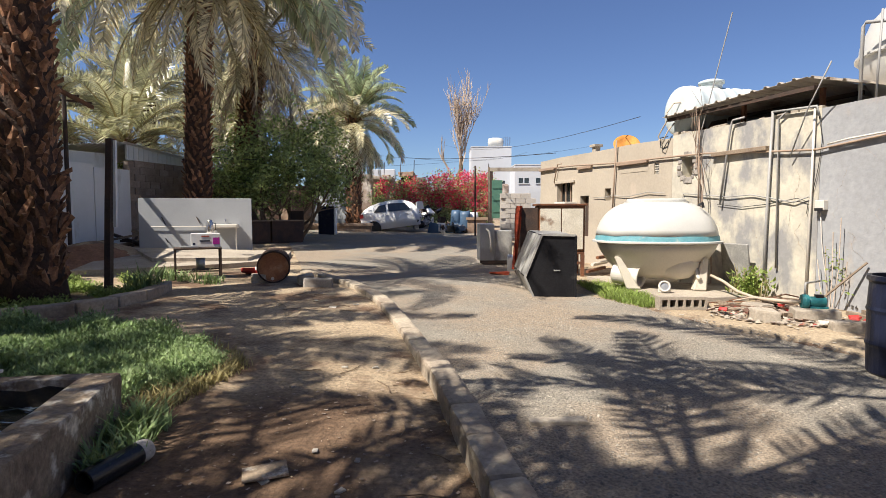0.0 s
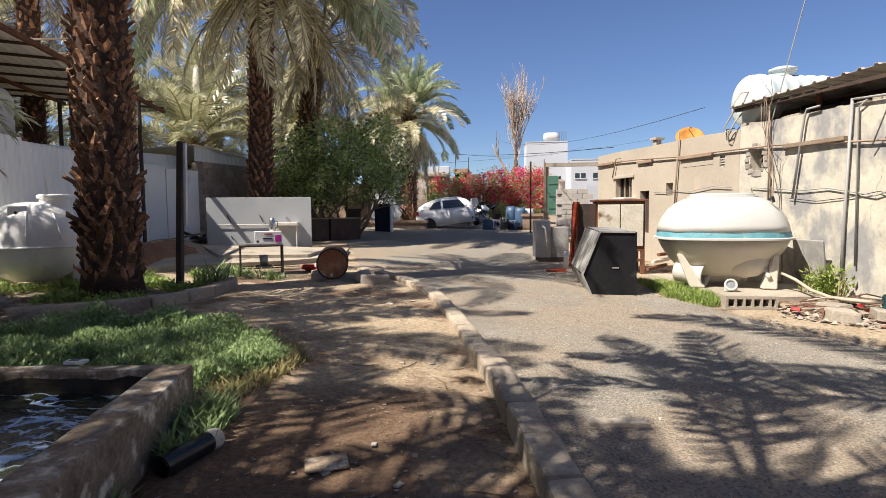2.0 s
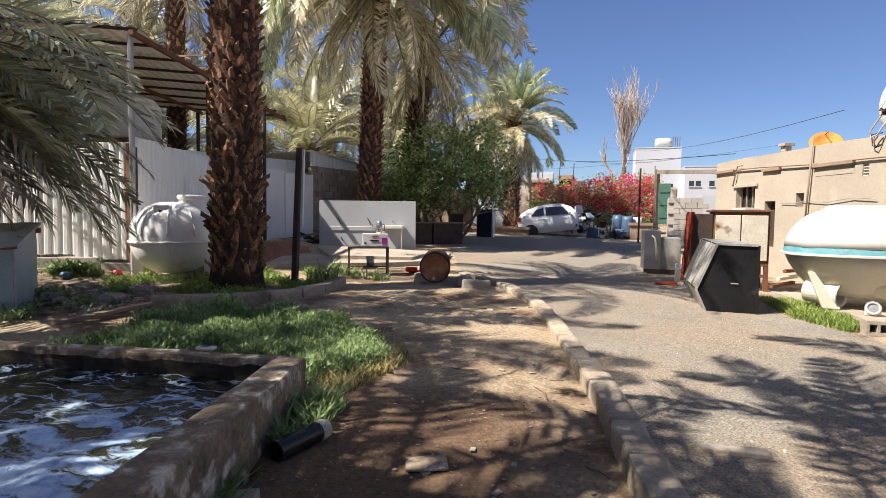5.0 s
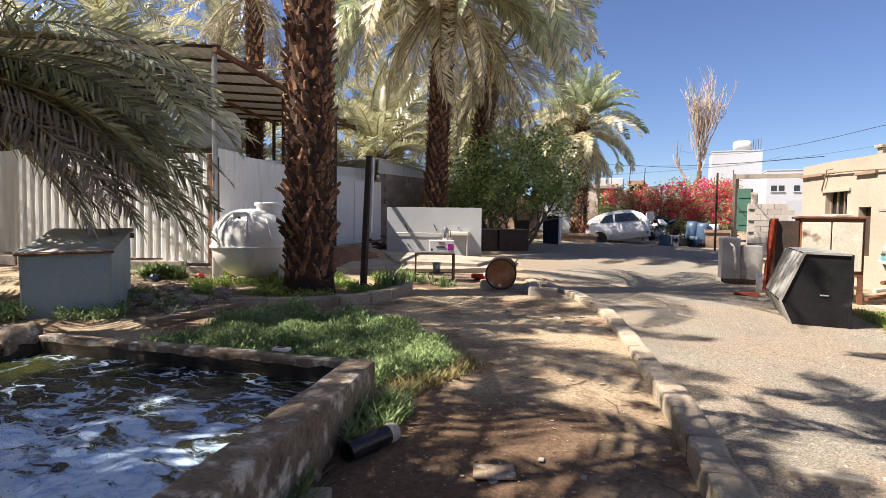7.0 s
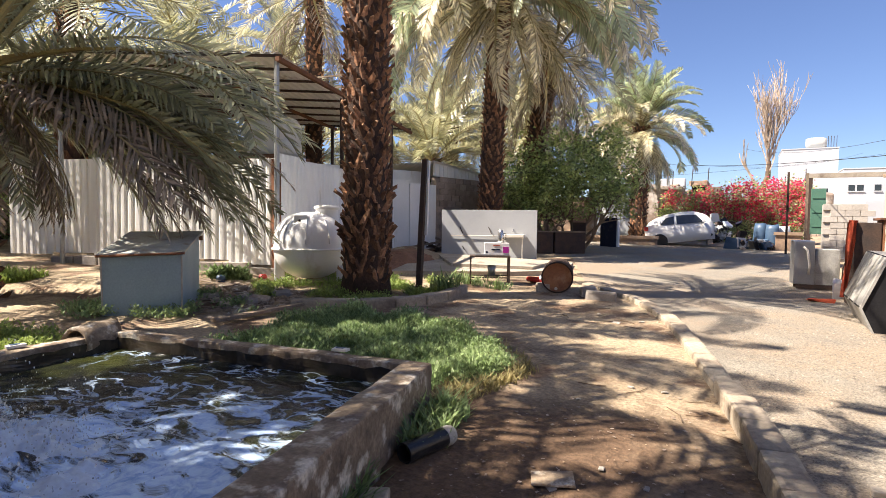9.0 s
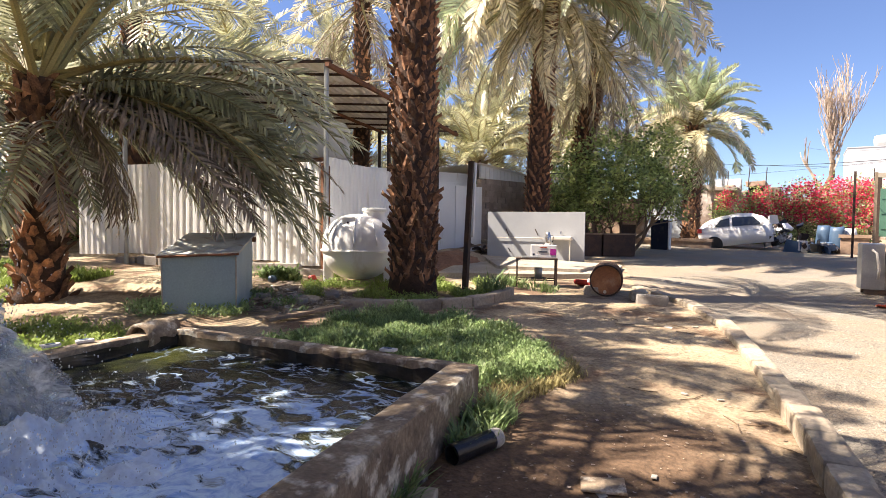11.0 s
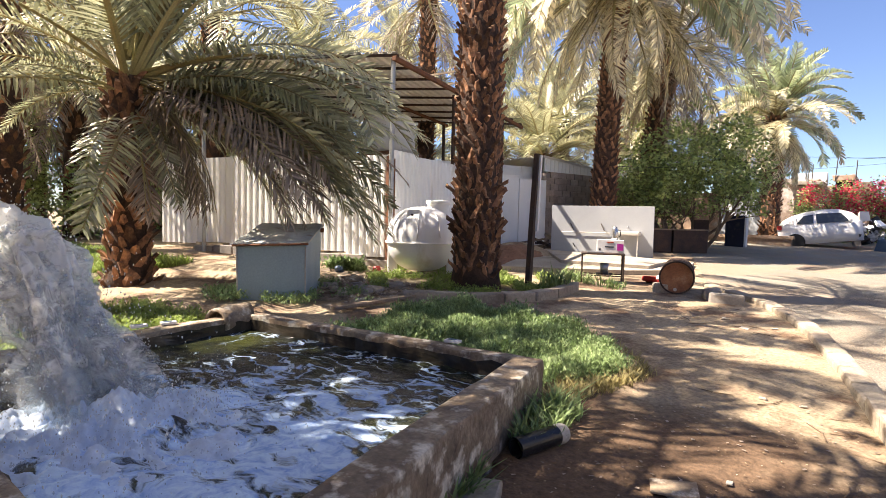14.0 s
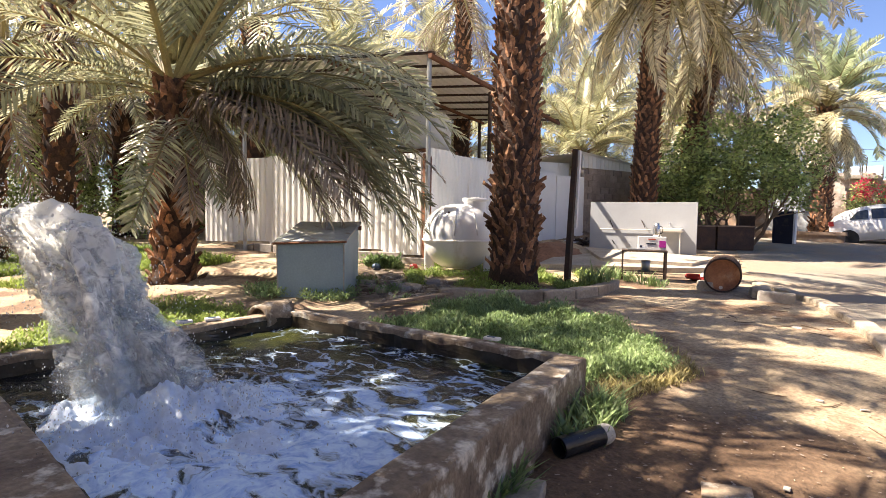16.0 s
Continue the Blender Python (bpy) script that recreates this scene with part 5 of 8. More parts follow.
# raised tank behind the fence
rt = thing("water_tank", "white plastic water tank on a stand behind the fence", "water tank", pose(-9.5, 9.35, gz(-9.5, 9.3)))
part("body", lathe([(0, 2.45), (0.55, 2.45), (0.6, 2.52), (0.6, 2.75), (0.57, 2.8), (0.6, 2.85), (0.6, 3.15), (0.5, 3.3), (0.25, 3.38), (0, 3.38)], 28), WHITE, rt, smooth=True)
for sx in (-0.45, 0.45):
    for sy in (-0.45, 0.45):
        part("stand_leg", boxes((sx - 0.03, sx + 0.03, sy - 0.03, sy + 0.03, -0.1, 2.4)), RUST, rt)
part("stand_top", boxes((-0.55, 0.55, -0.55, 0.55, 2.38, 2.45)), RUST, rt)

# cabin: block-built side, white panel front with a door, ribbed roof
CB = Vector((-9.05, 16.1, 0))       # the corner nearest the street
CF, CS = Vector((-0.74, -1.5, 0)).normalized(), Vector((0.42, 1.75, 0)).normalized()     # along the front to the fence; along the block side away
cz = gz(-9.05, 16.1)
cabin = thing("cabin", "small grey block cabin with white panel front, metal roof", "cabin")
m_front = frame3((CB.x, CB.y, cz), CF, (0, 0, 1))       # x along the front, y up
part("front_wall", box(bmesh.new(), 0, 5.6, -0.2, 2.6, -0.06, 0.0, 0.0), SHEETWHITE, cabin, at=m_front @ pose(0, 0, 0.9))
for x0, x1, y1 in ((0.0, 1.02, 2.1), (1.04, 1.75, 2.2), (2.5, 3.5, 2.25), (3.52, 4.6, 2.25)):
    part("front_panel", box(bmesh.new(), x0, x1, -0.1, y1, -0.03, 0.03, 0.008), SHEETWHITE, cabin, "white sandwich panel", at=m_front)
door = part("door", box(bmesh.new(), 1.78, 2.47, -0.05, 1.98, -0.02, 0.02, 0.006), SHEETWHITE, cabin, "plain white metal door", at=m_front)
part("door_frame", boxes((1.75, 1.79, -0.05, 2.04, -0.03, 0.035), (2.46, 2.5, -0.05, 2.04, -0.03, 0.035), (1.75, 2.5, 1.99, 2.05, -0.03, 0.035)), GALV, door, at=None)
part("handle", boxes((2.36, 2.39, 0.95, 1.1, -0.05, -0.02), bevel=0.004), BLACKPLASTIC, door)
m_side = frame3((CB.x, CB.y, cz), CS, (0, 0, 1))
bm = bmesh.new()
rng = random.Random(51)
side_len, course = 3.2, 0.2
side = part("side_wall", box(bmesh.new(), 0.0, side_len, -0.2, 2.36, -0.2, -0.02), BLOCKBROWN, cabin, at=m_side)
kinds = [mesh_of("block", roughen(box(bmesh.new(), -0.194, 0.194, 0.006, 0.194, -0.10, 0.02, 0.008), 0.006, 9, k), BLOCKBROWN) for k in range(3)]
for j in range(12):
    x = 0.4 if j % 2 else 0.2
    while x < side_len:
        if x + 0.2 < side_len + 0.12 and not (2.35 < x < 2.85 and 8 <= j <= 9):
            part("block", kinds[rng.randrange(3)], None, side, at=pose(x, j * course, rng.uniform(-0.012, 0.006)))
        x += 0.4
part("side_window", box(bmesh.new(), 2.42, 2.78, 1.62, 2.0, -0.06, 0.008, 0.0), DARKHOLE, cabin, at=m_side)
gable = bmesh.new()
vs = [gable.verts.new(c) for c in ((-0.1, 2.39, -0.02), (3.3, 2.39, -0.02), (3.3, 2.52, -0.02), (-0.1, 2.82, -0.02))]
f = gable.faces.new(vs)
r = bmesh.ops.extrude_face_region(gable, geom=[f])
for v in r["geom"]:
    if isinstance(v, bmesh.types.BMVert):
        v.co.z += 0.06
part("gable", gable, SHEETWHITE, cabin, "ribbed metal gable strip", at=m_side)
for k in range(17):
    part("gable_rib", boxes((-0.05 + k * 0.19, -0.03 + k * 0.19, 2.41, 2.80 - 0.0168 * k, 0.04, 0.055)), SHEETWHITE, cabin, at=m_side)
for x0, y0, x1, y1 in ((-0.3, 2.87, 3.5, 2.53),):
    o = m_side @ Vector((x0, y0, 0.2))
    part("roof_sheet", corrugated(5.2, math.hypot(x1 - x0, y1 - y0), 0.2, 0.03), SHEETWHITE, cabin, at=frame3(o, m_side.to_3x3() @ Vector((0, 0, -1)), m_side.to_3x3() @ Vector((x1 - x0, y1 - y0, 0))))
lamp = thing("wall_cloth", "white cloth hanging over the panel front", "cloth")
part("cloth", roughen(box(bmesh.new(), 1.5, 2.2, 2.1, 2.62, 0.74, 0.78, 0.005), 0.03, 4), CARDBOARD, lamp, at=m_front)

# leaning timber by the cabin
lumber = thing("scrap_pile", "dark scrap timber and rubbish against the cabin", "rubbish", pose(-8.45, 15.5, gz(-8.45, 15.5)))
rng = random.Random(61)
for k in range(11):
    a = rng.uniform(0, 3.1)
    c = Vector((rng.uniform(-0.5, 0.6), rng.uniform(-0.7, 0.7), rng.uniform(0.05, 0.35)))
    d = Vector((math.cos(a), math.sin(a), rng.uniform(-0.1, 0.35))) * rng.uniform(0.4, 0.9)
    part("plank", tube(bmesh.new(), [c - d, c + d], rng.uniform(0.03, 0.06), 4), WOOD if k % 2 else RUSTDARK, lumber)

# ---------- small fibreglass tank by the palm ----------
def shell_profile(r, h, k=10):
    out = []
    for i in range(k + 1):
        a = -math.pi / 2 + math.pi * i / k
        out.append((r * max(math.cos(a), 0) ** 0.75, h / 2 + h / 2 * math.sin(a)))
    return out


tk = thing("water_tank", "round white fibreglass water tank with a waist seam and lid", "water tank", pose(-7.12, 7.88, gz(-7.12, 7.88) + 0.02, 0, 0, 42))
part("body", lathe(shell_profile(0.675, 1.22, 16), 44, pose(0, 0, 0.06)), POLYTANK, tk, smooth=True)
part("seam", lathe([(0.65, 0.585), (0.70, 0.59), (0.705, 0.605), (0.70, 0.62), (0.65, 0.63)], 44), POLYTANK, tk)
neck = part("manhole_neck", lathe([(0.27, 1.0), (0.215, 1.18), (0.205, 1.30), (0.205, 1.33)], 28, pose(0.29, 0.0, 0)), POLYTANK, tk, smooth=True)
part("lid", lathe([(0.19, 1.33), (0.235, 1.335), (0.235, 1.385), (0.2, 1.40), (0, 1.405)], 28, pose(0.29, 0.0, 0)), POLYTANK, neck, smooth=True)
part("lug", box(bmesh.new(), -0.30, -0.06, -0.46, -0.26, 0.98, 1.22, 0.02), POLYTANK, tk)
part("bolt", lathe([(0, 0.0), (0.02, 0.0), (0.02, 0.02), (0, 0.024)], 10, pose(-0.2, -0.465, 1.12, 90, 0, 0)), RUSTDARK, tk)
for deg in (-4, 86, 176):
    a = radians(deg)
    part("leg", box(bmesh.new(), -0.09, 0.09, -0.08, 0.08, -0.14, 0.60, 0.025, pose(0.56 * math.cos(a), 0.56 * math.sin(a), 0, 0, 0, math.degrees(a))), POLYTANK, tk)
for k in range(10):
    a = radians(36 * k + 10)
    part("rib", tube(bmesh.new(), [(0.68 * math.cos(a) * max(math.cos(e), 0) ** 0.75, 0.68 * math.sin(a) * max(math.cos(e), 0) ** 0.75, 0.06 + 0.61 + 0.61 * math.sin(e)) for e in (radians(q) for q in range(4, 58, 9))], 0.012, 6), POLYTANK, tk, smooth=True)

# ---------- blue-grey steel box ----------
bx = thing("steel_box", "blue-grey sheet steel box with a sloping dented lid, standing in weeds", "box", frame3((-6.78, 4.36, gz(-6.8, 4.4) - 0.03), (0.745, 0.667, 0), (-0.667, 0.745, 0)))
def slab_of(co, up=0.0):
    """A six-sided body from its lower and upper corners, or from four corners and a thickness."""
    bm = bmesh.new()
    vs = [bm.verts.new(c) for c in co]
    if up:
        vs += [bm.verts.new((c[0], c[1], c[2] + up)) for c in co]
    for f in ((0, 1, 5, 4), (1, 2, 6, 5), (2, 3, 7, 6), (3, 0, 4, 7), (3, 2, 1, 0), (4, 5, 6, 7)):
        bm.faces.new([vs[i] for i in f])
    return bm
bm = slab_of([(-0.46, 0.0, 0), (0.48, 0.0, 0), (0.47, 1.2, 0), (-0.44, 1.2, 0), (-0.48, -0.01, 0.78), (0.47, -0.01, 0.82), (0.46, 1.2, 1.05), (-0.44, 1.2, 1.05)])
bmesh.ops.bevel(bm, geom=list(bm.edges), offset=0.012, segments=2, affect="EDGES")
bmesh.ops.subdivide_edges(bm, edges=[e for e in bm.edges if e.calc_length() > 0.5], cuts=6, use_grid_fill=True)
part("body", roughen(bm, 0.012, 3.0), STEELBLUE, bx)
bm = slab_of([(-0.51, -0.05, 0.785), (0.505, -0.05, 0.825), (0.50, 1.24, 1.06), (-0.47, 1.24, 1.06)], 0.03)
bmesh.ops.subdivide_edges(bm, edges=list(bm.edges), cuts=6, use_grid_fill=True)
part("lid", roughen(bm, 0.014, 4.0), LIDSTEEL, bx, "dented galvanised lid")
part("lid_rim", tube(bmesh.new(), [(-0.515, -0.055, 0.79), (0.51, -0.055, 0.83)], 0.016, 6), RUST, bx, "rusty folded front edge")
part("hinge", boxes((0.485, 0.53, 1.02, 1.1, 0.96, 1.03)), RUST, bx)
for x in (-0.455, 0.465):
    part("corner_edge", tube(bmesh.new(), [(x, -0.004, 0.02), (x - (0.015 if x < 0 else 0.0), -0.012, 0.79)], 0.012, 5), DUSTYSTEEL, bx)

# ---------- pole, wash panel, table, drum ----------
pole = thing("post", "dark rusty square post with a white strip", "post", pose(-4.96, 8.15, gz(-4.96, 8.15)))
part("post", tube(bmesh.new(), [(0, 0, -0.3), (0.03, 0.06, 1.2), (0.05, 0.12, 2.28)], 0.062, 4), RUSTDARK, pole)
part("white_strip", tube(bmesh.new(), [(0.09, 0.1, 0.98), (0.10, 0.14, 2.26)], 0.035, 4), CARDBOARD, pole, "white plastic strip")

panel = thing("wash_panel", "light grey board with taps and a sink on the apron", "panel", frame3((-7.42, 13.55, gz(-7.42, 13.55) + 0.02), (2.5, 0.55, 0), (-0.55, 2.5, 0)))
part("board", box(bmesh.new(), 0, 2.62, -0.02, 0.03, 0, 1.32, 0.006), mat("pale_grey_board", (0.37, 0.385, 0.405), (0.33, 0.345, 0.365), 1.5, 0.6, stain=(0.40, 0.38, 0.35), stain_at=0.68, streak=0.3, gran=0.05), panel)
part("rail", pipe([(0.28, -0.06, 0.62), (1.55, -0.06, 0.62)], 0.012), PVCWHITE, panel)
for x in (0.52, 1.32):
    part("tap_lever", pipe([(x, -0.03, 0.86), (x + 0.1, -0.1, 0.68)], 0.011), RUSTDARK, panel)
part("tap_lever", pipe([(0.6, -0.03, 0.33), (0.67, -0.1, 0.24)], 0.014), BLACKPLASTIC, panel)
part("tap", pipe([(2.0, -0.02, 0.8), (2.0, -0.1, 0.8), (2.0, -0.12, 0.74)], 0.015), CHROME, panel)
sink = part("sink", box(bmesh.new(), 1.72, 2.32, -0.36, -0.03, 0.58, 0.68, 0.025), PVCWHITE, panel, "white basin stained with cement")
part("sink_leg", pipe([(2.28, -0.3, 0.0), (2.28, -0.3, 0.58)], 0.014), PVCWHITE, sink)
part("sink_leg", pipe([(1.78, -0.3, 0.0), (1.78, -0.3, 0.58)], 0.014), PVCWHITE, sink)

table = thing("table", "small black angle-iron table with a worn top", "table", frame3((-4.42, 9.95, gz(-4.42, 9.95)), (0.9, 0.42, 0), (-0.42, 0.9, 0)))
part("tabletop", boxes((-0.38, 0.40, -0.24, 0.24, 0.52, 0.55), bevel=0.005), RUSTDARK, table)
for sx in (-0.36, 0.38):
    for sy in (-0.22, 0.22):
        part("leg", boxes((sx - 0.015, sx + 0.015, sy - 0.015, sy + 0.015, 0, 0.52)), RUSTDARK, table)
part("stretcher", boxes((-0.36, 0.38, -0.23, -0.21, 0.12, 0.145)), RUSTDARK, table)
part("stretcher", boxes((-0.36, 0.38, 0.21, 0.23, 0.12, 0.145)), RUSTDARK, table)
part("shelf", boxes((-0.1, 0.2, -0.2, 0.2, 0.145, 0.155)), RUSTDARK, table)
TT = table.matrix_basis.copy()
carton = thing("carton", "white printed carton with a magenta patch", "carton", TT @ pose(0.12, 0.02, 0.555))
part("body", box(bmesh.new(), -0.22, 0.26, -0.14, 0.14, 0, 0.24, 0.006), CARDBOARD, carton)
part("printed_patch", boxes((0.14, 0.25, -0.146, -0.142, 0.05, 0.17)), MAGENTA, carton, "magenta printed patch")
part("printed_bar", boxes((-0.05, 0.08, -0.146, -0.142, 0.185, 0.205)), ORANGECLOTH, carton)
part("printed_bar", boxes((-0.08, 0.09, -0.146, -0.142, 0.10, 0.125)), NAVYPLASTIC, carton)
part("printed_bar", boxes((-0.19, -0.15, -0.146, -0.142, 0.04, 0.08)), NAVYPLASTIC, carton)
tray = thing("tray", "small dusty metal tray on the table", "tray", TT @ pose(-0.12, -0.12, 0.552))
part("dish", boxes((-0.16, 0.14, -0.09, 0.05, 0, 0.03), bevel=0.008), GALV, tray)
kettle = thing("thermos", "steel and bronze vacuum flask on the carton", "flask", TT @ pose(0.22, 0.03, 0.80))
part("body", lathe([(0, 0), (0.055, 0), (0.06, 0.03), (0.06, 0.17), (0.045, 0.2), (0.04, 0.24), (0, 0.25)], 20), CHROME, kettle, smooth=True)
part("handle", pipe([(0.05, 0, 0.19), (0.1, 0, 0.17), (0.1, 0, 0.07), (0.06, 0, 0.05)], 0.008), BLACKPLASTIC, kettle)
bucket = thing("can", "grey can under the table", "can", TT @ pose(0.05, 0.0, 0.157))
part("body", lathe([(0, 0), (0.07, 0), (0.08, 0.2), (0.075, 0.2), (0.066, 0.01), (0, 0.01)], 18), GALV, bucket, smooth=True)

drum = thing("oil_drum", "rusty open steel drum lying on its side on blocks", "drum", frame3((-2.95, 9.60, gz(-2.95, 9.6) + 0.285), (0.93, 0.25, 0), (-0.25, 0.93, 0.02)) @ Matrix.Scale(0.94, 4))
dm = pose(0, 0, 0, -90, 0, 0)
part("shell", lathe([(0.285, 0), (0.295, 0.0), (0.295, 0.02), (0.285, 0.03), (0.285, 0.28), (0.298, 0.295), (0.285, 0.31), (0.285, 0.57), (0.298, 0.585), (0.285, 0.6), (0.285, 0.86), (0.295, 0.87), (0.295, 0.88), (0.0, 0.88)], 40, dm), RUSTDARK, drum, smooth=False)
part("lid", lathe([(0.285, 0.0), (0.275, 0.002), (0.272, 0.055), (0.0, 0.06)], 40, dm), mat("orange_rust", (0.40, 0.19, 0.09), (0.26, 0.11, 0.055), 4, 0.8, bump=0.3, stain=(0.50, 0.36, 0.24), stain_at=0.6, gran=0.25), drum, "rusty orange-brown drum head")
part("bung", lathe([(0, -0.0), (0.03, 0.0), (0.03, 0.03)], 16, pose(-0.02, 0.03, -0.22) @ dm), CREAMHULL, drum)
part("rim", lathe([(0.27, -0.012), (0.297, -0.012), (0.3, 0.0), (0.297, 0.012), (0.275, 0.012), (0.27, -0.012)], 40, dm), RUSTDARK, drum)
for dx, dy, w in ((-0.36, 0.1, 0.14), (0.44, 0.08, 0.13)):
    st = tagged(part("stone", roughen(box(bmesh.new(), -w, w, -0.16, 0.16, -0.06, 0.22, 0.05), 0.04, 4, dx), CONCRETE), "rough grey stone wedged beside the drum", "stone")
    st.matrix_basis = pose(-2.87 + dx, 9.62 + dy, gz(-2.87 + dx, 9.62 + dy) - 0.06, 0, 0, 20)
blk = tagged(part("concrete_block", roughen(box(bmesh.new(), -0.24, 0.24, -0.14, 0.14, -0.08, 0.15, 0.04), 0.04, 5), BLOCK), "cracked grey concrete block beside the kerb", "block")
blk.matrix_basis = pose(-2.15, 9.45, gz(-2.15, 9.45), 0, 3, 12)
red = thing("plastic_bag", "crumpled red and white plastic bag", "bag", pose(-3.55, 10.6, gz(-3.55, 10.6) + 0.04))
part("bag", roughen(box(bmesh.new(), -0.28, 0.25, -0.12, 0.12, -0.02, 0.09, 0.04), 0.05, 6), REDPLASTIC, red)
part("flap", roughen(box(bmesh.new(), -0.05, 0.2, -0.14, 0.05, 0.05, 0.12, 0.03), 0.04, 6, 2), CARDBOARD, red)

# black pipe offcut by the basin
pc = thing("pipe_offcut", "short black plastic pipe with a taped end lying by the basin", "pipe", frame3((-1.84, 2.78, gz(-1.84, 2.8) + 0.062), (0.25, 0.97, 0.01), (-0.97, 0.25, 0)) @ Matrix.Scale(0.82, 4))
part("pipe", lathe([(0.066, -0.02), (0.078, -0.02), (0.078, 0.44), (0.066, 0.44), (0.066, -0.02)], 28, pose(0, 0, 0, 0, 90, 0)), BLACKPLASTIC, pc, smooth=False)
part("tape", lathe([(0.0795, 0.40), (0.081, 0.46), (0.07, 0.50), (0.05, 0.47)], 20, pose(0, 0, 0, 0, 90, 0)), PAPER, pc)
slab_bit = tagged(part("broken_slab", roughen(box(bmesh.new(), -0.16, 0.17, -0.15, 0.16, -0.03, 0.05, 0.015), 0.025, 5), CONCRETE), "broken flat concrete piece by the basin wall", "slab")
slab_bit.matrix_basis = pose(-1.78, 2.17, gz(-1.78, 2.17) + 0.01, 4, 0, 25)

# ---------- boat-shaped tank on its plinth ----------
plinth = thing("tank_plinth", "broken concrete plinth under the water tank", "plinth", kind="structure")
bm = bmesh.new()
vs = [bm.verts.new((x, y, gz(x, y) + 0.08)) for x, y in ((2.75, 10.6), (3.1, 9.0), (3.35, 8.15), (4.6, 8.3), (4.75, 9.4), (4.3, 10.7))]
f = bm.faces.new(vs)
r = bmesh.ops.extrude_face_region(bm, geom=[f])
for v in r["geom"]:
    if isinstance(v, bmesh.types.BMVert):
        v.co.z -= 0.3
part("slab", bm, CONCRETE, plinth)
TX, TY, TZ = 3.60, 9.45, gz(3.7, 9.5) + 0.07
boat = thing("water_tank", "white oval fibreglass tank with teal stripe on moulded legs", "water tank", frame3((TX, TY, TZ), (0.985, -0.17, 0), (0.17, 0.985, 0)) @ Matrix.Scale(0.95, 4))


def oval(profile, seg=48, flute=0.0):
    """Superellipse rings; profile rows are half length, half width, height."""
    bm = bmesh.new()
    rings = []
    for a, b, z in profile:
        ring = []
        for k in range(seg):
            t = 2 * math.pi * k / seg
            c, s_ = math.cos(t), math.sin(t)
            w = 1 + flute * math.cos(8 * t)
            ring.append(bm.verts.new((a * w * math.copysign(abs(c) ** 0.8, c), b * w * math.copysign(abs(s_) ** 0.8, s_), z)))
        rings.append(ring)
    for r0, r1 in zip(rings, rings[1:]):
        for k in range(seg):
            bm.faces.new((r0[k], r0[(k + 1) % seg], r1[(k + 1) % seg], r1[k]))
    bm.faces.new(rings[0][::-1])
    bm.faces.new(rings[-1])
    return bm


part("lower_hull", oval([(0.30, 0.20, 0.15), (0.46, 0.33, 0.17), (0.64, 0.48, 0.26), (0.82, 0.64, 0.44), (0.95, 0.76, 0.64), (1.02, 0.82, 0.80)]), CREAMHULL, boat, "cream lower shell", smooth=True)
part("hull_lobe", roughen(lathe([(0, -0.36), (0.14, -0.32), (0.25, -0.18), (0.29, 0.0), (0.25, 0.18), (0.14, 0.32), (0, 0.36)], 24, pose(0.30, -0.36, 0.44, 0, 90, -8)), 0.01, 3), CREAMHULL, boat, smooth=True)
part("flange", oval([(1.06, 0.86, 0.79), (1.085, 0.885, 0.795), (1.085, 0.885, 0.82), (1.05, 0.85, 0.83)]), WHITE, boat)
part("stripe", oval([(1.035, 0.835, 0.83), (1.03, 0.83, 0.87), (1.022, 0.822, 0.915)]), TEAL, boat, "teal painted band")
part("upper_shell", oval([(1.02, 0.82, 0.915), (1.0, 0.80, 1.02), (0.945, 0.755, 1.16), (0.855, 0.68, 1.29), (0.73, 0.585, 1.40), (0.6, 0.49, 1.465), (0.5, 0.42, 1.49), (0.2, 0.18, 1.495)], flute=0.014), WHITE, boat, "white upper shell", smooth=True)
lid = part("lid", oval([(0.50, 0.34, 1.475), (0.50, 0.34, 1.535), (0.485, 0.325, 1.555), (0.2, 0.12, 1.56)]), WHITE, boat, smooth=True)
part("lid_flange", oval([(0.535, 0.375, 1.48), (0.545, 0.385, 1.485), (0.545, 0.385, 1.505), (0.51, 0.35, 1.51)]), WHITE, boat)
part("valve", pipe([(0.62, -0.42, 1.44), (0.64, -0.5, 1.47), (0.66, -0.5, 1.39)], 0.025), BLACKPLASTIC, boat)
for sx in (-0.5, 0.55):
    for sy in (-0.5, 0.42):
        lean = -0.22 if sx < 0 else 0.16
        bm = slab_of([(sx - 0.05, sy - 0.09, 0), (sx + 0.18, sy - 0.09, 0), (sx + 0.18, sy + 0.09, 0), (sx - 0.05, sy + 0.09, 0), (sx + lean - 0.05, sy - 0.07, 0.56), (sx + lean + 0.04, sy - 0.07, 0.56), (sx + lean + 0.04, sy + 0.07, 0.56), (sx + lean - 0.05, sy + 0.07, 0.56)])
        bmesh.ops.bevel(bm, geom=list(bm.edges), offset=0.02, segments=2, affect="EDGES")
        part("leg", bm, CREAMHULL, boat)
part("outlet", pipe([(0.55, -0.5, 0.42), (0.58, -0.56, 0.24), (0.6, -0.62, 0.2)], 0.035), CREAMHULL, boat, smooth=True)


def place(x, y, dz=0.0):
    return Vector((x, y, gz(x, y) + dz))


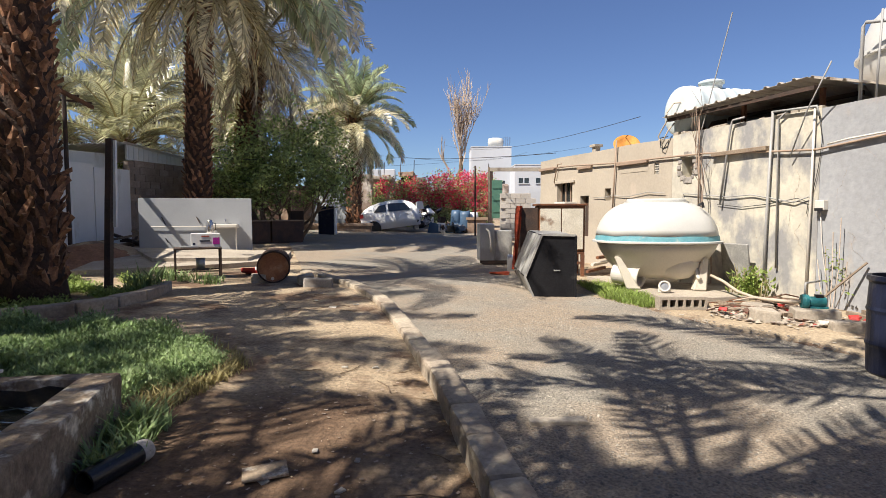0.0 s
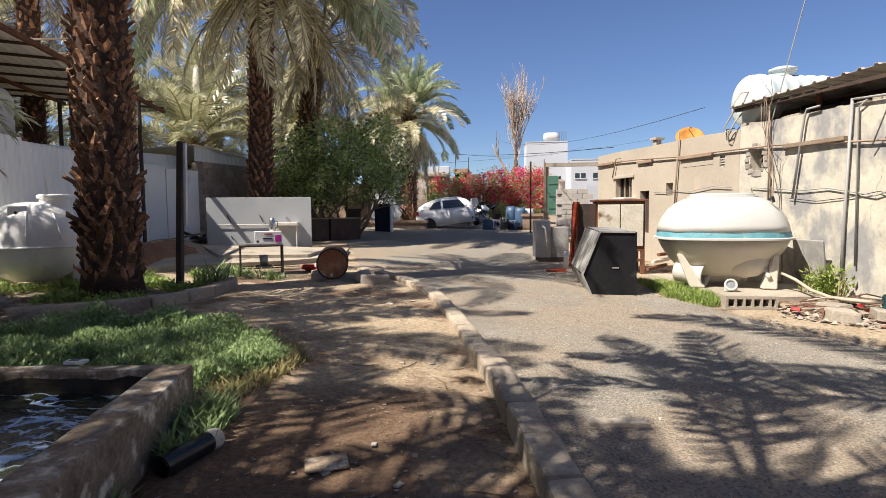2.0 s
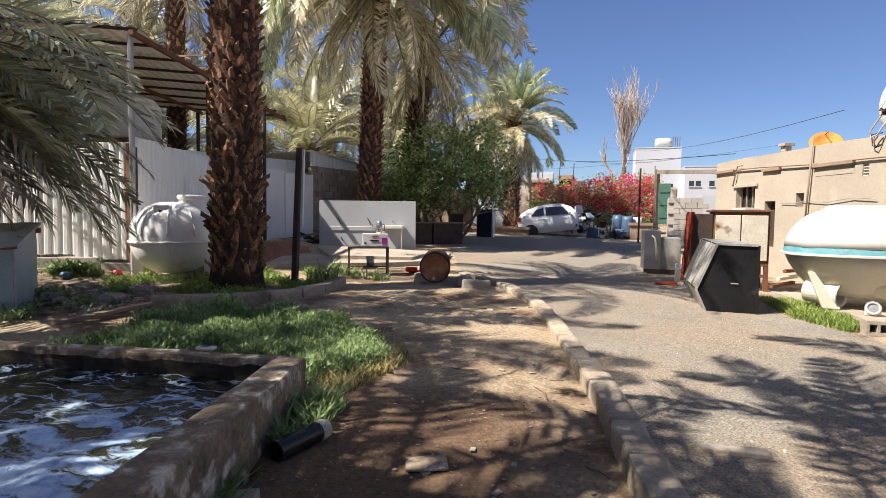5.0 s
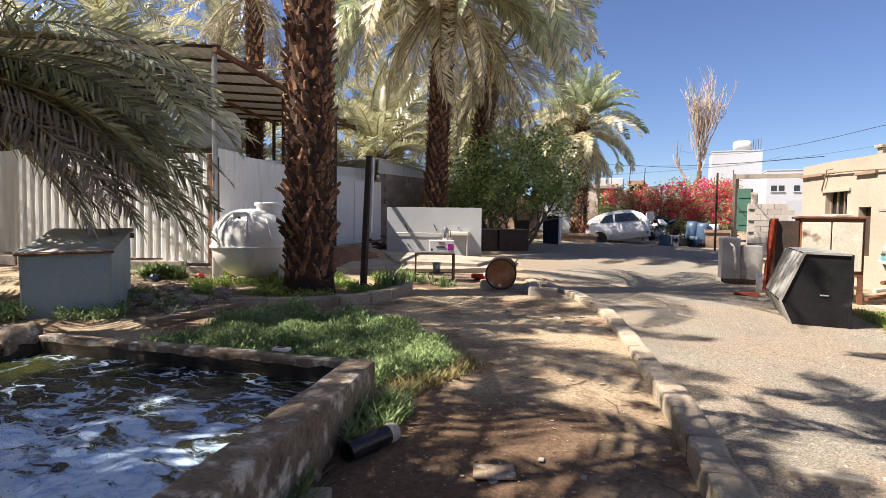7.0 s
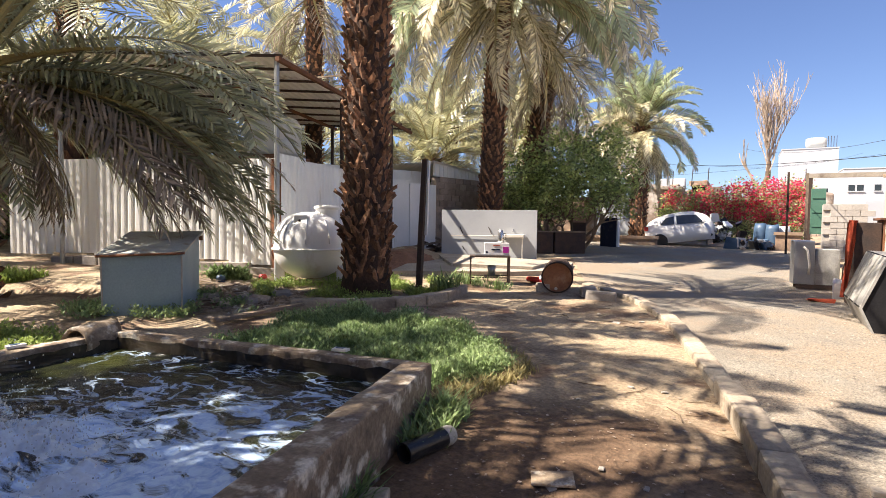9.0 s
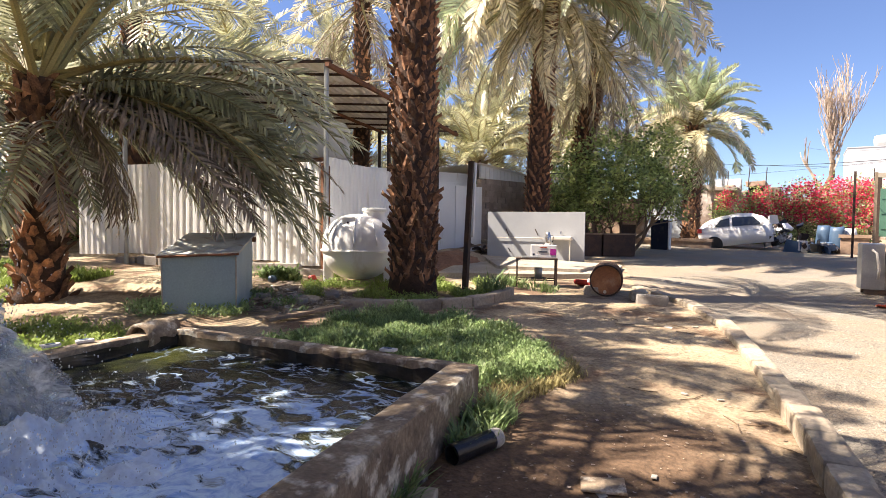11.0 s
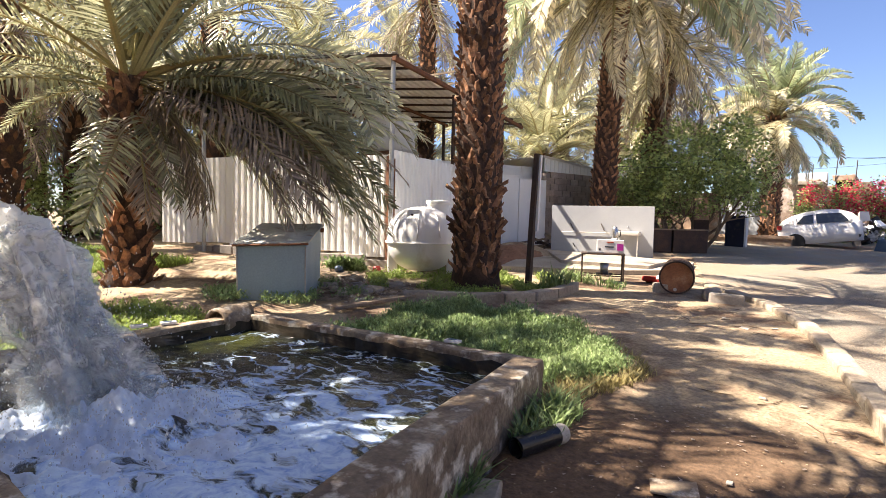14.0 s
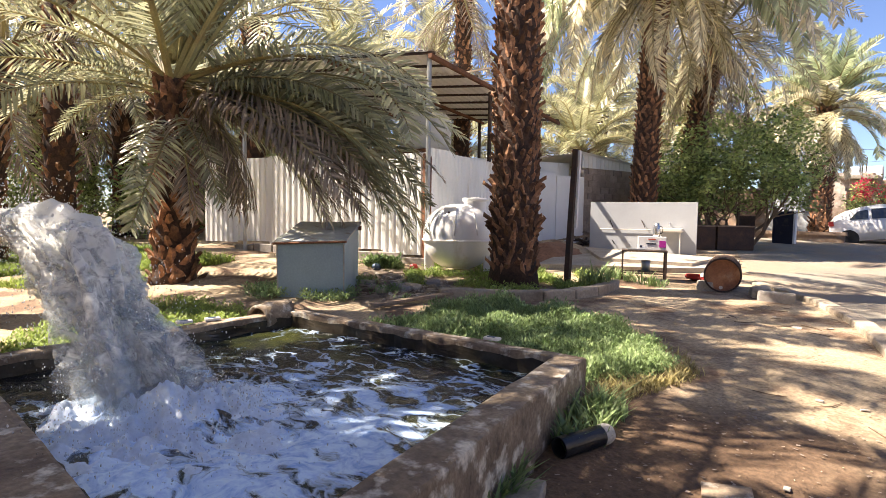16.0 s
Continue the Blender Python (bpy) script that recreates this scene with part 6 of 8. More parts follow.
hose = thing("hose", "pale plastic hose running from the tank to the pump", "hose")
part("hose", pipe([(4.25, 8.85, 0.58), (4.35, 8.6, 0.5), (4.36, 8.2, 0.40), (4.38, 7.8, 0.37), (4.45, 7.5, 0.38), (4.56, 7.3, 0.39), (4.68, 7.18, 0.41)], 0.024), HOSE, hose, smooth=True)
pail = thing("drum_can", "white metal can lying open beside the tank", "can", frame3(place(3.06, 9.22, 0.29), (0.72, -0.69, -0.06), (0.69, 0.72, 0)) @ Matrix.Scale(1.12, 4))
part("shell", lathe([(0.0, -0.2), (0.14, -0.2), (0.15, -0.19), (0.15, 0.2), (0.16, 0.21), (0.15, 0.22), (0.135, 0.2), (0.135, -0.15), (0, -0.15)], 28, pose(0, 0, 0, 0, 90, 0)), PVCWHITE, pail)
flood = thing("floodlight", "small white round lamp with a grey glass on the plinth", "lamp", frame3(place(3.46, 8.66, 0.085), (0.98, -0.2, 0), (0.2, 0.98, 0)) @ Matrix.Scale(0.75, 4))
part("ring", lathe([(0.085, -0.03), (0.12, -0.03), (0.125, 0.0), (0.12, 0.03), (0.085, 0.03), (0.085, -0.03)], 24, pose(0, 0, 0.13, 70, 0, 0)), PVCWHITE, flood, smooth=True)
part("glass", lathe([(0, -0.005), (0.086, -0.005), (0.086, 0.008), (0, 0.012)], 20, pose(0, 0, 0.13, 70, 0, 0)), GALV, flood)
part("housing", boxes((-0.11, 0.11, -0.02, 0.1, 0, 0.06), (-0.12, -0.1, -0.01, 0.03, 0.0, 0.14), (0.1, 0.12, -0.01, 0.03, 0.0, 0.14), bevel=0.008), PVCWHITE, flood)
hb = thing("hollow_block", "hollow concrete block with square holes lying on its side", "block", frame3(place(3.38, 7.78, 0.02), (1, 0.0, 0), (0, 1, 0)))
part("block", boxes((-0.36, 0.3, -0.08, 0.1, 0.12, 0.16), (-0.36, 0.3, -0.08, 0.1, -0.02, 0.02), (-0.36, 0.3, 0.08, 0.1, 0.02, 0.12), *((x, x + 0.03, -0.08, 0.08, 0.02, 0.12) for x in (-0.36, -0.25, -0.14, -0.03, 0.08, 0.19, 0.27))), CONCRETE, hb)
board = thing("board", "dark weathered board leaning on the wall", "board", WM @ pose(1.28, 0.12, 0.12, -8, 0, 0))
part("board", boxes((-0.24, 0.30, -0.02, 0.02, 0, 0.95), bevel=0.015), DUSTYSTEEL, board)
stick = thing("timber", "grey timber leaning against the wall", "timber")
part("timber", tube(bmesh.new(), [WM @ Vector((-0.18, 0.5, gz(5.3, 7.5))), WM @ Vector((-0.66, 0.06, 0.9))], 0.016, 5), WOOD, stick)
pump = thing("water_pump", "teal electric water pump on a concrete block", "pump", frame3(place(4.78, 7.14, 0.14), (0.9, -0.3, 0), (0.3, 0.9, 0)) @ Matrix.Scale(0.8, 4))
part("motor", lathe([(0, -0.17), (0.075, -0.165), (0.085, -0.12), (0.085, 0.08), (0.065, 0.1), (0, 0.1)], 20, pose(0.08, 0, 0.1, 0, 90, 0)), TEALPUMP, pump, smooth=True)
part("volute", lathe([(0, -0.05), (0.11, -0.05), (0.12, 0), (0.11, 0.05), (0, 0.05)], 24, pose(-0.12, 0, 0.1, 0, 90, 0)), TEALPUMP, pump)
part("foot", boxes((-0.06, 0.2, -0.07, 0.07, -0.01, 0.03), bevel=0.005), TEALPUMP, pump)
part("terminal_box", boxes((0.02, 0.14, -0.05, 0.05, 0.17, 0.22), bevel=0.006), BLACKPLASTIC, pump)
part("outlet_pipe", pipe([(-0.12, 0, 0.2), (-0.12, 0, 0.34), (-0.02, 0.35, 0.36), (0.35, 0.95, 0.34)], 0.018), PVC, pump, smooth=True)
pb = tagged(part("pump_block", roughen(box(bmesh.new(), -0.25, 0.25, -0.18, 0.2, -0.15, 0.14, 0.02), 0.02, 4), CONCRETE), "crumbling concrete block under the pump", "block")
pb.matrix_basis = frame3(place(4.76, 7.08), (0.9, -0.3, 0), (0.3, 0.9, 0))
for x, y, w, h, a in ((4.08, 7.02, 0.15, 0.15, -10), (4.3, 7.55, 0.16, 0.12, 30), (4.95, 6.5, 0.36, 0.10, -14)):
    b = tagged(part("rubble_block", roughen(box(bmesh.new(), -w, w, -0.15, 0.15, -0.1, h, 0.03), 0.035, 4, x), CONCRETE), "broken concrete rubble beside the wall", "rubble")
    b.matrix_basis = pose(x, y, gz(x, y), 0, 0, a)
scrap = thing("pipe_scrap", "heap of bent pipes, rags and wire by the wall", "rubbish", pose(4.5, 7.75, gz(4.5, 7.75)))
rng = random.Random(71)
for k in range(16):
    c = Vector((rng.uniform(-0.55, 0.6), rng.uniform(-0.45, 0.4), rng.uniform(0.02, 0.16)))
    a = rng.uniform(-0.6, 1.0)
    d = Vector((math.cos(a), -math.sin(a), rng.uniform(-0.05, 0.1))) * rng.uniform(0.15, 0.45)
    part("pipe", pipe([c - d, c + Vector((0, 0, rng.uniform(0, 0.06))), c + d], rng.uniform(0.007, 0.014), 6), (WOOD, HOSE, RUST, CLOTH)[k % 4], scrap)
for k in range(34):
    part("rag", roughen(box(bmesh.new(), -0.07, 0.08, -0.05, 0.05, 0, 0.05, 0.015), 0.05, 11, k), (REDPLASTIC, WOOD, FRONDDRY, CLOTH, WOOD)[k % 5], scrap, at=pose(rng.uniform(-0.85, 0.55), rng.uniform(-0.65, 0.3), rng.uniform(-0.01, 0.06), 0, 0, rng.uniform(0, 90)))
sack = thing("rubbish_bags", "torn white and red plastic sacks on the ground", "rubbish", pose(4.85, 6.95, gz(4.85, 6.95)))
for k in range(7):
    part("sack", roughen(box(bmesh.new(), -0.07, 0.07, -0.05, 0.05, -0.01, 0.035, 0.012), 0.045, 11, k + 9), (REDPLASTIC, PAPER)[k % 2], sack, at=pose(rng.uniform(-0.4, 0.4), rng.uniform(-0.3, 0.4), 0.02, 0, 0, rng.uniform(0, 90)))
barrel = thing("barrel", "dark navy plastic barrel with an open top", "barrel", pose(4.04, 4.78, gz(4.04, 4.78)))
part("shell", lathe([(0, 0.01), (0.27, 0), (0.29, 0.03), (0.3, 0.25), (0.31, 0.28), (0.3, 0.31), (0.3, 0.55), (0.31, 0.58), (0.3, 0.61), (0.29, 0.82), (0.31, 0.84), (0.31, 0.88), (0.275, 0.88), (0.27, 0.1), (0, 0.1)], 36), NAVYPLASTIC, barrel, smooth=False)
for s, z in ((-0.8, 0.1), (-1.0, 0.16), (-0.6, 0.05)):
    t = thing("timber", "grey scrap timber lying by the wall", "timber")
    part("timber", tube(bmesh.new(), [WM @ Vector((s, 0.3, gz(5.6, 6.5) + z)), WM @ Vector((s - 1.3, 0.75 + z, gz(5.6, 6.0) + z))], 0.04, 4), WOOD, t)

# ---------- tipped black bin, rusty oven, steel bin ----------
binm = frame3((1.72, 8.78, gz(1.7, 8.8)), (1.0, -0.06, 0), (0.06, 1.0, 0))
dump = thing("waste_bin", "scuffed black steel bin with a grey sloping side, tipped over", "bin", binm)
prof = [(-0.29, 0.0), (0.36, 0.0), (0.36, 0.98), (-0.17, 0.99), (-0.43, 0.32)]    # outline of the road side
bm = bmesh.new()
f0 = [bm.verts.new((x, -0.05, z)) for x, z in prof]
f1 = [bm.verts.new((x - 0.08, 1.42, z + 0.03)) for x, z in prof]
bm.faces.new(f0)
bm.faces.new(f1[::-1])
for k in range(5):
    fc = bm.faces.new((f0[k], f1[k], f1[(k + 1) % 5], f0[(k + 1) % 5]))
    fc.material_index = 1 if k in (2, 3, 4) else 0
bmesh.ops.bevel(bm, geom=list(bm.edges), offset=0.014, segments=2, affect="EDGES")
part("body", bm, [BLACKPAINT, DUSTYSTEEL], dump)
for (xa, za), (xb, zb), mt in (((-0.17, 0.99), (0.36, 0.98), DUSTYSTEEL), ((0.36, 0.98), (0.36, 0.0), BLACKPAINT), ((-0.17, 0.99), (-0.43, 0.32), DUSTYSTEEL), ((-0.43, 0.32), (-0.29, 0.0), DUSTYSTEEL)):
    part("edge_rail", tube(bmesh.new(), [(xa, -0.06, za), (xb, -0.06, zb)], 0.022, 4), mt, dump)
for u in (0.3, 0.62):
    part("side_seam", tube(bmesh.new(), [(-0.17 - 0.08 * u - 0.004, -0.05 + 1.47 * u, 1.0), (-0.43 - 0.08 * u - 0.012, -0.05 + 1.47 * u, 0.34)], 0.012, 4), DUSTYSTEEL, dump)
for z in (0.42,):
    part("scratched_bar", boxes((0.02, 0.02 + 0.1 * (1.4 - z), -0.062, -0.056, z, z + 0.018)), DUSTYSTEEL, dump)

oven = thing("steel_cabinet", "rusty stained steel double-door cabinet", "cabinet", frame3((2.36, 11.1, gz(2.36, 11.1)), (1.0, -0.02, 0), (0.02, 1.0, 0)))
STAINED = mat("stained_cream_steel", (0.72, 0.67, 0.56), (0.58, 0.52, 0.41), 3.0, 0.5, metal=0.1, stain=(0.20, 0.10, 0.05), stain_at=0.58, stain_scale=2.5, gran=0.2)
part("body", boxes((-0.45, 0.46, 0, 0.6, 0.45, 1.42), bevel=0.012), RUST, oven)
for x0, x1 in ((-0.43, -0.02), (0.0, 0.42)):
    d = part("door", boxes((x0, x1, -0.03, -0.002, 0.55, 1.36), bevel=0.008), STAINED, oven, "stained cream steel door")
    part("handle", pipe([(x1 - 0.1 if x0 < -0.1 else x0 + 0.12, -0.05, 0.62), ((x1 - 0.04) if x0 < -0.1 else x0 + 0.06, -0.06, 0.74)], 0.018), PVCWHITE, d)
part("top", boxes((-0.5, 0.5, -0.05, 0.64, 1.42, 1.46), bevel=0.01), RUST, oven)
for leg_box in ((-0.45, -0.38, 0, 0.07, 0, 0.45), (0.39, 0.46, 0, 0.07, 0, 0.45), (-0.45, -0.38, 0.53, 0.6, 0, 0.45), (0.39, 0.46, 0.53, 0.6, 0, 0.45)):
    part("leg", boxes(leg_box), RUST, oven)
part("cross_rail", boxes((-0.38, 0.39, 0.005, 0.05, 0.25, 0.3)), RUST, oven)
part("sticker", boxes((-0.36, -0.30, -0.037, -0.031, 0.72, 0.80)), TEAL, oven)
dark = thing("oven_box", "dark steel box standing behind the black bin", "box", pose(1.7, 11.15, gz(1.7, 11.1)))
part("body", boxes((-0.2, 0.2, 0, 0.5, 0, 1.38), bevel=0.015), RUSTDARK, dark)
cloth = thing("orange_sheet", "orange-red plastic sheet draped over a steel box", "cloth")
bm = bmesh.new()
rows = []
for i in range(13):
    u = i / 12
    z = 1.42 - 1.25 * max(0, u - 0.2) / 0.8
    rows.append([bm.verts.new((1.47 - 0.15 * max(0, u - 0.2) - 0.03 * math.sin(9 * v + 5 * u) + 0.11 * v * (1 - 0.3 * u), 11.05 + 0.12 * v - 0.2 * max(0, u - 0.25) + 0.03 * math.sin(12 * v + 4 * u), gz(1.5, 11) + z)) for v in (k / 8 for k in range(9))])
for r0, r1 in zip(rows, rows[1:]):
    for k in range(8):
        bm.faces.new((r0[k], r0[k + 1], r1[k + 1], r1[k]))
bmesh.ops.solidify(bm, geom=list(bm.faces), thickness=0.012)
part("sheet", bm, ORANGECLOTH, cloth, smooth=True)
rag = thing("orange_rag", "crumpled orange rag on the road edge", "cloth", pose(1.16, 11.4, gz(1.16, 11.4)))
part("rag", roughen(box(bmesh.new(), -0.2, 0.18, -0.14, 0.14, 0, 0.06, 0.02), 0.07, 9), ORANGECLOTH, rag)
steel = thing("steel_bin", "dented stainless steel bin on the road edge", "bin", frame3((1.2, 13.0, gz(1.2, 13.0)), (1.0, 0.05, 0), (-0.05, 1.0, 0)))
part("body", roughen(boxes((-0.36, 0.0, 0, 0.5, 0.12, 0.98), bevel=0.02), 0.015, 3), GALV, steel, "shiny steel box")
part("side_box", boxes((0.0, 0.42, 0.05, 0.5, 0.1, 0.82), bevel=0.02), DUSTYSTEEL, steel)
part("foot", boxes((-0.3, 0.4, 0.0, 0.06, 0.03, 0.12), (-0.3, 0.4, 0.4, 0.46, 0.0, 0.12)), RUSTDARK, steel)
part("bent_handle", pipe([(-0.2, -0.02, 0.86), (-0.14, -0.07, 0.8), (-0.1, -0.08, 0.5), (-0.11, -0.05, 0.32)], 0.022), PVCWHITE, steel, smooth=True)
part("hoop", pipe([(0.44, -0.02, 0.2), (0.44, -0.1, 0.5), (0.5, -0.1, 0.66), (0.58, -0.1, 0.6), (0.6, -0.05, 0.3)], 0.012), RUSTDARK, steel)
wbag = thing("plastic_bag", "crumpled white plastic bag by the bin", "bag", pose(1.5, 12.0, gz(1.5, 12.0)))
part("bag", roughen(box(bmesh.new(), -0.12, 0.14, -0.1, 0.1, 0, 0.34, 0.05), 0.06, 6), CARDBOARD, wbag)
beam = thing("pipe_pile", "rusty brackets and pipes beside the cabinet", "rubbish", pose(3.05, 11.4, gz(3.05, 11.4)))
for k in range(5):
    part("pipe", tube(bmesh.new(), [(-0.2 + 0.1 * k, -0.4, 0.1 + 0.14 * k), (0.35 + 0.05 * k, 0.3, 0.12 + 0.12 * k)], 0.035, 6), (RUST, PVCWHITE)[k % 2], beam)

# ---------- wrecked white hatchback ----------
car = thing("car", "white hatchback with a smashed front, sunk on one side", "car", frame3((-3.62, 25.0, gz(-2.5, 25.5) - 0.20), (1.0, 0.16, 0.13), (-0.16, 1.0, 0)) @ Matrix.Scale(0.98, 4))


def loft(sections, close=True):
    bm = bmesh.new()
    rings = [[bm.verts.new(p) for p in s] for s in sections]
    n = len(rings[0])
    for r0, r1 in zip(rings, rings[1:]):
        for k in range(n):
            bm.faces.new((r0[k], r0[(k + 1) % n], r1[(k + 1) % n], r1[k]))
    if close:
        bm.faces.new(rings[0][::-1])
        bm.faces.new(rings[-1])
    return bm


def car_section(x, z0, z1, w, belt, wt):
    """One cross-section of the body: sill, belt line and roof."""
    return [(x, 0.0, z0), (x, 0.0, belt * 0.55 + z0 * 0.45), (x, 0.03, belt), (x, (w - wt) / 2, z1 - 0.05), (x, (w - wt) / 2 + 0.12, z1), (x, w - (w - wt) / 2 - 0.12, z1), (x, w - (w - wt) / 2, z1 - 0.05), (x, w - 0.03, belt), (x, w, belt * 0.55 + z0 * 0.45), (x, w, z0)]


W_ = 1.62
body = loft([car_section(0.0, 0.42, 0.88, W_, 0.82, 1.4), car_section(0.06, 0.26, 1.0, W_, 0.9, 1.36), car_section(0.22, 0.22, 1.18, W_, 0.94, 1.28), car_section(0.55, 0.22, 1.34, W_, 0.95, 1.2), car_section(0.95, 0.2, 1.44, W_, 0.94, 1.16), car_section(1.5, 0.2, 1.49, W_, 0.92, 1.14), car_section(2.05, 0.2, 1.45, W_, 0.9, 1.16), car_section(2.45, 0.2, 1.28, W_, 0.89, 1.22), car_section(2.72, 0.2, 1.0, W_, 0.88, 1.35)])
part("body", body, CARWHITE, car, smooth=True)


def side_glass(pts):
    bm = bmesh.new()
    vs = [bm.verts.new(p) for p in pts]
    f = bm.faces.new(vs)
    return bm


part("side_window", side_glass([(0.62, 0.02, 1.0), (1.2, 0.015, 0.98), (1.22, 0.16, 1.33), (0.9, 0.15, 1.29)]), GLASSDARK, car)
part("side_window", side_glass([(1.3, 0.015, 0.97), (2.36, 0.01, 0.94), (2.1, 0.15, 1.30), (1.32, 0.16, 1.35)]), GLASSDARK, car)
part("rear_window", side_glass([(0.13, 0.28, 1.06), (0.45, 0.36, 1.30), (0.45, 1.26, 1.30), (0.13, 1.34, 1.06)]), GLASSDARK, car)
part("tail_light", boxes((-0.02, 0.14, -0.012, 0.06, 0.82, 1.0), bevel=0.01), REDPLASTIC, car)
part("door_handle", boxes((1.12, 1.28, -0.02, 0.01, 0.80, 0.83), bevel=0.006), CARWHITE, car)
part("door_handle", boxes((2.05, 2.2, -0.02, 0.01, 0.78, 0.81), bevel=0.006), CARWHITE, car)
part("mirror", boxes((2.3, 2.42, -0.14, 0.0, 0.92, 1.04), bevel=0.03), CARWHITE, car)
part("wheel_arch", lathe([(0, 0), (0.33, 0), (0.33, 0.02), (0, 0.02)], 24, pose(0.55, 0.012, 0.3, 90, 0, 0)), RUBBER, car)
for x, dz in ((0.55, 0.02),):
    for y in (0.16, 1.46):
        wheel = part("wheel", lathe([(0.17, -0.09), (0.27, -0.09), (0.29, -0.06), (0.29, 0.06), (0.27, 0.09), (0.17, 0.09), (0.17, -0.09)], 28, pose(x, y, 0.27 + dz, 90, 0, 0)), RUBBER, car)
        part("rim", lathe([(0, -0.06), (0.1, -0.06), (0.17, -0.03), (0.17, 0.05), (0, 0.05)], 20, pose(x, y, 0.27 + dz, 90, 0, 0)), GALV, wheel)
part("hub_stand", boxes((2.42, 2.62, 0.05, 0.3, 0.0, 0.4)), CONCRETE, car)
rng = random.Random(81)
for k in range(46):
    c = Vector((2.55 + abs(rng.gauss(0, 0.55)), rng.uniform(0.0, 1.5), 0.12 + abs(rng.gauss(0.25, 0.33))))
    c.z = min(c.z, 1.15 - 0.35 * (c.x - 2.55))
    s = rng.uniform(0.06, 0.22)
    part("crumpled_panel", roughen(box(bmesh.new(), -s, s, -s * 0.8, s * 0.8, -0.015, 0.03), s * 0.6, 3 / s, k), (CARWHITE, SCRAP, BLACKPLASTIC, CARWHITE, RUSTDARK)[k % 5], car, at=pose(c.x, c.y, max(c.z, 0.06), rng.uniform(0, 180), rng.uniform(0, 180), rng.uniform(0, 180)))

# ---------- far street end ----------
def house_block(name, label, x0, x1, y0, y1, z0, z1, material, windows=(), m=None, parapet=0.0):
    """A far house: walls, flat roof, and windows on the street face, as (x, z, width, height) from its corner."""
    h = thing(name, label, "building", m)
    part("wall", boxes((x0, x1, y0, y1, z0, z1)), material, h)
    part("roof", boxes((x0 - 0.06, x1 + 0.06, y0 - 0.06, y1 + 0.06, z1, z1 + 0.12)), material, h)
    if parapet:
        part("parapet", boxes((x0, x1, y0, y0 + 0.2, z1 + 0.12, z1 + parapet), (x0, x0 + 0.2, y0 + 0.21, y1, z1 + 0.12, z1 + parapet)), material, h)
    for wx, wz, ww, wh in windows:
        w = part("window", boxes((x0 + wx, x0 + wx + ww, y0 - 0.03, y0 + 0.1, z0 + wz, z0 + wz + wh)), GLASSDARK, h)
        part("sill", boxes((x0 + wx - 0.08, x0 + wx + ww + 0.08, y0 - 0.12, y0 - 0.03, z0 + wz - 0.1, z0 + wz)), material, w)
    return h


house_block("apartment_building", "tall white flat-roofed building far down the street", 4.2, 10.2, 84, 92, 0.5, 11.6, FARWHITE, [(k * 1.0 + 0.5, 5.2, 0.55, 0.9) for k in range(5)] + [(k * 1.0 + 0.5, 2.2, 0.55, 0.9) for k in range(5)])
ftank = thing("water_tank", "white tank and railing on the far building", "water tank", pose(8.0, 86, 11.72))
part("body", lathe([(0, -1.2), (0.6, -1.1), (0.75, -0.6), (0.75, 0.6), (0.6, 1.1), (0, 1.2)], 20, pose(0, 0, 0.8, 0, 90, 0)), WHITE, ftank, smooth=True)
part("stand", boxes((-0.8, 0.8, -0.5, 0.5, 0, 0.15)), CONCRETE, ftank)
for k in range(4):
    part("rail_post", boxes((1.2 + 0.3 * k, 1.26 + 0.3 * k, -0.5, -0.44, 0, 1.6)), RUSTDARK, ftank)
house_block("apartment_building", "white apartment building with rows of windows", 10.0, 14.2, 78, 88, 0.5, 8.4, FARWHITE, [(0.5, 5.4, 0.6, 0.7), (1.3, 5.4, 0.6, 0.7), (2.9, 5.4, 0.6, 0.7), (0.5, 2.6, 0.6, 0.7), (1.3, 2.6, 0.6, 0.7), (2.9, 2.6, 0.6, 0.7)])
house_block("apartment_building", "white building with open galleries", 13.2, 19.5, 80, 90, 0.5, 7.4, FARWHITE, [(0.4, 5.0, 1.6, 1.1), (2.4, 5.0, 1.6, 1.1), (4.4, 5.0, 1.6, 1.1), (0.4, 1.8, 1.6, 1.1), (2.4, 1.8, 1.6, 1.1)])
RUIN = mat("broken_grey_brown_masonry", (0.30, 0.235, 0.185), (0.20, 0.155, 0.125), 0.9, 0.95, bump=0.8, fine=5, stain=(0.42, 0.38, 0.34), stain_at=0.57, stain_scale=0.9, gran=0.35)
rng = random.Random(93)
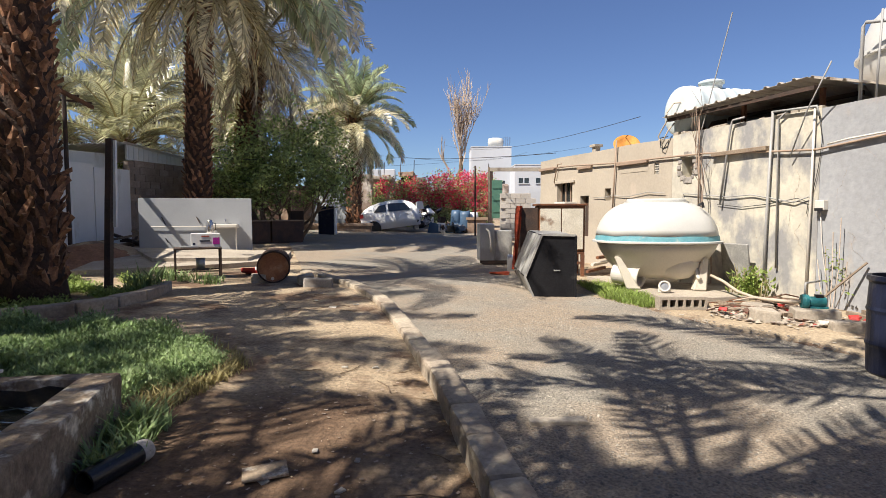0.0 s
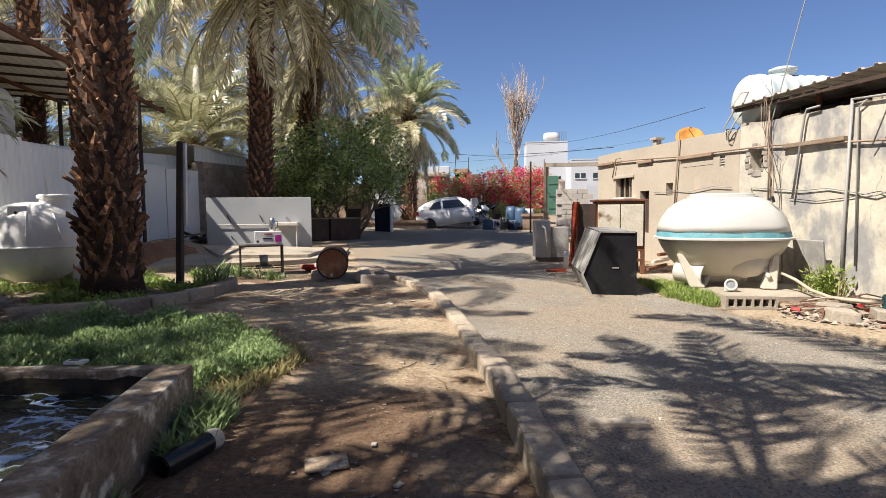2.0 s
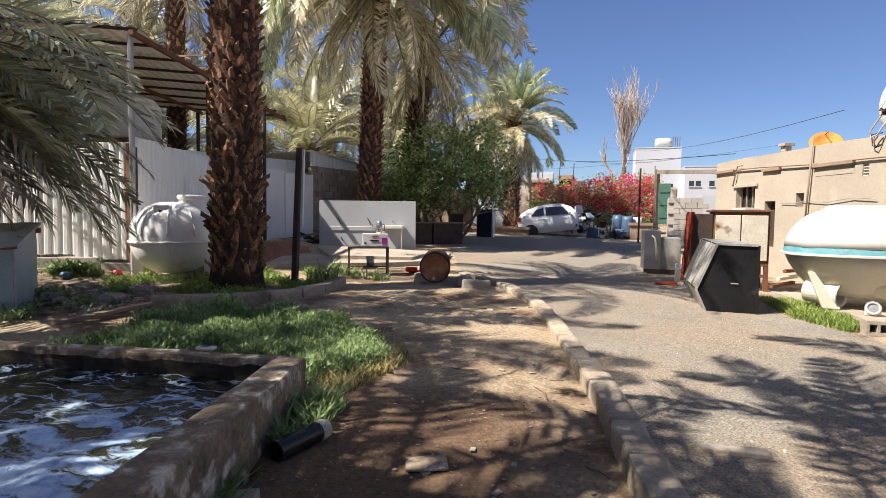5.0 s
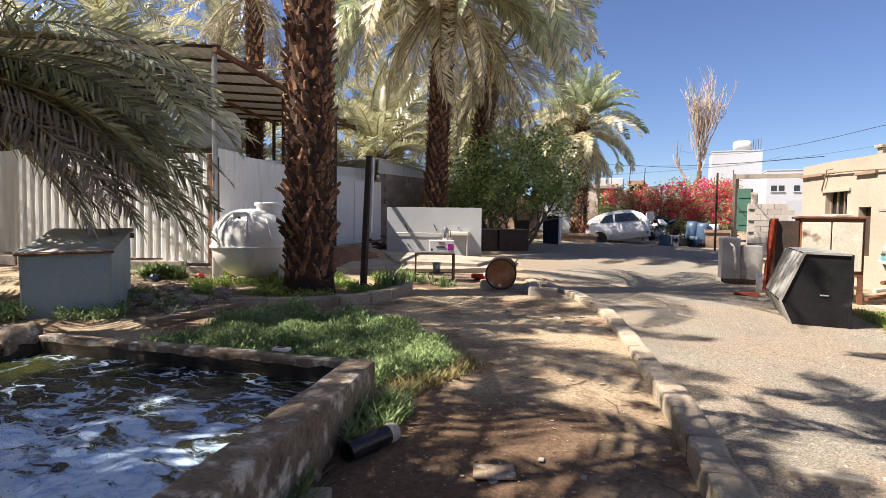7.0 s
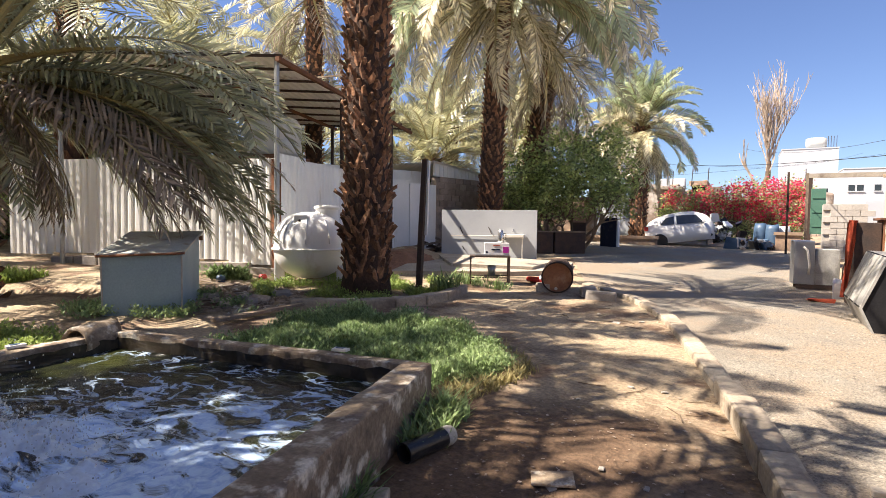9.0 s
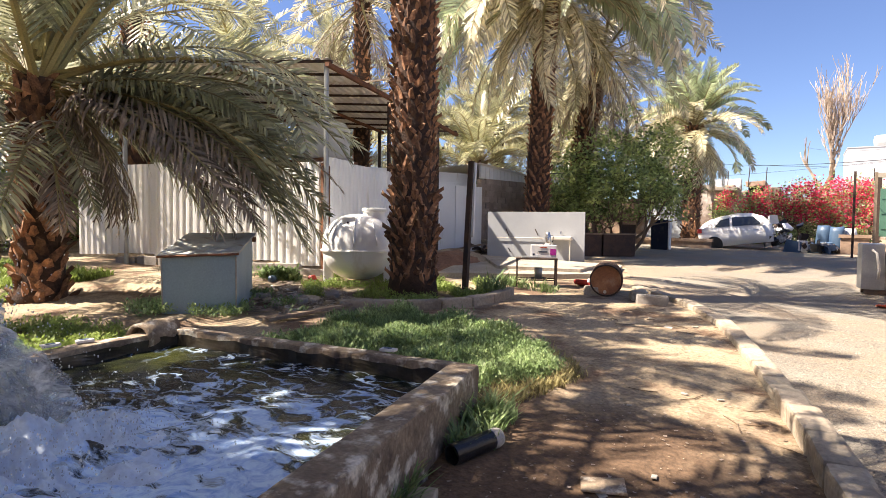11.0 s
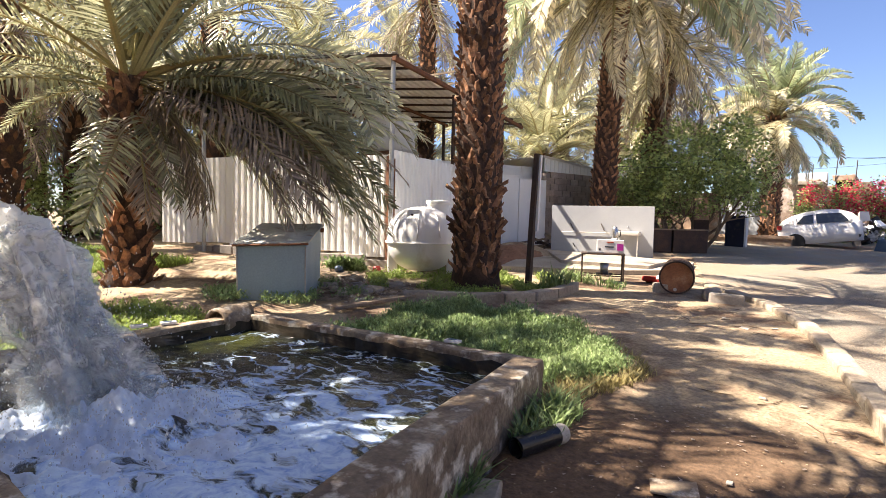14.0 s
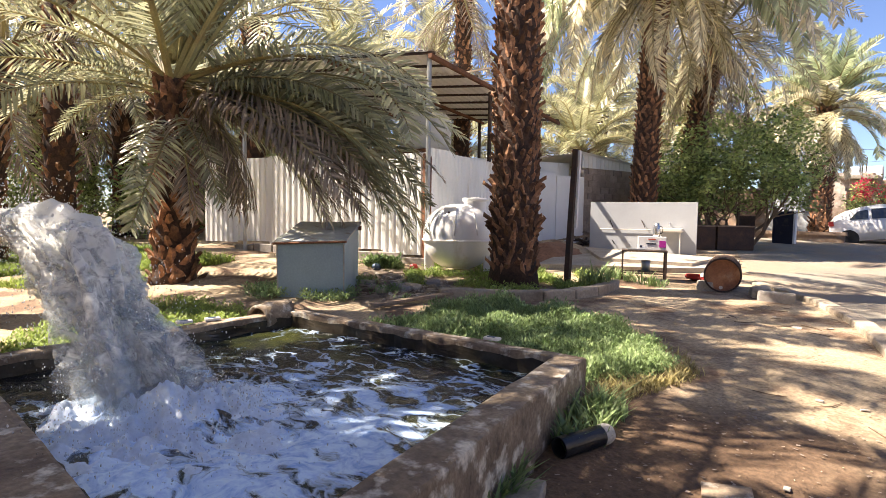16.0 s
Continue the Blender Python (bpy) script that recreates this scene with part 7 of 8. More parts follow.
for label, x0, x1, y0, top in (("half-ruined brown mud-brick house with a broken wall top", -6.2, -1.4, 41, 4.7), ("long low ruined masonry wall and house", -1.3, 5.2, 44, 4.2)):
    ruin = thing("mud_house", label, "building")
    x = x0
    while x < x1:        # piers and stretches of wall of uneven height, with gaps for openings
        w = rng.uniform(0.5, 1.15)
        h = top + rng.uniform(-0.75, 0.3)
        d = rng.uniform(0.0, 0.5)
        gap = rng.random() < 0.3
        bm = boxes((x, min(x + w, x1), y0 + d, y0 + 4, 0.6, h - (1.6 if gap else 0.0)), bevel=0.06)
        if gap:
            box(bm, x - 0.05, min(x + w, x1) + 0.05, y0 + d + 0.04, y0 + 3.9, h - 0.55, h - 0.2, 0.05)
            part("dark_opening", boxes((x, min(x + w, x1), y0 + d + 1.2, y0 + d + 1.3, h - 1.6, h - 0.55)), DARKHOLE, ruin)
        bmesh.ops.subdivide_edges(bm, edges=[e for e in bm.edges if e.calc_length() > 0.6], cuts=3, use_grid_fill=True)
        part("wall", roughen(bm, 0.13, 1.9, x), (RUIN, FARBROWN, RUIN)[rng.randrange(3)], ruin)
        x += w
    part("slab", roughen(boxes((x0 + 0.4, x0 + 2.3, y0 - 0.35, y0 + 2.5, top - 0.75, top - 0.5), bevel=0.04), 0.06, 2), CONCRETE, ruin, "broken tilted roof slab", at=pose(0, 0, 0, 0, 2.0, 0))
house_block("mud_house", "small grey-white ruined house behind the palm", -4.3, -2.0, 33.5, 37, 0.9, 3.1, CONCRETE, [(0.5, 0.5, 0.9, 1.0)])
house_block("garden_wall", "white sunlit wall behind the bush", -6.8, -4.5, 29.4, 29.6, 0.7, 2.9, FARWHITE)
house_block("garden_wall", "low brown wall across the side yard", -6.5, -3.2, 24.6, 24.85, 0.4, 1.05, FARBROWN)
# out of view behind the yard, added to weaken the sky's fill light
house_block("garden_wall", "unseen plain brown wall added to block sky light", -20, 12, -9.4, -9.0, -0.2, 6.2, FARBROWN)
house_block("garden_wall", "brown wall of the grove far behind the palms", -30, -6.9, 34, 34.3, 0.4, 3.2, FARBROWN)
rng = random.Random(91)
for k, (x, z) in enumerate(((-5.6, 5.1), (-4.4, 5.1), (-3.2, 5.05), (-2.2, 5.0), (0.5, 4.6), (2.4, 4.6), (3.6, 4.6))):
    pst = thing("roof_post", "thin bare reinforcement post on the mud house roof", "post", group="roof posts")
    part("post", pipe([(x, 44.5 if x > -1.4 else 41.5, z - 0.7), (x + rng.uniform(-0.1, 0.1), 44.5 if x > -1.4 else 41.5, z + rng.uniform(0.2, 1.0))], 0.028, 5), RUSTDARK, pst)
s = tagged(part("roof_clutter", roughen(boxes((-0.9, 0.9, -0.3, 0.3, -0.3, 0.5), bevel=0.05), 0.08, 2), FARWHITE), "pale sheet heap lying on the mud house roof", "rubble")
s.matrix_basis = pose(-4.6, 43, 4.5)

# block wall, gate and doors at the end of the road
bw = thing("block_wall", "unpainted grey concrete block wall at the road's end", "wall", kind="structure")
part("core", boxes((2.25, 3.45, 22.06, 22.25, 0.3, 2.35)), BLOCKPALE, bw)
kinds = [mesh_of("block", roughen(box(bmesh.new(), -0.194, 0.194, -0.02, 0.1, 0.006, 0.194, 0.008), 0.006, 9, k), BLOCKPALE) for k in range(3)]
for j in range(10):
    x = 2.45 if j % 2 else 2.65
    while x < 3.45:
        part("block", kinds[rng.randrange(3)], None, bw, at=pose(x, 22.03, 0.38 + j * 0.2))
        x += 0.4
part("core", boxes((3.46, 4.6, 22.6, 22.8, 0.3, 2.5)), FARWHITE, bw, "pale painted end of the wall")
gate = thing("metal_gate", "green steel door in a weathered frame", "gate", pose(2.05, 23.4, gz(2.0, 23.4)))
part("door", boxes((-0.02, 0.42, 0, 0.04, 0.75, 2.35), bevel=0.008), GREENDOOR, gate, "faded green steel door")
for z in (1.0, 1.5, 2.0):
    part("door_rib", boxes((0.02, 0.38, -0.02, 0.0, z, z + 0.04)), GREENDOOR, gate)
part("gate_post", boxes((-0.18, -0.10, 0, 0.08, 0.0, 2.9)), WOOD, gate)
part("gate_post", boxes((-0.75, -0.68, 0, 0.08, 0.0, 2.95)), RUSTDARK, gate)
arch = thing("gate_frame", "tall rusty steel gate frame across the side lane", "gate")
part("beam", boxes((2.1, 5.6, 26.0, 26.15, 3.55, 3.72)), CONCRETE, arch)
part("post", boxes((2.1, 2.3, 26.0, 26.15, 0.4, 3.55)), RUSTDARK, arch)
part("post", boxes((5.4, 5.6, 26.0, 26.15, 0.4, 3.55)), CONCRETE, arch)
house_block("garden_wall", "rubble stone wall beside the green door", 1.1, 1.95, 25.4, 25.6, 0.5, 1.3, FARBROWN)
for k, (x, y, h, mt) in enumerate(((0.95, 26.3, 1.05, BLUEPLASTIC), (1.36, 26.1, 1.0, BLUEPLASTIC), (1.75, 26.4, 0.95, SHEETWHITE))):
    d = thing("sack_bin", ("blue plastic drum wrapped in sheeting by the hedge", "blue plastic drum wrapped in sheeting by the hedge", "white woven sack standing by the hedge")[k], "drum", pose(x - 0.35, y, gz(x, y)))
    part("body", roughen(lathe([(0, 0), (0.25, 0), (0.28, h * 0.3), (0.26, h * 0.8), (0.2, h), (0, h)], 18), 0.06, 3, k), mt, d, smooth=True)
dt = thing("scrap_heap", "dark heap of car scrap beside the hedge", "rubbish", pose(0.3, 25.6, gz(0.3, 25.6)))
for k in range(24):
    s = rng.uniform(0.08, 0.25)
    part("scrap", roughen(box(bmesh.new(), -s, s, -s, s, -0.03, 0.08), s * 0.5, 3, k), (RUBBER, SCRAP, RUSTDARK, BLUEPLASTIC, CARDBOARD)[k % 5], dt, at=pose(rng.uniform(-0.8, 0.7), rng.uniform(-0.5, 0.5), rng.uniform(0.05, 0.3), rng.uniform(0, 90), rng.uniform(0, 90), rng.uniform(0, 180)))
# dark cabinets and blue door under the bush
cab = thing("old_cabinet", "two dark brown cabinets lying side by side under the bush", "cabinet", frame3((-6.2, 16.7, gz(-5.3, 17.2)), (0.79, 0.61, 0), (-0.61, 0.79, 0)))
for x0 in (0.0, 1.08):
    part("body", boxes((x0, x0 + 1.02, 0, 0.5, 0.02, 0.70), bevel=0.01), RUSTDARK, cab)
    part("top", boxes((x0 - 0.02, x0 + 1.05, -0.03, 0.53, 0.70, 0.74), bevel=0.006), WOOD, cab)
bd = thing("blue_panel", "upright dark blue panel with a white edge", "panel", pose(-4.95, 22.0, gz(-4.9, 22)))
part("panel", boxes((0, 0.62, 0, 0.3, 0, 1.12), bevel=0.01), NAVYPLASTIC, bd)
part("edge", boxes((0.622, 0.68, -0.01, 0.3, 0, 1.14)), SHEETWHITE, bd)
ch = thing("old_chair", "broken dark chair standing under the bush", "chair", pose(-5.0, 18.8, gz(-5, 18.8)))
part("seat", boxes((-0.22, 0.22, -0.22, 0.22, 0.42, 0.46)), RUSTDARK, ch)
part("backrest", boxes((-0.22, 0.22, 0.2, 0.23, 0.6, 1.0)), RUSTDARK, ch)
for sx in (-0.2, 0.2):
    for sy in (-0.2, 0.2):
        part("leg", boxes((sx - 0.015, sx + 0.015, sy - 0.015, sy + 0.015, 0, 0.42 if sy < 0 else 1.0)), RUSTDARK, ch)

# overhead wires
for k, (a, b, sag) in enumerate((((-2.0, 30, 4.6), (9, 60, 8.2), 0.5), ((-14, 44, 5.2), (16, 60, 8.8), 0.6), ((3.4, 17, 3.4), (-6.0, 40, 6.0), 0.3), ((-3.3, 20, 3.6), (-7.0, 17, 3.3), 0.1), ((7, 20, 5.0), (0, 60, 9.0), 0.8))):
    w = thing("overhead_wire", "thin dark wire slung across the street", "wire", group="overhead wires")
    A, B = Vector(a), Vector(b)
    part("wire", pipe([A.lerp(B, u) - Vector((0, 0, sag * 4 * u * (1 - u))) for u in (i / 12 for i in range(13))], 0.012, 4), BLACKPLASTIC, w)

# ---------- bushes, trees, weeds ----------
def leaf_cloud(name, centres, per, spread_r, size, seed, material, flat=0.6):
    """Many small folded leaves round the given centres."""
    rg = np.random.default_rng(seed)
    c = np.repeat(np.array([tuple(p) for p in centres]), per, axis=0)
    n = len(c)
    c = c + rg.normal(0, 1, (n, 3)) * np.array(spread_r)
    d = rg.normal(0, 1, (n, 3))
    d[:, 2] *= flat
    d /= np.linalg.norm(d, axis=1)[:, None]
    s = np.cross(d, rg.normal(0, 1, (n, 3)))
    s /= np.linalg.norm(s, axis=1)[:, None] + 1e-9
    up = np.cross(s, d)
    L = size * rg.uniform(0.6, 1.3, n)[:, None]
    v = np.stack([c, c + d * L * 0.5 + s * L * 0.3 + up * L * 0.12, c + d * L, c + d * L * 0.5 - s * L * 0.3 + up * L * 0.12], 1).reshape(-1, 3)
    i = np.arange(n)[:, None] * 4
    f = np.concatenate([i + np.array([0, 1, 2]), i + np.array([0, 2, 3])]).tolist()
    return raw_mesh(name, v.tolist(), f, material)


def branching(start, direction, length, radius, levels, rng, out, tips, spread_a=0.5, up=0.15, n_sub=(2, 4)):
    """Grows limbs into out as (points, radii), and collects the twig ends in tips."""
    p, d = Vector(start), Vector(direction).normalized()
    pts, rad, steps = [p.copy()], [radius], 5
    for i in range(steps):
        d = (d + Vector((rng.gauss(0, 0.14), rng.gauss(0, 0.14), rng.gauss(0, 0.08) + up * 0.15))).normalized()
        p = p + d * length / steps
        pts.append(p.copy())
        rad.append(radius * (1 - 0.55 * (i + 1) / steps))
    out.append((pts, rad))
    if levels == 0:
        tips.append(p)
        tips.append(pts[3])
        return
    for k in range(rng.randint(*n_sub)):
        i = rng.randint(2, 5)
        nd = (d + Vector((rng.gauss(0, spread_a), rng.gauss(0, spread_a), rng.gauss(0.1, spread_a * 0.7) + up))).normalized()
        branching(pts[i], nd, length * rng.uniform(0.6, 0.82), rad[i] * 0.7, levels - 1, rng, out, tips, spread_a, up, n_sub)


def limbs_mesh(limbs, seg=6):
    bm = bmesh.new()
    for pts, rad in limbs:
        tube(bm, pts, rad, seg if rad[0] > 0.02 else 4, caps=False)
    return bm


# leafy bush on many crooked stems behind the cabinets
rng = random.Random(101)
bush = thing("leafy_bush", "dense dark green bush on crooked pale stems", "bush", pose(-5.35, 18.9, gz(-5.35, 18.9)))
limbs, tips = [], []
for k in range(13):
    a = rng.uniform(0, 2 * math.pi)
    branching((0.7 * math.cos(a) * rng.random() * 1.3, 0.6 * math.sin(a), -0.05), (math.cos(a) * 0.6, math.sin(a) * 0.5, 1.0), rng.uniform(1.2, 1.8), rng.uniform(0.04, 0.08), 2, rng, limbs, tips, 0.55, 0.1)
for k in range(0, len(limbs)):
    part("stem", limbs_mesh([limbs[k]]), BRANCH, bush)
cl = []
for k in range(330):
    a, e = rng.uniform(0, 2 * math.pi), math.asin(rng.uniform(-0.3, 1.0))
    rr = rng.uniform(0.45, 1.12) * (1 + 0.62 * noise.noise(Vector((math.cos(a) * 2.6, math.sin(a) * 2.6, e * 3.1))))
    q = Vector((-0.1 + 2.25 * rr * math.cos(a) * math.cos(e), 1.7 * rr * math.sin(a) * math.cos(e), 2.35 + 1.95 * rr * math.sin(e)))
    if q.z > 1.0 and noise.noise(q * 1.25 + Vector((3, 1, 7))) > -0.16:
        cl.append(q)
for p in tips:
    if p.z > 1.2:
        cl.append(p)
tagged(part("crown", leaf_cloud("crown", cl, 30, (0.17, 0.17, 0.12), 0.135, 7, BUSHLEAF), None, bush), kind="stuff")
# low dark undergrowth and another bush behind
for x, y, w, h, n, lab in ((-7.6, 19.6, 1.5, 2.6, 90, "dark green shrub behind the wash panel"), (-11.0, 17.5, 1.2, 2.2, 60, "pale green shrub behind the cabin"), (-23.0, 5.5, 2.6, 3.4, 120, "pale green thicket beyond the garden"), (-23.5, 10.0, 2.6, 3.4, 120, "pale green thicket beyond the garden"), (-22.0, 1.0, 2.6, 3.2, 120, "pale green thicket beyond the garden"), (-18.5, 3.2, 1.8, 2.4, 90, "green undergrowth deep in the garden"), (-18.0, 6.4, 1.8, 2.6, 90, "green undergrowth deep in the garden"), (-19.0, 0.6, 1.8, 2.4, 90, "green undergrowth deep in the garden"), (-17.0, 10.5, 1.8, 3.0, 90, "green undergrowth behind the carport")):
    b = thing("shrub", lab, "shrub", pose(x, y, gz(x, y)))
    cs = [Vector((rng.gauss(0, w * 0.4), rng.gauss(0, 0.5), abs(rng.gauss(h * 0.45, h * 0.25)))) for _ in range(n)]
    lm, tp = [], []
    for k in range(5):
        branching((0, 0, 0), (rng.gauss(0, 0.5), rng.gauss(0, 0.4), 1), h * 0.4, 0.03, 1, rng, lm, tp)
    tagged(part("stem_tangle", limbs_mesh(lm), BRANCH, b), kind="stuff")
    tagged(part("crown", leaf_cloud("crown", cs, 45, (0.2, 0.2, 0.18), 0.14, int(x * 7) % 97, BUSHLEAF), None, b), kind="stuff")

# bougainvillea hedge
bg = thing("bougainvillea", "wide bougainvillea thicket full of magenta-red flowers", "bush", pose(-0.7, 30.8, gz(0, 30)))
limbs, tips = [], []
for k in range(16):
    x = rng.uniform(-2.6, 3.2)
    branching((x, rng.uniform(-0.4, 0.4), 0), (rng.gauss(0, 0.4), -0.1, 1), 1.4, 0.06, 2, rng, limbs, tips, 0.5, 0.1, (2, 3))
tagged(part("stem_tangle", limbs_mesh(limbs, 5), BRANCH, bg), kind="stuff")
fl, gr = [], []
for k in range(900):
    x = rng.uniform(-3.1, 3.5)
    top = 2.75 + 0.13 * x + 0.55 * noise.noise(Vector((x * 1.3, 0, 0))) + 0.3 * noise.noise(Vector((x * 4.0, 3, 0))) - 0.5 * max(0, x - 2.5)
    low = 1.3 - 0.15 * x
    z = rng.uniform(0.1, 1.0) * top
    q = Vector((x, rng.gauss(0, 0.55), z))
    if noise.noise(Vector((x * 1.6, 5, z * 1.6))) < -0.28 - 0.05 * x:
        continue
    (fl if (z > low and rng.random() < 0.56 - 0.12 * (x < -1.2)) else gr).append(q)
tagged(part("blossom", leaf_cloud("flowers", fl, 34, (0.17, 0.2, 0.13), 0.11, 17, BRACT), None, bg, "magenta-red flower bracts"), kind="stuff")
tagged(part("leaf_mass", leaf_cloud("leaves", gr, 26, (0.2, 0.22, 0.18), 0.12, 18, BUSHLEAF), None, bg), kind="stuff")

# bare poplar-like tree far up the street
bt = thing("bare_tree", "tall leafless tree with upswept dry twigs", "tree", pose(0.25, 47.5, gz(0.6, 40) - 0.1))
limbs, tips = [], []
branching((0, 0, 0), (0.02, 0, 1), 5.9, 0.34, 0, rng, limbs, tips)
top = limbs[-1][0][-1]
for k in range(12):
    branching(limbs[0][0][4] if k < 4 else top, (rng.gauss(0.0, 0.15), rng.gauss(0, 0.12), 1), rng.uniform(2.3, 3.3), 0.085, 2, rng, limbs, tips, 0.15, 0.8, (5, 7))
branching(limbs[0][0][3], (-0.4, 0, 1), 2.6, 0.2, 1, rng, limbs, tips, 0.2, 0.6, (4, 6))
part("trunk", limbs_mesh(limbs[:1], 10), BRANCH, bt)
part("twig_crown", limbs_mesh([(p, [max(r * 0.8, 0.016) for r in q]) for p, q in limbs[1:]], 4), TWIG, bt)


# ---------- weeds and grass ----------
def blades(name, spots, height, width, seed, material, per=7, lean_a=0.5):
    """Tufts of bent narrow blades at the given ground spots (x, y, scale)."""
    rg = np.random.default_rng(seed)
    base = np.repeat(np.array([(x, y, ground_z(x, y), s) for x, y, s in spots]), per, axis=0)
    n = len(base)
    a = rg.uniform(0, 2 * np.pi, n)
    o = np.stack([np.cos(a), np.sin(a), np.zeros(n)], 1)
    h = height * base[:, 3] * rg.uniform(0.55, 1.25, n)
    b = base[:, :3] + rg.normal(0, 0.03, (n, 3)) * np.array([1, 1, 0])
    b[:, 2] -= 0.02
    side = np.stack([-o[:, 1], o[:, 0], np.zeros(n)], 1) * (width * rg.uniform(0.6, 1.3, n))[:, None]
    ln_ = (lean_a * rg.uniform(0.2, 1.3, n) * h)[:, None]
    mid = b + o * ln_ * 0.35 + np.array([0, 0, 1]) * (h * 0.6)[:, None]
    tip = b + o * ln_ + np.array([0, 0, 1]) * h[:, None]
    v = np.stack([b - side * 0.5, b + side * 0.5, mid + side, mid - side, tip], 1).reshape(-1, 3)
    i = np.arange(n)[:, None] * 5
    f = (i + np.array([0, 1, 2, 3])).tolist() + (i + np.array([3, 2, 4])).tolist()
    return raw_mesh(name, v.tolist(), f, material)


def weed_leaves(name, spots, height, size, seed, material, per=16, slim=0.22, rise=(0.1, 1.6)):
    """Leafy weeds: little leaves up short stalks at the ground spots (x, y, scale)."""
    rg = np.random.default_rng(seed)
    base = np.repeat(np.array([(x, y, ground_z(x, y), s) for x, y, s in spots]), per, axis=0)
    n = len(base)
    k = np.tile(np.arange(per), len(spots))
    h = height * base[:, 3] * (0.12 + 0.88 * ((k + rg.uniform(0, 1, n)) / per))
    c = base[:, :3] + np.stack([rg.normal(0, 0.045, n), rg.normal(0, 0.045, n), h], 1)
    a = rg.uniform(0, 2 * np.pi, n)
    d = np.stack([np.cos(a), np.sin(a), rg.uniform(*rise, n)], 1)
    d /= np.linalg.norm(d, axis=1)[:, None]
    s = np.stack([-np.sin(a), np.cos(a), np.zeros(n)], 1)
    L = (size * rg.uniform(0.6, 1.3, n) * base[:, 3] ** 0.5)[:, None]
    v = np.stack([c, c + d * L * 0.45 + s * L * slim, c + d * L, c + d * L * 0.45 - s * L * slim], 1).reshape(-1, 3)
    i = np.arange(n)[:, None] * 4
    return raw_mesh(name, v.tolist(), (i + np.array([0, 1, 2, 3])).tolist(), material)


def inside(poly, x, y):
    hit = False
    for (x0, y0), (x1, y1) in zip(poly, poly[1:] + poly[:1]):
        if (y0 > y) != (y1 > y) and x < (x1 - x0) * (y - y0) / (y1 - y0) + x0:
            hit = not hit
    return hit


def scatter(poly, n, rng, s0=0.6, s1=1.2, gaps=-1.0, free=None):
    xs, ys = [p[0] for p in poly], [p[1] for p in poly]
    out = []
    tries = 0
    while len(out) < n and tries < n * 30:
        tries += 1
        x, y = rng.uniform(min(xs), max(xs)), rng.uniform(min(ys), max(ys))
        if not inside(poly, x, y) or in_basin(x, y, -0.12) or (free and free(x, y)):
            continue
        if noise.noise(Vector((x * 1.3, y * 1.3, 9))) < gaps:
            continue
        out.append((x, y, rng.uniform(s0, s1)))
    return out


rng = random.Random(111)
BED = [(-2.0, 4.95), (-2.05, 4.45), (-2.3, 4.1), (-2.35, 3.8), (-3.4, 3.62), (-4.6, 3.52), (-4.75, 4.4), (-4.8, 5.3), (-4.6, 5.75), (-3.8, 6.0), (-3.1, 5.85), (-2.5, 5.5)]
weeds = tagged(new("weed_bed", weed_leaves("weed_bed", [(x, y, s * (0.85 + 0.9 * noise.noise(Vector((x * 2.6, y * 2.6, 4))))) for x, y, s in scatter(BED, 8200, rng, 0.5, 1.25)], 0.16, 0.042, 1, GRASS, 26, 0.17, (0.2, 2.0))), "thick bed of green leafy weeds beside the basin", "weeds", kind="stuff")
edge_poly = [(-1.75, 4.95), (-1.85, 4.3), (-2.0, 3.7), (-1.95, 3.2), (-2.15, 3.3), (-2.25, 4.1), (-1.9, 4.5), (-2.0, 5.3), (-2.9, 6.0)]
tagged(new("dry_grass", blades("dry_grass", scatter(edge_poly, 190, rng, 0.5, 1.1), 0.11, 0.006, 2, STRAW, 8, 1.1)), "yellowing grass along the weed bed's edge", "grass", kind="stuff")
wallweed = [(-2.12, 3.6), (-1.85, 3.65), (-1.75, 3.0), (-1.92, 2.85)]
tagged(new("wall_weeds", blades("wall_weeds", scatter(wallweed, 50, rng, 0.6, 1.3) + [(-1.86, 2.3, 0.9), (-1.84, 2.2, 1.0), (-1.8, 2.15, 0.8), (-1.8, 2.05, 0.9)] * 4, 0.18, 0.010, 3, GRASS, 9, 0.9)), "green tufts against the basin wall", "weeds", kind="stuff")
PALMBED = [(-4.5, 8.6), (-4.4, 7.2), (-5.0, 6.6), (-5.6, 6.2), (-6.4, 6.0), (-7.5, 6.8), (-8.0, 8.0), (-6.5, 9.6), (-5.2, 9.4)]
tagged(new("palm_bed_weeds", weed_leaves("palm_bed_weeds", scatter(PALMBED, 1500, rng, 0.3, 1.2, 0.02, lambda x, y: math.hypot(x + 7.12, y - 7.88) < 0.5), 0.12, 0.052, 4, LAWN)), "patchy green weeds round the tall palm", "weeds", kind="stuff")
BOXW = [(-7.9, 3.7), (-6.3, 3.8), (-5.6, 4.3), (-5.6, 5.6), (-6.6, 6.4), (-7.4, 5.6)]
tagged(new("box_weeds", weed_leaves("box_weeds", scatter(BOXW, 220, rng, 0.5, 1.1, 0.05, lambda x, y: math.hypot(x + 7.15, y - 4.75) < 0.55), 0.14, 0.06, 5, GRASS)), "weeds growing round the steel box", "weeds", kind="stuff")
LAWNP = [(-16, 1.0), (-9.4, 2.2), (-9.8, 3.2), (-10.5, 4.2), (-10.7, 5.2), (-13.5, 4.8), (-16, 4.5)]
tagged(new("lawn", blades("lawn", scatter(LAWNP, 6500, rng, 0.5, 1.2, -0.12), 0.17, 0.012, 6, LAWN, 6, 0.8)), "bright fresh grass in the garden", "grass", kind="stuff")
LEFTW = [(-7.9, 0.6), (-5.75, 1.0), (-5.85, 3.1), (-7.4, 3.4), (-8.4, 2.2)]
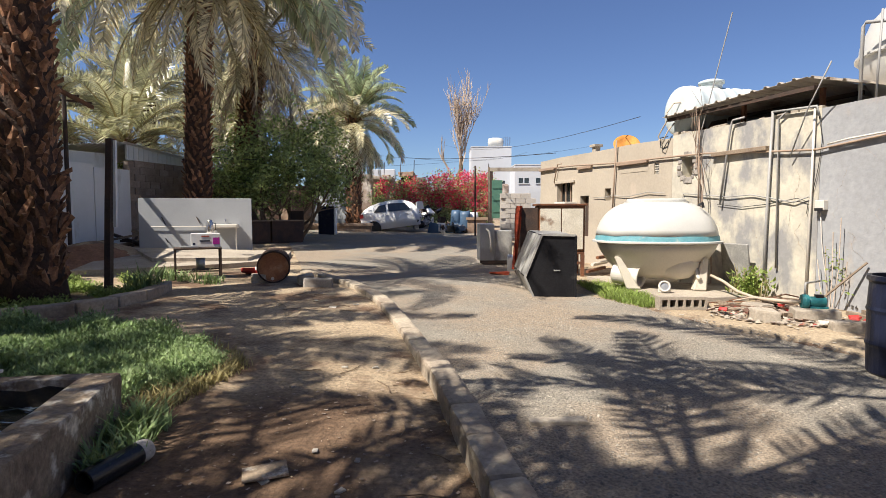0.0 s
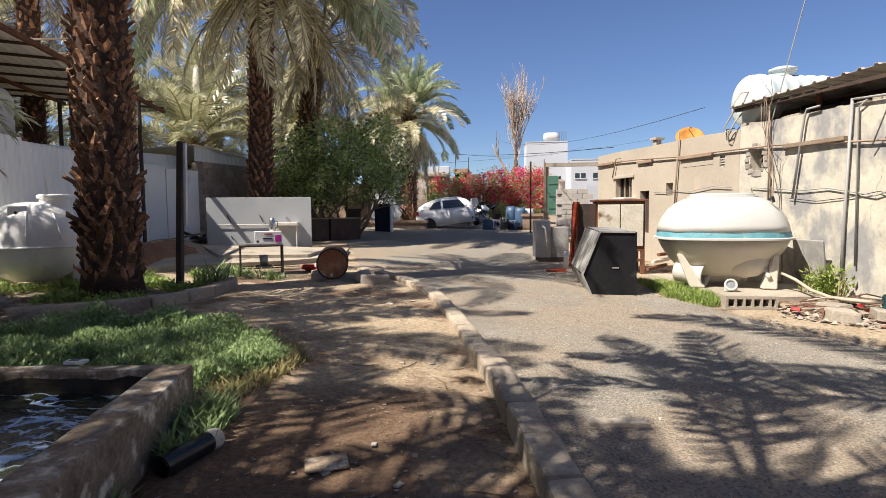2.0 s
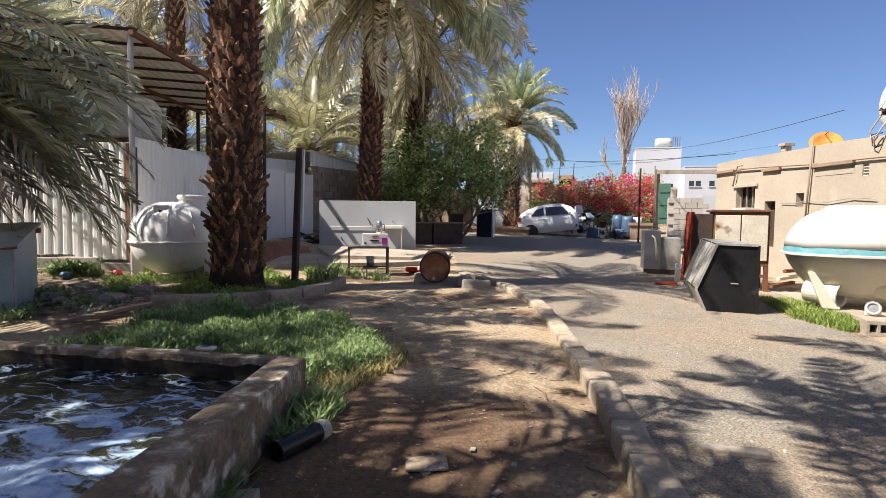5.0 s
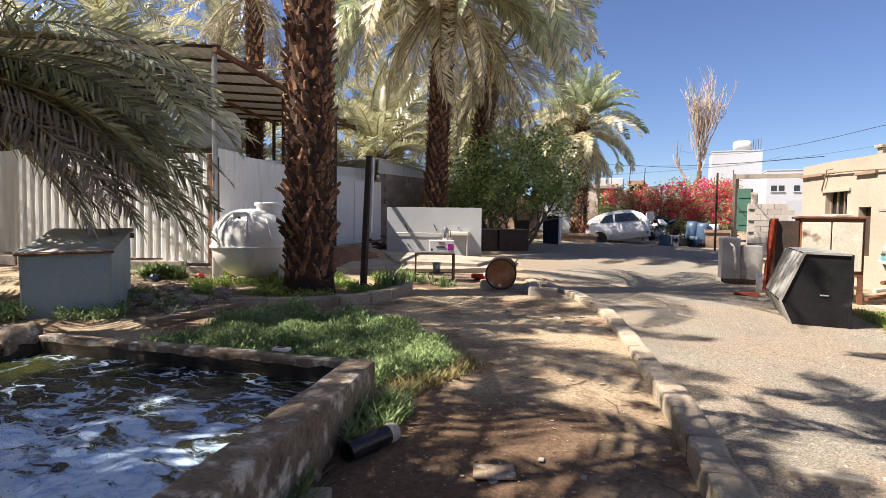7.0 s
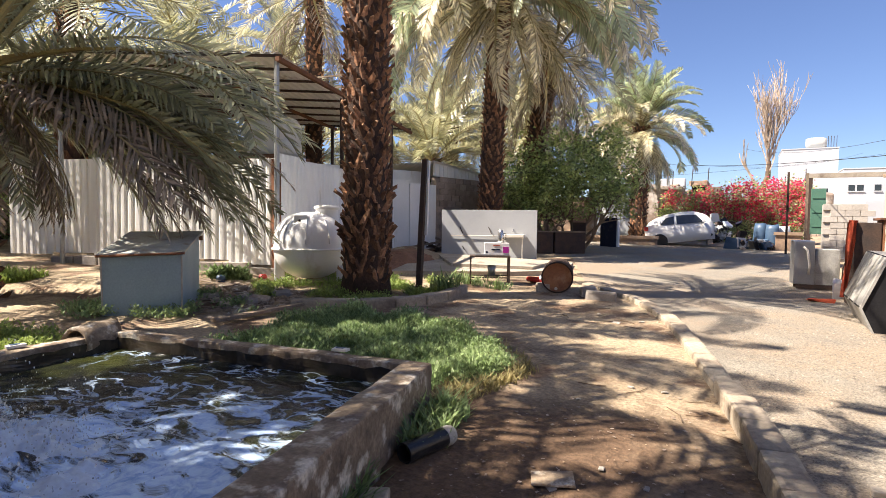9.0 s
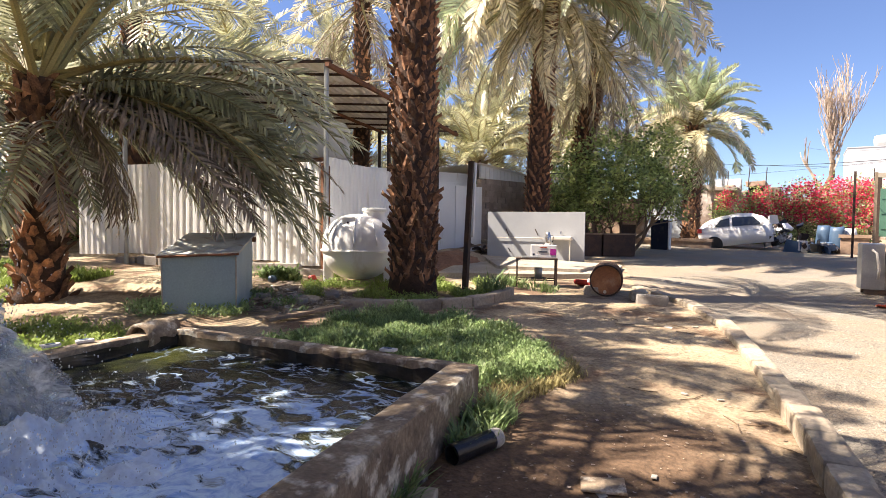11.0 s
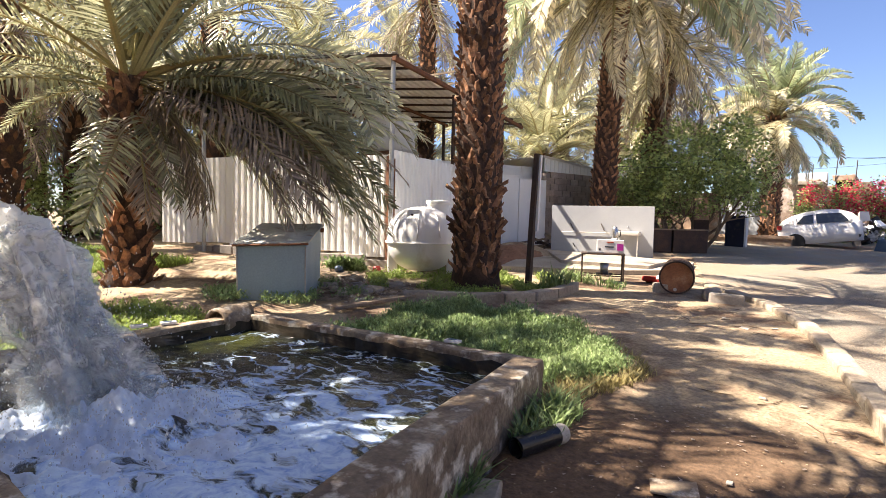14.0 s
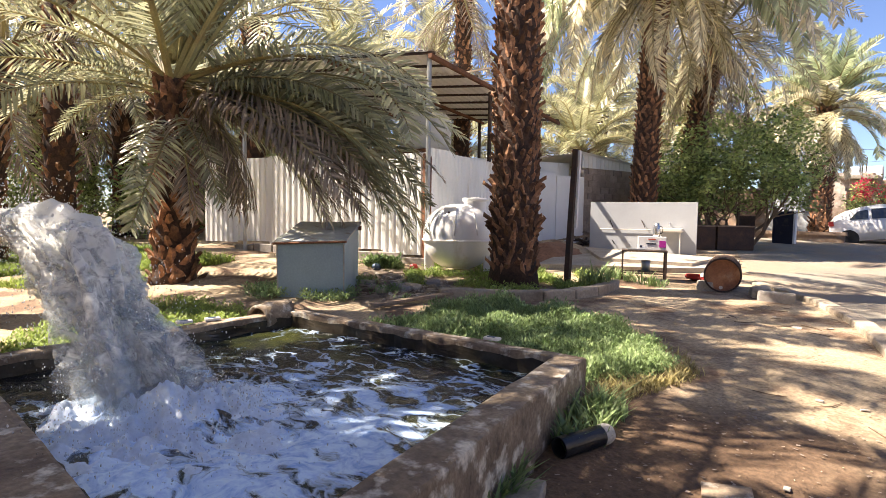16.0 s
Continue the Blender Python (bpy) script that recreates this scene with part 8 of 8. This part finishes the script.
tagged(new("basin_side_weeds", weed_leaves("basin_side_weeds", scatter(LEFTW, 1500, rng, 0.5, 1.2, -0.1), 0.14, 0.05, 7, LAWN)), "green weeds beyond the basin", "weeds", kind="stuff")
TANKG = [(2.45, 10.2), (2.5, 8.6), (2.85, 7.85), (3.05, 7.9), (3.2, 8.6), (3.0, 9.6)]
tagged(new("tank_grass", blades("tank_grass", scatter(TANKG, 620, rng, 0.3, 1.1), 0.14, 0.006, 8, LAWN, 6, 1.0)), "fresh grass at the foot of the water tank", "grass", kind="stuff")
FENCEW = [(-8.2, 7.6), (-9.0, 6.95), (-8.7, 6.5), (-7.9, 7.2)]
tagged(new("fence_weeds", weed_leaves("fence_weeds", scatter(FENCEW, 150, rng, 0.5, 1.3, 0.0), 0.2, 0.09, 9, GRASS)), "weeds along the foot of the fence", "weeds", kind="stuff")
bamboo = thing("reed_clump", "yellow-green reed clump against the house wall", "plant")
tagged(part("reeds", blades("reeds", [(4.72 + rng.gauss(0, 0.1), 8.55 + rng.gauss(0, 0.12), rng.uniform(0.5, 1.2)) for _ in range(34)], 0.45, 0.009, 10, STRAW, 5, 0.35), None, bamboo), kind="stuff")
tagged(part("leaf_mass", weed_leaves("leaves", [(4.72 + rng.gauss(0, 0.12), 8.5 + rng.gauss(0, 0.12), rng.uniform(0.5, 1.1)) for _ in range(34)], 0.42, 0.10, 11, LAWN), None, bamboo), kind="stuff")
# tall bare sapling stems that climb the wall to above the roof
sap = thing("dry_climber", "tall bare dry stems growing up the house wall", "plant")
lm, tp = [], []
for s0, sgn in ((1.75, 1.0), (1.9, 0.7)):
    p0 = WM @ Vector((s0, 0.28, gz(4.8, 8.8)))
    pts = [p0]
    for k in range(9):
        pts.append(WM @ Vector((s0 + 0.1 * k * sgn * 0.75 + 0.05 * math.sin(k * 1.7 + s0 * 9), 0.28 - 0.012 * k, gz(4.8, 8.8) + 0.36 * (k + 1))))
    lm.append((pts, [0.013 * (1 - 0.07 * k) for k in range(10)]))
    for k in (5, 6, 7, 8):
        q = pts[k]
        lm.append(([q, q + Vector((rng.gauss(0, 0.12), rng.gauss(0, 0.08), 0.3)), q + Vector((rng.gauss(0, 0.2), rng.gauss(0, 0.12), 0.62))], [0.006, 0.005, 0.003]))
for limb in lm:
    part("stem", limbs_mesh([limb], 5), BROWNPIPE, sap)
seedling = thing("bare_sapling", "thin bare twiggy sapling beside the pump", "plant")
for k in range(5):
    s0, top = -0.32 + 0.035 * k, 0.55 + 0.16 * ((k * 3) % 4)
    part("stem", pipe([WM @ Vector((s0, 0.16, gz(5.5, 7.7))), WM @ Vector((s0 + 0.05 * (k - 2), 0.13, gz(5.5, 7.7) + top * 0.55)), WM @ Vector((s0 + 0.02 + 0.07 * (k - 2), 0.12, gz(5.5, 7.7) + top * 1.25))], 0.006, 5), TWIG, seedling)
tagged(part("leaf_mass", leaf_cloud("sapling_leaves", [WM @ Vector((-0.3 + rng.gauss(0, 0.08), 0.14, gz(5.5, 7.7) + rng.uniform(0.2, 0.8))) for _ in range(14)], 4, (0.03, 0.03, 0.05), 0.05, 41, LAWN), None, seedling), kind="stuff")
ant = thing("antenna_mast", "thin whip mast on the house roof", "mast")
part("mast", pipe([WM @ Vector((2.38, 0.05, 2.75)), WM @ Vector((1.72, 0.0, 4.95))], 0.010, 5), PVC, ant)

# small shrub by the post
sh = thing("small_shrub", "spiky half-dry seedling beside the post", "plant", pose(-4.55, 8.35, gz(-4.55, 8.35)))
part("leaf_mass", blades("seedling", [(rng.gauss(0, 0.12), rng.gauss(0, 0.1), rng.uniform(0.7, 1.2)) for _ in range(20)], 0.36, 0.012, 12, GRASS, 7, 1.0), None, sh)
for x, y in ((-4.9, 9.7), (-4.6, 9.5), (-4.0, 9.4)):
    tg = tagged(new("table_weeds", blades("table_weeds", [(x + rng.gauss(0, 0.12), y + rng.gauss(0, 0.1), rng.uniform(0.6, 1.2)) for _ in range(16)], 0.2, 0.010, int(40 + x * 3), GRASS, 7, 0.9)), "green tuft beside the iron table", "weeds", kind="stuff")

# ---------- litter, stones, dead leaves ----------
def flakes(name, spots, size, seed, material, lift=0.008):
    rg = np.random.default_rng(seed)
    verts, faces = [], []
    for x, y, s in spots:
        a = rg.uniform(0, 6.28)
        L, w = size * s, size * s * rg.uniform(0.3, 0.8)
        z = ground_z(x, y) + lift
        n = len(verts)
        for u, v in ((-1, -1), (1, -1), (1, 1), (-1, 1)):
            verts.append((x + 0.5 * (u * L * math.cos(a) - v * w * math.sin(a)), y + 0.5 * (u * L * math.sin(a) + v * w * math.cos(a)), z + rg.uniform(0, 0.35) * w))
        faces.append((n, n + 1, n + 2, n + 3))
    return raw_mesh(name, verts, faces, material)


def pebbles(name, spots, size, seed, material):
    """Small angular stones, half sunk."""
    rg = np.random.default_rng(seed)
    verts, faces = [], []
    for x, y, s in spots:
        z = ground_z(x, y) + 0.012
        r = size * s
        n = len(verts)
        for cx, cy, cz in ((1, 0, 0), (0.3, 0.9, 0), (-0.8, 0.6, 0), (-0.7, -0.7, 0), (0.4, -0.9, 0), (0.1, 0.1, 0.8)):
            verts.append((x + r * (cx + rg.normal(0, 0.2)), y + r * (cy + rg.normal(0, 0.2)), z + r * (cz * rg.uniform(0.5, 1.1) - 0.05)))
        faces += [(n + k, n + (k + 1) % 5, n + 5) for k in range(5)]
    return raw_mesh(name, verts, faces, material)


YARD = [(-2.0, 1.2), (0.4, 1.2), (0.2, 3.0), (-0.4, 6.2), (-1.3, 8.8), (-2.6, 9.4), (-3.9, 9.0), (-4.1, 7.0), (-2.6, 5.8), (-1.6, 5.0), (-1.6, 3.4)]
ROADP = [(0.6, 1.0), (5.4, 2.5), (3.9, 6.2), (2.6, 8.4), (1.4, 14), (-1.0, 14), (-0.9, 9), (-0.1, 6), (0.4, 3.5)]
tagged(new("yard_stones", pebbles("yard_stones", scatter(YARD, 1200, rng, 0.2, 1.1), 0.007, 21, EARTHSTONE)), "scattered small stones on the yard", "stones", kind="stuff")
tagged(new("road_gravel", pebbles("road_gravel", scatter(ROADP, 21000, rng, 0.3, 1.25, -0.45), 0.012, 22, STONE)), "loose grey gravel on the road", "gravel", kind="stuff")
tagged(new("dead_leaves", flakes("dead_leaves", scatter(YARD, 900, rng, 0.4, 1.3), 0.024, 23, FRONDDRY)), "dry leaf bits trodden into the yard", "leaves", kind="stuff")
tagged(new("garden_debris", flakes("garden_debris", scatter([(-8.2, 4.6), (-5.6, 4.6), (-5.6, 6.2), (-8.0, 7.6), (-9.5, 6.2)], 900, rng, 0.4, 1.5), 0.10, 24, FRONDDRY, 0.02)), "dead palm leaf scraps over the garden soil", "leaves", kind="stuff")
tagged(new("street_debris", flakes("street_debris", scatter([(2.2, 11.5), (3.0, 7.6), (4.6, 5.2), (5.5, 6.6), (4.6, 8.2), (3.2, 9.8)], 130, rng, 0.3, 1.4), 0.045, 25, PAPER)), "bits of paper and plastic by the wall", "litter", kind="stuff")
WALLFOOT = [(3.7, 7.75), (3.6, 7.3), (3.85, 6.85), (4.45, 6.6), (5.0, 6.4), (5.2, 7.2), (4.7, 8.2), (4.2, 8.2)]
tagged(new("red_litter", flakes("red_litter", scatter(WALLFOOT, 100, rng, 0.3, 1.3), 0.05, 26, REDPLASTIC, 0.02)), "torn red plastic bits by the house wall", "litter", kind="stuff")
tagged(new("dark_litter", flakes("dark_litter", scatter(WALLFOOT, 380, rng, 0.3, 1.5), 0.06, 27, FRONDDRY, 0.02)), "brown rags and leaf scraps by the house wall", "litter", kind="stuff")
tagged(new("pale_litter", flakes("pale_litter", scatter(WALLFOOT, 150, rng, 0.3, 1.2), 0.05, 28, PAPER, 0.02)), "pale paper scraps by the house wall", "litter", kind="stuff")
tagged(new("wall_rubble", pebbles("wall_rubble", scatter(WALLFOOT, 160, rng, 0.3, 1.3), 0.045, 29, CONCRETE)), "small broken mortar lumps by the house wall", "rubble", kind="stuff")
GARDENHEAP = [(-7.4, 5.5), (-6.4, 5.3), (-5.65, 4.75), (-5.6, 6.1), (-6.5, 6.9), (-7.6, 6.9)]
tagged(new("garden_rubble", pebbles("garden_rubble", scatter(GARDENHEAP, 380, rng, 0.3, 1.4), 0.055, 30, RIM)), "brown clods and stones over the garden soil", "rubble", kind="stuff")
for k, (x, y, s) in enumerate(((-0.52, 3.2, 0.1), (-0.55, 2.85, 0.13), (-0.78, 3.3, 0.12), (-0.62, 5.0, 0.11), (-0.9, 4.95, 0.1), (-1.55, 7.7, 0.2), (-1.25, 7.9, 0.16), (-1.9, 8.2, 0.13), (-1.0, 2.95, 0.16), (-1.2, 4.4, 0.07), (-0.3, 2.5, 0.1))):
    bm = bmesh.new()
    s *= 0.26
    box(bm, -s, s, -s * 0.6, s * 0.6, 0, 0.010, 0.003)
    bmesh.ops.subdivide_edges(bm, edges=[e for e in bm.edges if e.calc_length() > s * 0.8], cuts=3, use_grid_fill=True)
    lt = tagged(part("paper_scrap", roughen(bm, 0.02, 9, k), PAPER), "crumpled dirty paper scrap on the trodden yard", "litter", "paper scraps")
    lt.matrix_basis = pose(x, y, ground_z(x, y) + 0.004, rng.uniform(-4, 4), rng.uniform(-4, 4), rng.uniform(0, 180))
bd2 = tagged(part("broken_board", roughen(box(bmesh.new(), -0.12, 0.12, -0.09, 0.09, 0.0, 0.014, 0.004), 0.025, 9), RIM), "splintered flat board lying on the moist soil", "board")
bd2.matrix_basis = pose(-1.0, 3.02, ground_z(-1.0, 3.02) + 0.008, 0, 0, 24)
fs = tagged(part("flat_stone", roughen(box(bmesh.new(), -0.2, 0.2, -0.05, 0.05, -0.02, 0.02, 0.01), 0.012, 6), CONCRETE), "flat slab of stone lying on the gravel", "stone")
fs.matrix_basis = pose(0.78, 3.75, ground_z(0.78, 3.75) + 0.016, 0, 0, 4)
# rocks and rags over the garden soil beside the box
for k in range(22):
    x, y, r = rng.uniform(-7.6, -5.7), rng.uniform(5.0, 6.6), rng.uniform(0.05, 0.16)
    st = tagged(part("stone", roughen(box(bmesh.new(), -r, r, -r * 0.7, r * 0.7, -0.03, r * 0.7, r * 0.3), r * 0.3, 2 / r, k), (CONCRETE, BLOCK, RIM)[k % 3]), "rough brown stone in the garden soil", "stone", "garden stones")
    st.matrix_basis = pose(x, y, ground_z(x, y), 0, 0, rng.uniform(0, 180))
# things lying on the basin's rim
mouth = thing("clay_pipe", "broken brown clay pipe set into the basin rim", "pipe", frame3((-5.44, 2.98, RIM_Z - 0.05), (-0.3, 0.95, 0), (-0.95, -0.3, 0)))
part("shell", roughen(lathe([(0.12, -0.2), (0.155, -0.21), (0.16, 0.0), (0.155, 0.2), (0.12, 0.19), (0.12, -0.2)], 20, pose(0, 0, 0, 0, 90, 0)), 0.025, 5), RIM, mouth, smooth=True)
for x, y, a in ((-2.98, 3.58, 8), (-5.33, 2.3, 80), (-5.36, 2.05, 84)):
    p = thing("paper_packet", "small pale blue and white packet on the basin rim", "litter", pose(x, y, RIM_Z + 0.012, 0, 0, a))
    part("packet", roughen(box(bmesh.new(), -0.07, 0.07, -0.035, 0.035, 0, 0.025, 0.006), 0.008, 8), CARDBOARD, p)
    part("print", boxes((-0.04, 0.03, -0.02, 0.02, 0.026, 0.029)), BLUEPLASTIC, p)
for x, y, mt, lab in ((-7.95, 7.55, REDPLASTIC, "red plastic scrap beside the tank"), (-8.7, 7.1, CARDBOARD, "crushed white bottle by the fence"), (-8.3, 6.9, BLUEPLASTIC, "blue plastic scrap by the fence")):
    q = tagged(part("plastic_scrap", roughen(lathe([(0, 0), (0.07, 0.02), (0.08, 0.12), (0.03, 0.2), (0, 0.2)], 12), 0.02, 8), mt), lab, "litter")
    q.matrix_basis = pose(x, y, ground_z(x, y), 60, 0, 20)
plank = thing("plank", "pale weathered plank lying along the palm bed", "plank")
part("plank", roughen(boxes((-0.72, 0.72, -0.055, 0.055, 0.0, 0.045), bevel=0.01), 0.012, 3), WOOD, plank, at=frame3((-5.52, 5.16, gz(-5.52, 5.16) + 0.06), (0.09, 1.41, 0.04), (-1.41, 0.09, 0)))

rng = random.Random(131)
for k in range(26):     # dry twigs and leaf stalks on the yard
    x, y = (rng.uniform(-1.5, 0.2), rng.uniform(2.4, 5.2)) if k % 2 else (rng.uniform(-2.4, -0.9), rng.uniform(7.4, 9.0))
    a, L = rng.uniform(0, 3.1), rng.uniform(0.06, 0.2)
    q = Vector((math.cos(a) * L, math.sin(a) * L, 0))
    c = Vector((x, y, ground_z(x, y) + 0.008))
    tw = tagged(new("twig", mesh_of("twig", tube(bmesh.new(), [c - q, c + Vector((q.y, -q.x, 0)) * 0.2, c + q], 0.004, 5), BRANCH)), "thin dry twig lying on the trodden soil", "twig", "yard twigs")

# red earth between the fence and the apron
HX, HY = -7.45, 11.3
heap = tagged(new("soil_mound", sheet("soil_mound", list(np.linspace(HX - 1.5, HX + 1.5, 40)), list(np.linspace(HY - 1.6, HY + 1.6, 40)), lambda x, y: ground_z(x, y) - 0.05 + 0.36 * math.exp(-(((x - HX) / 0.6) ** 2 + ((y - HY) / 0.8) ** 2)) + 0.03 * noise.noise(Vector((x * 5, y * 5, 2))), REDSOIL)), "loose red-brown soil mound beside the cabin", "soil mound")
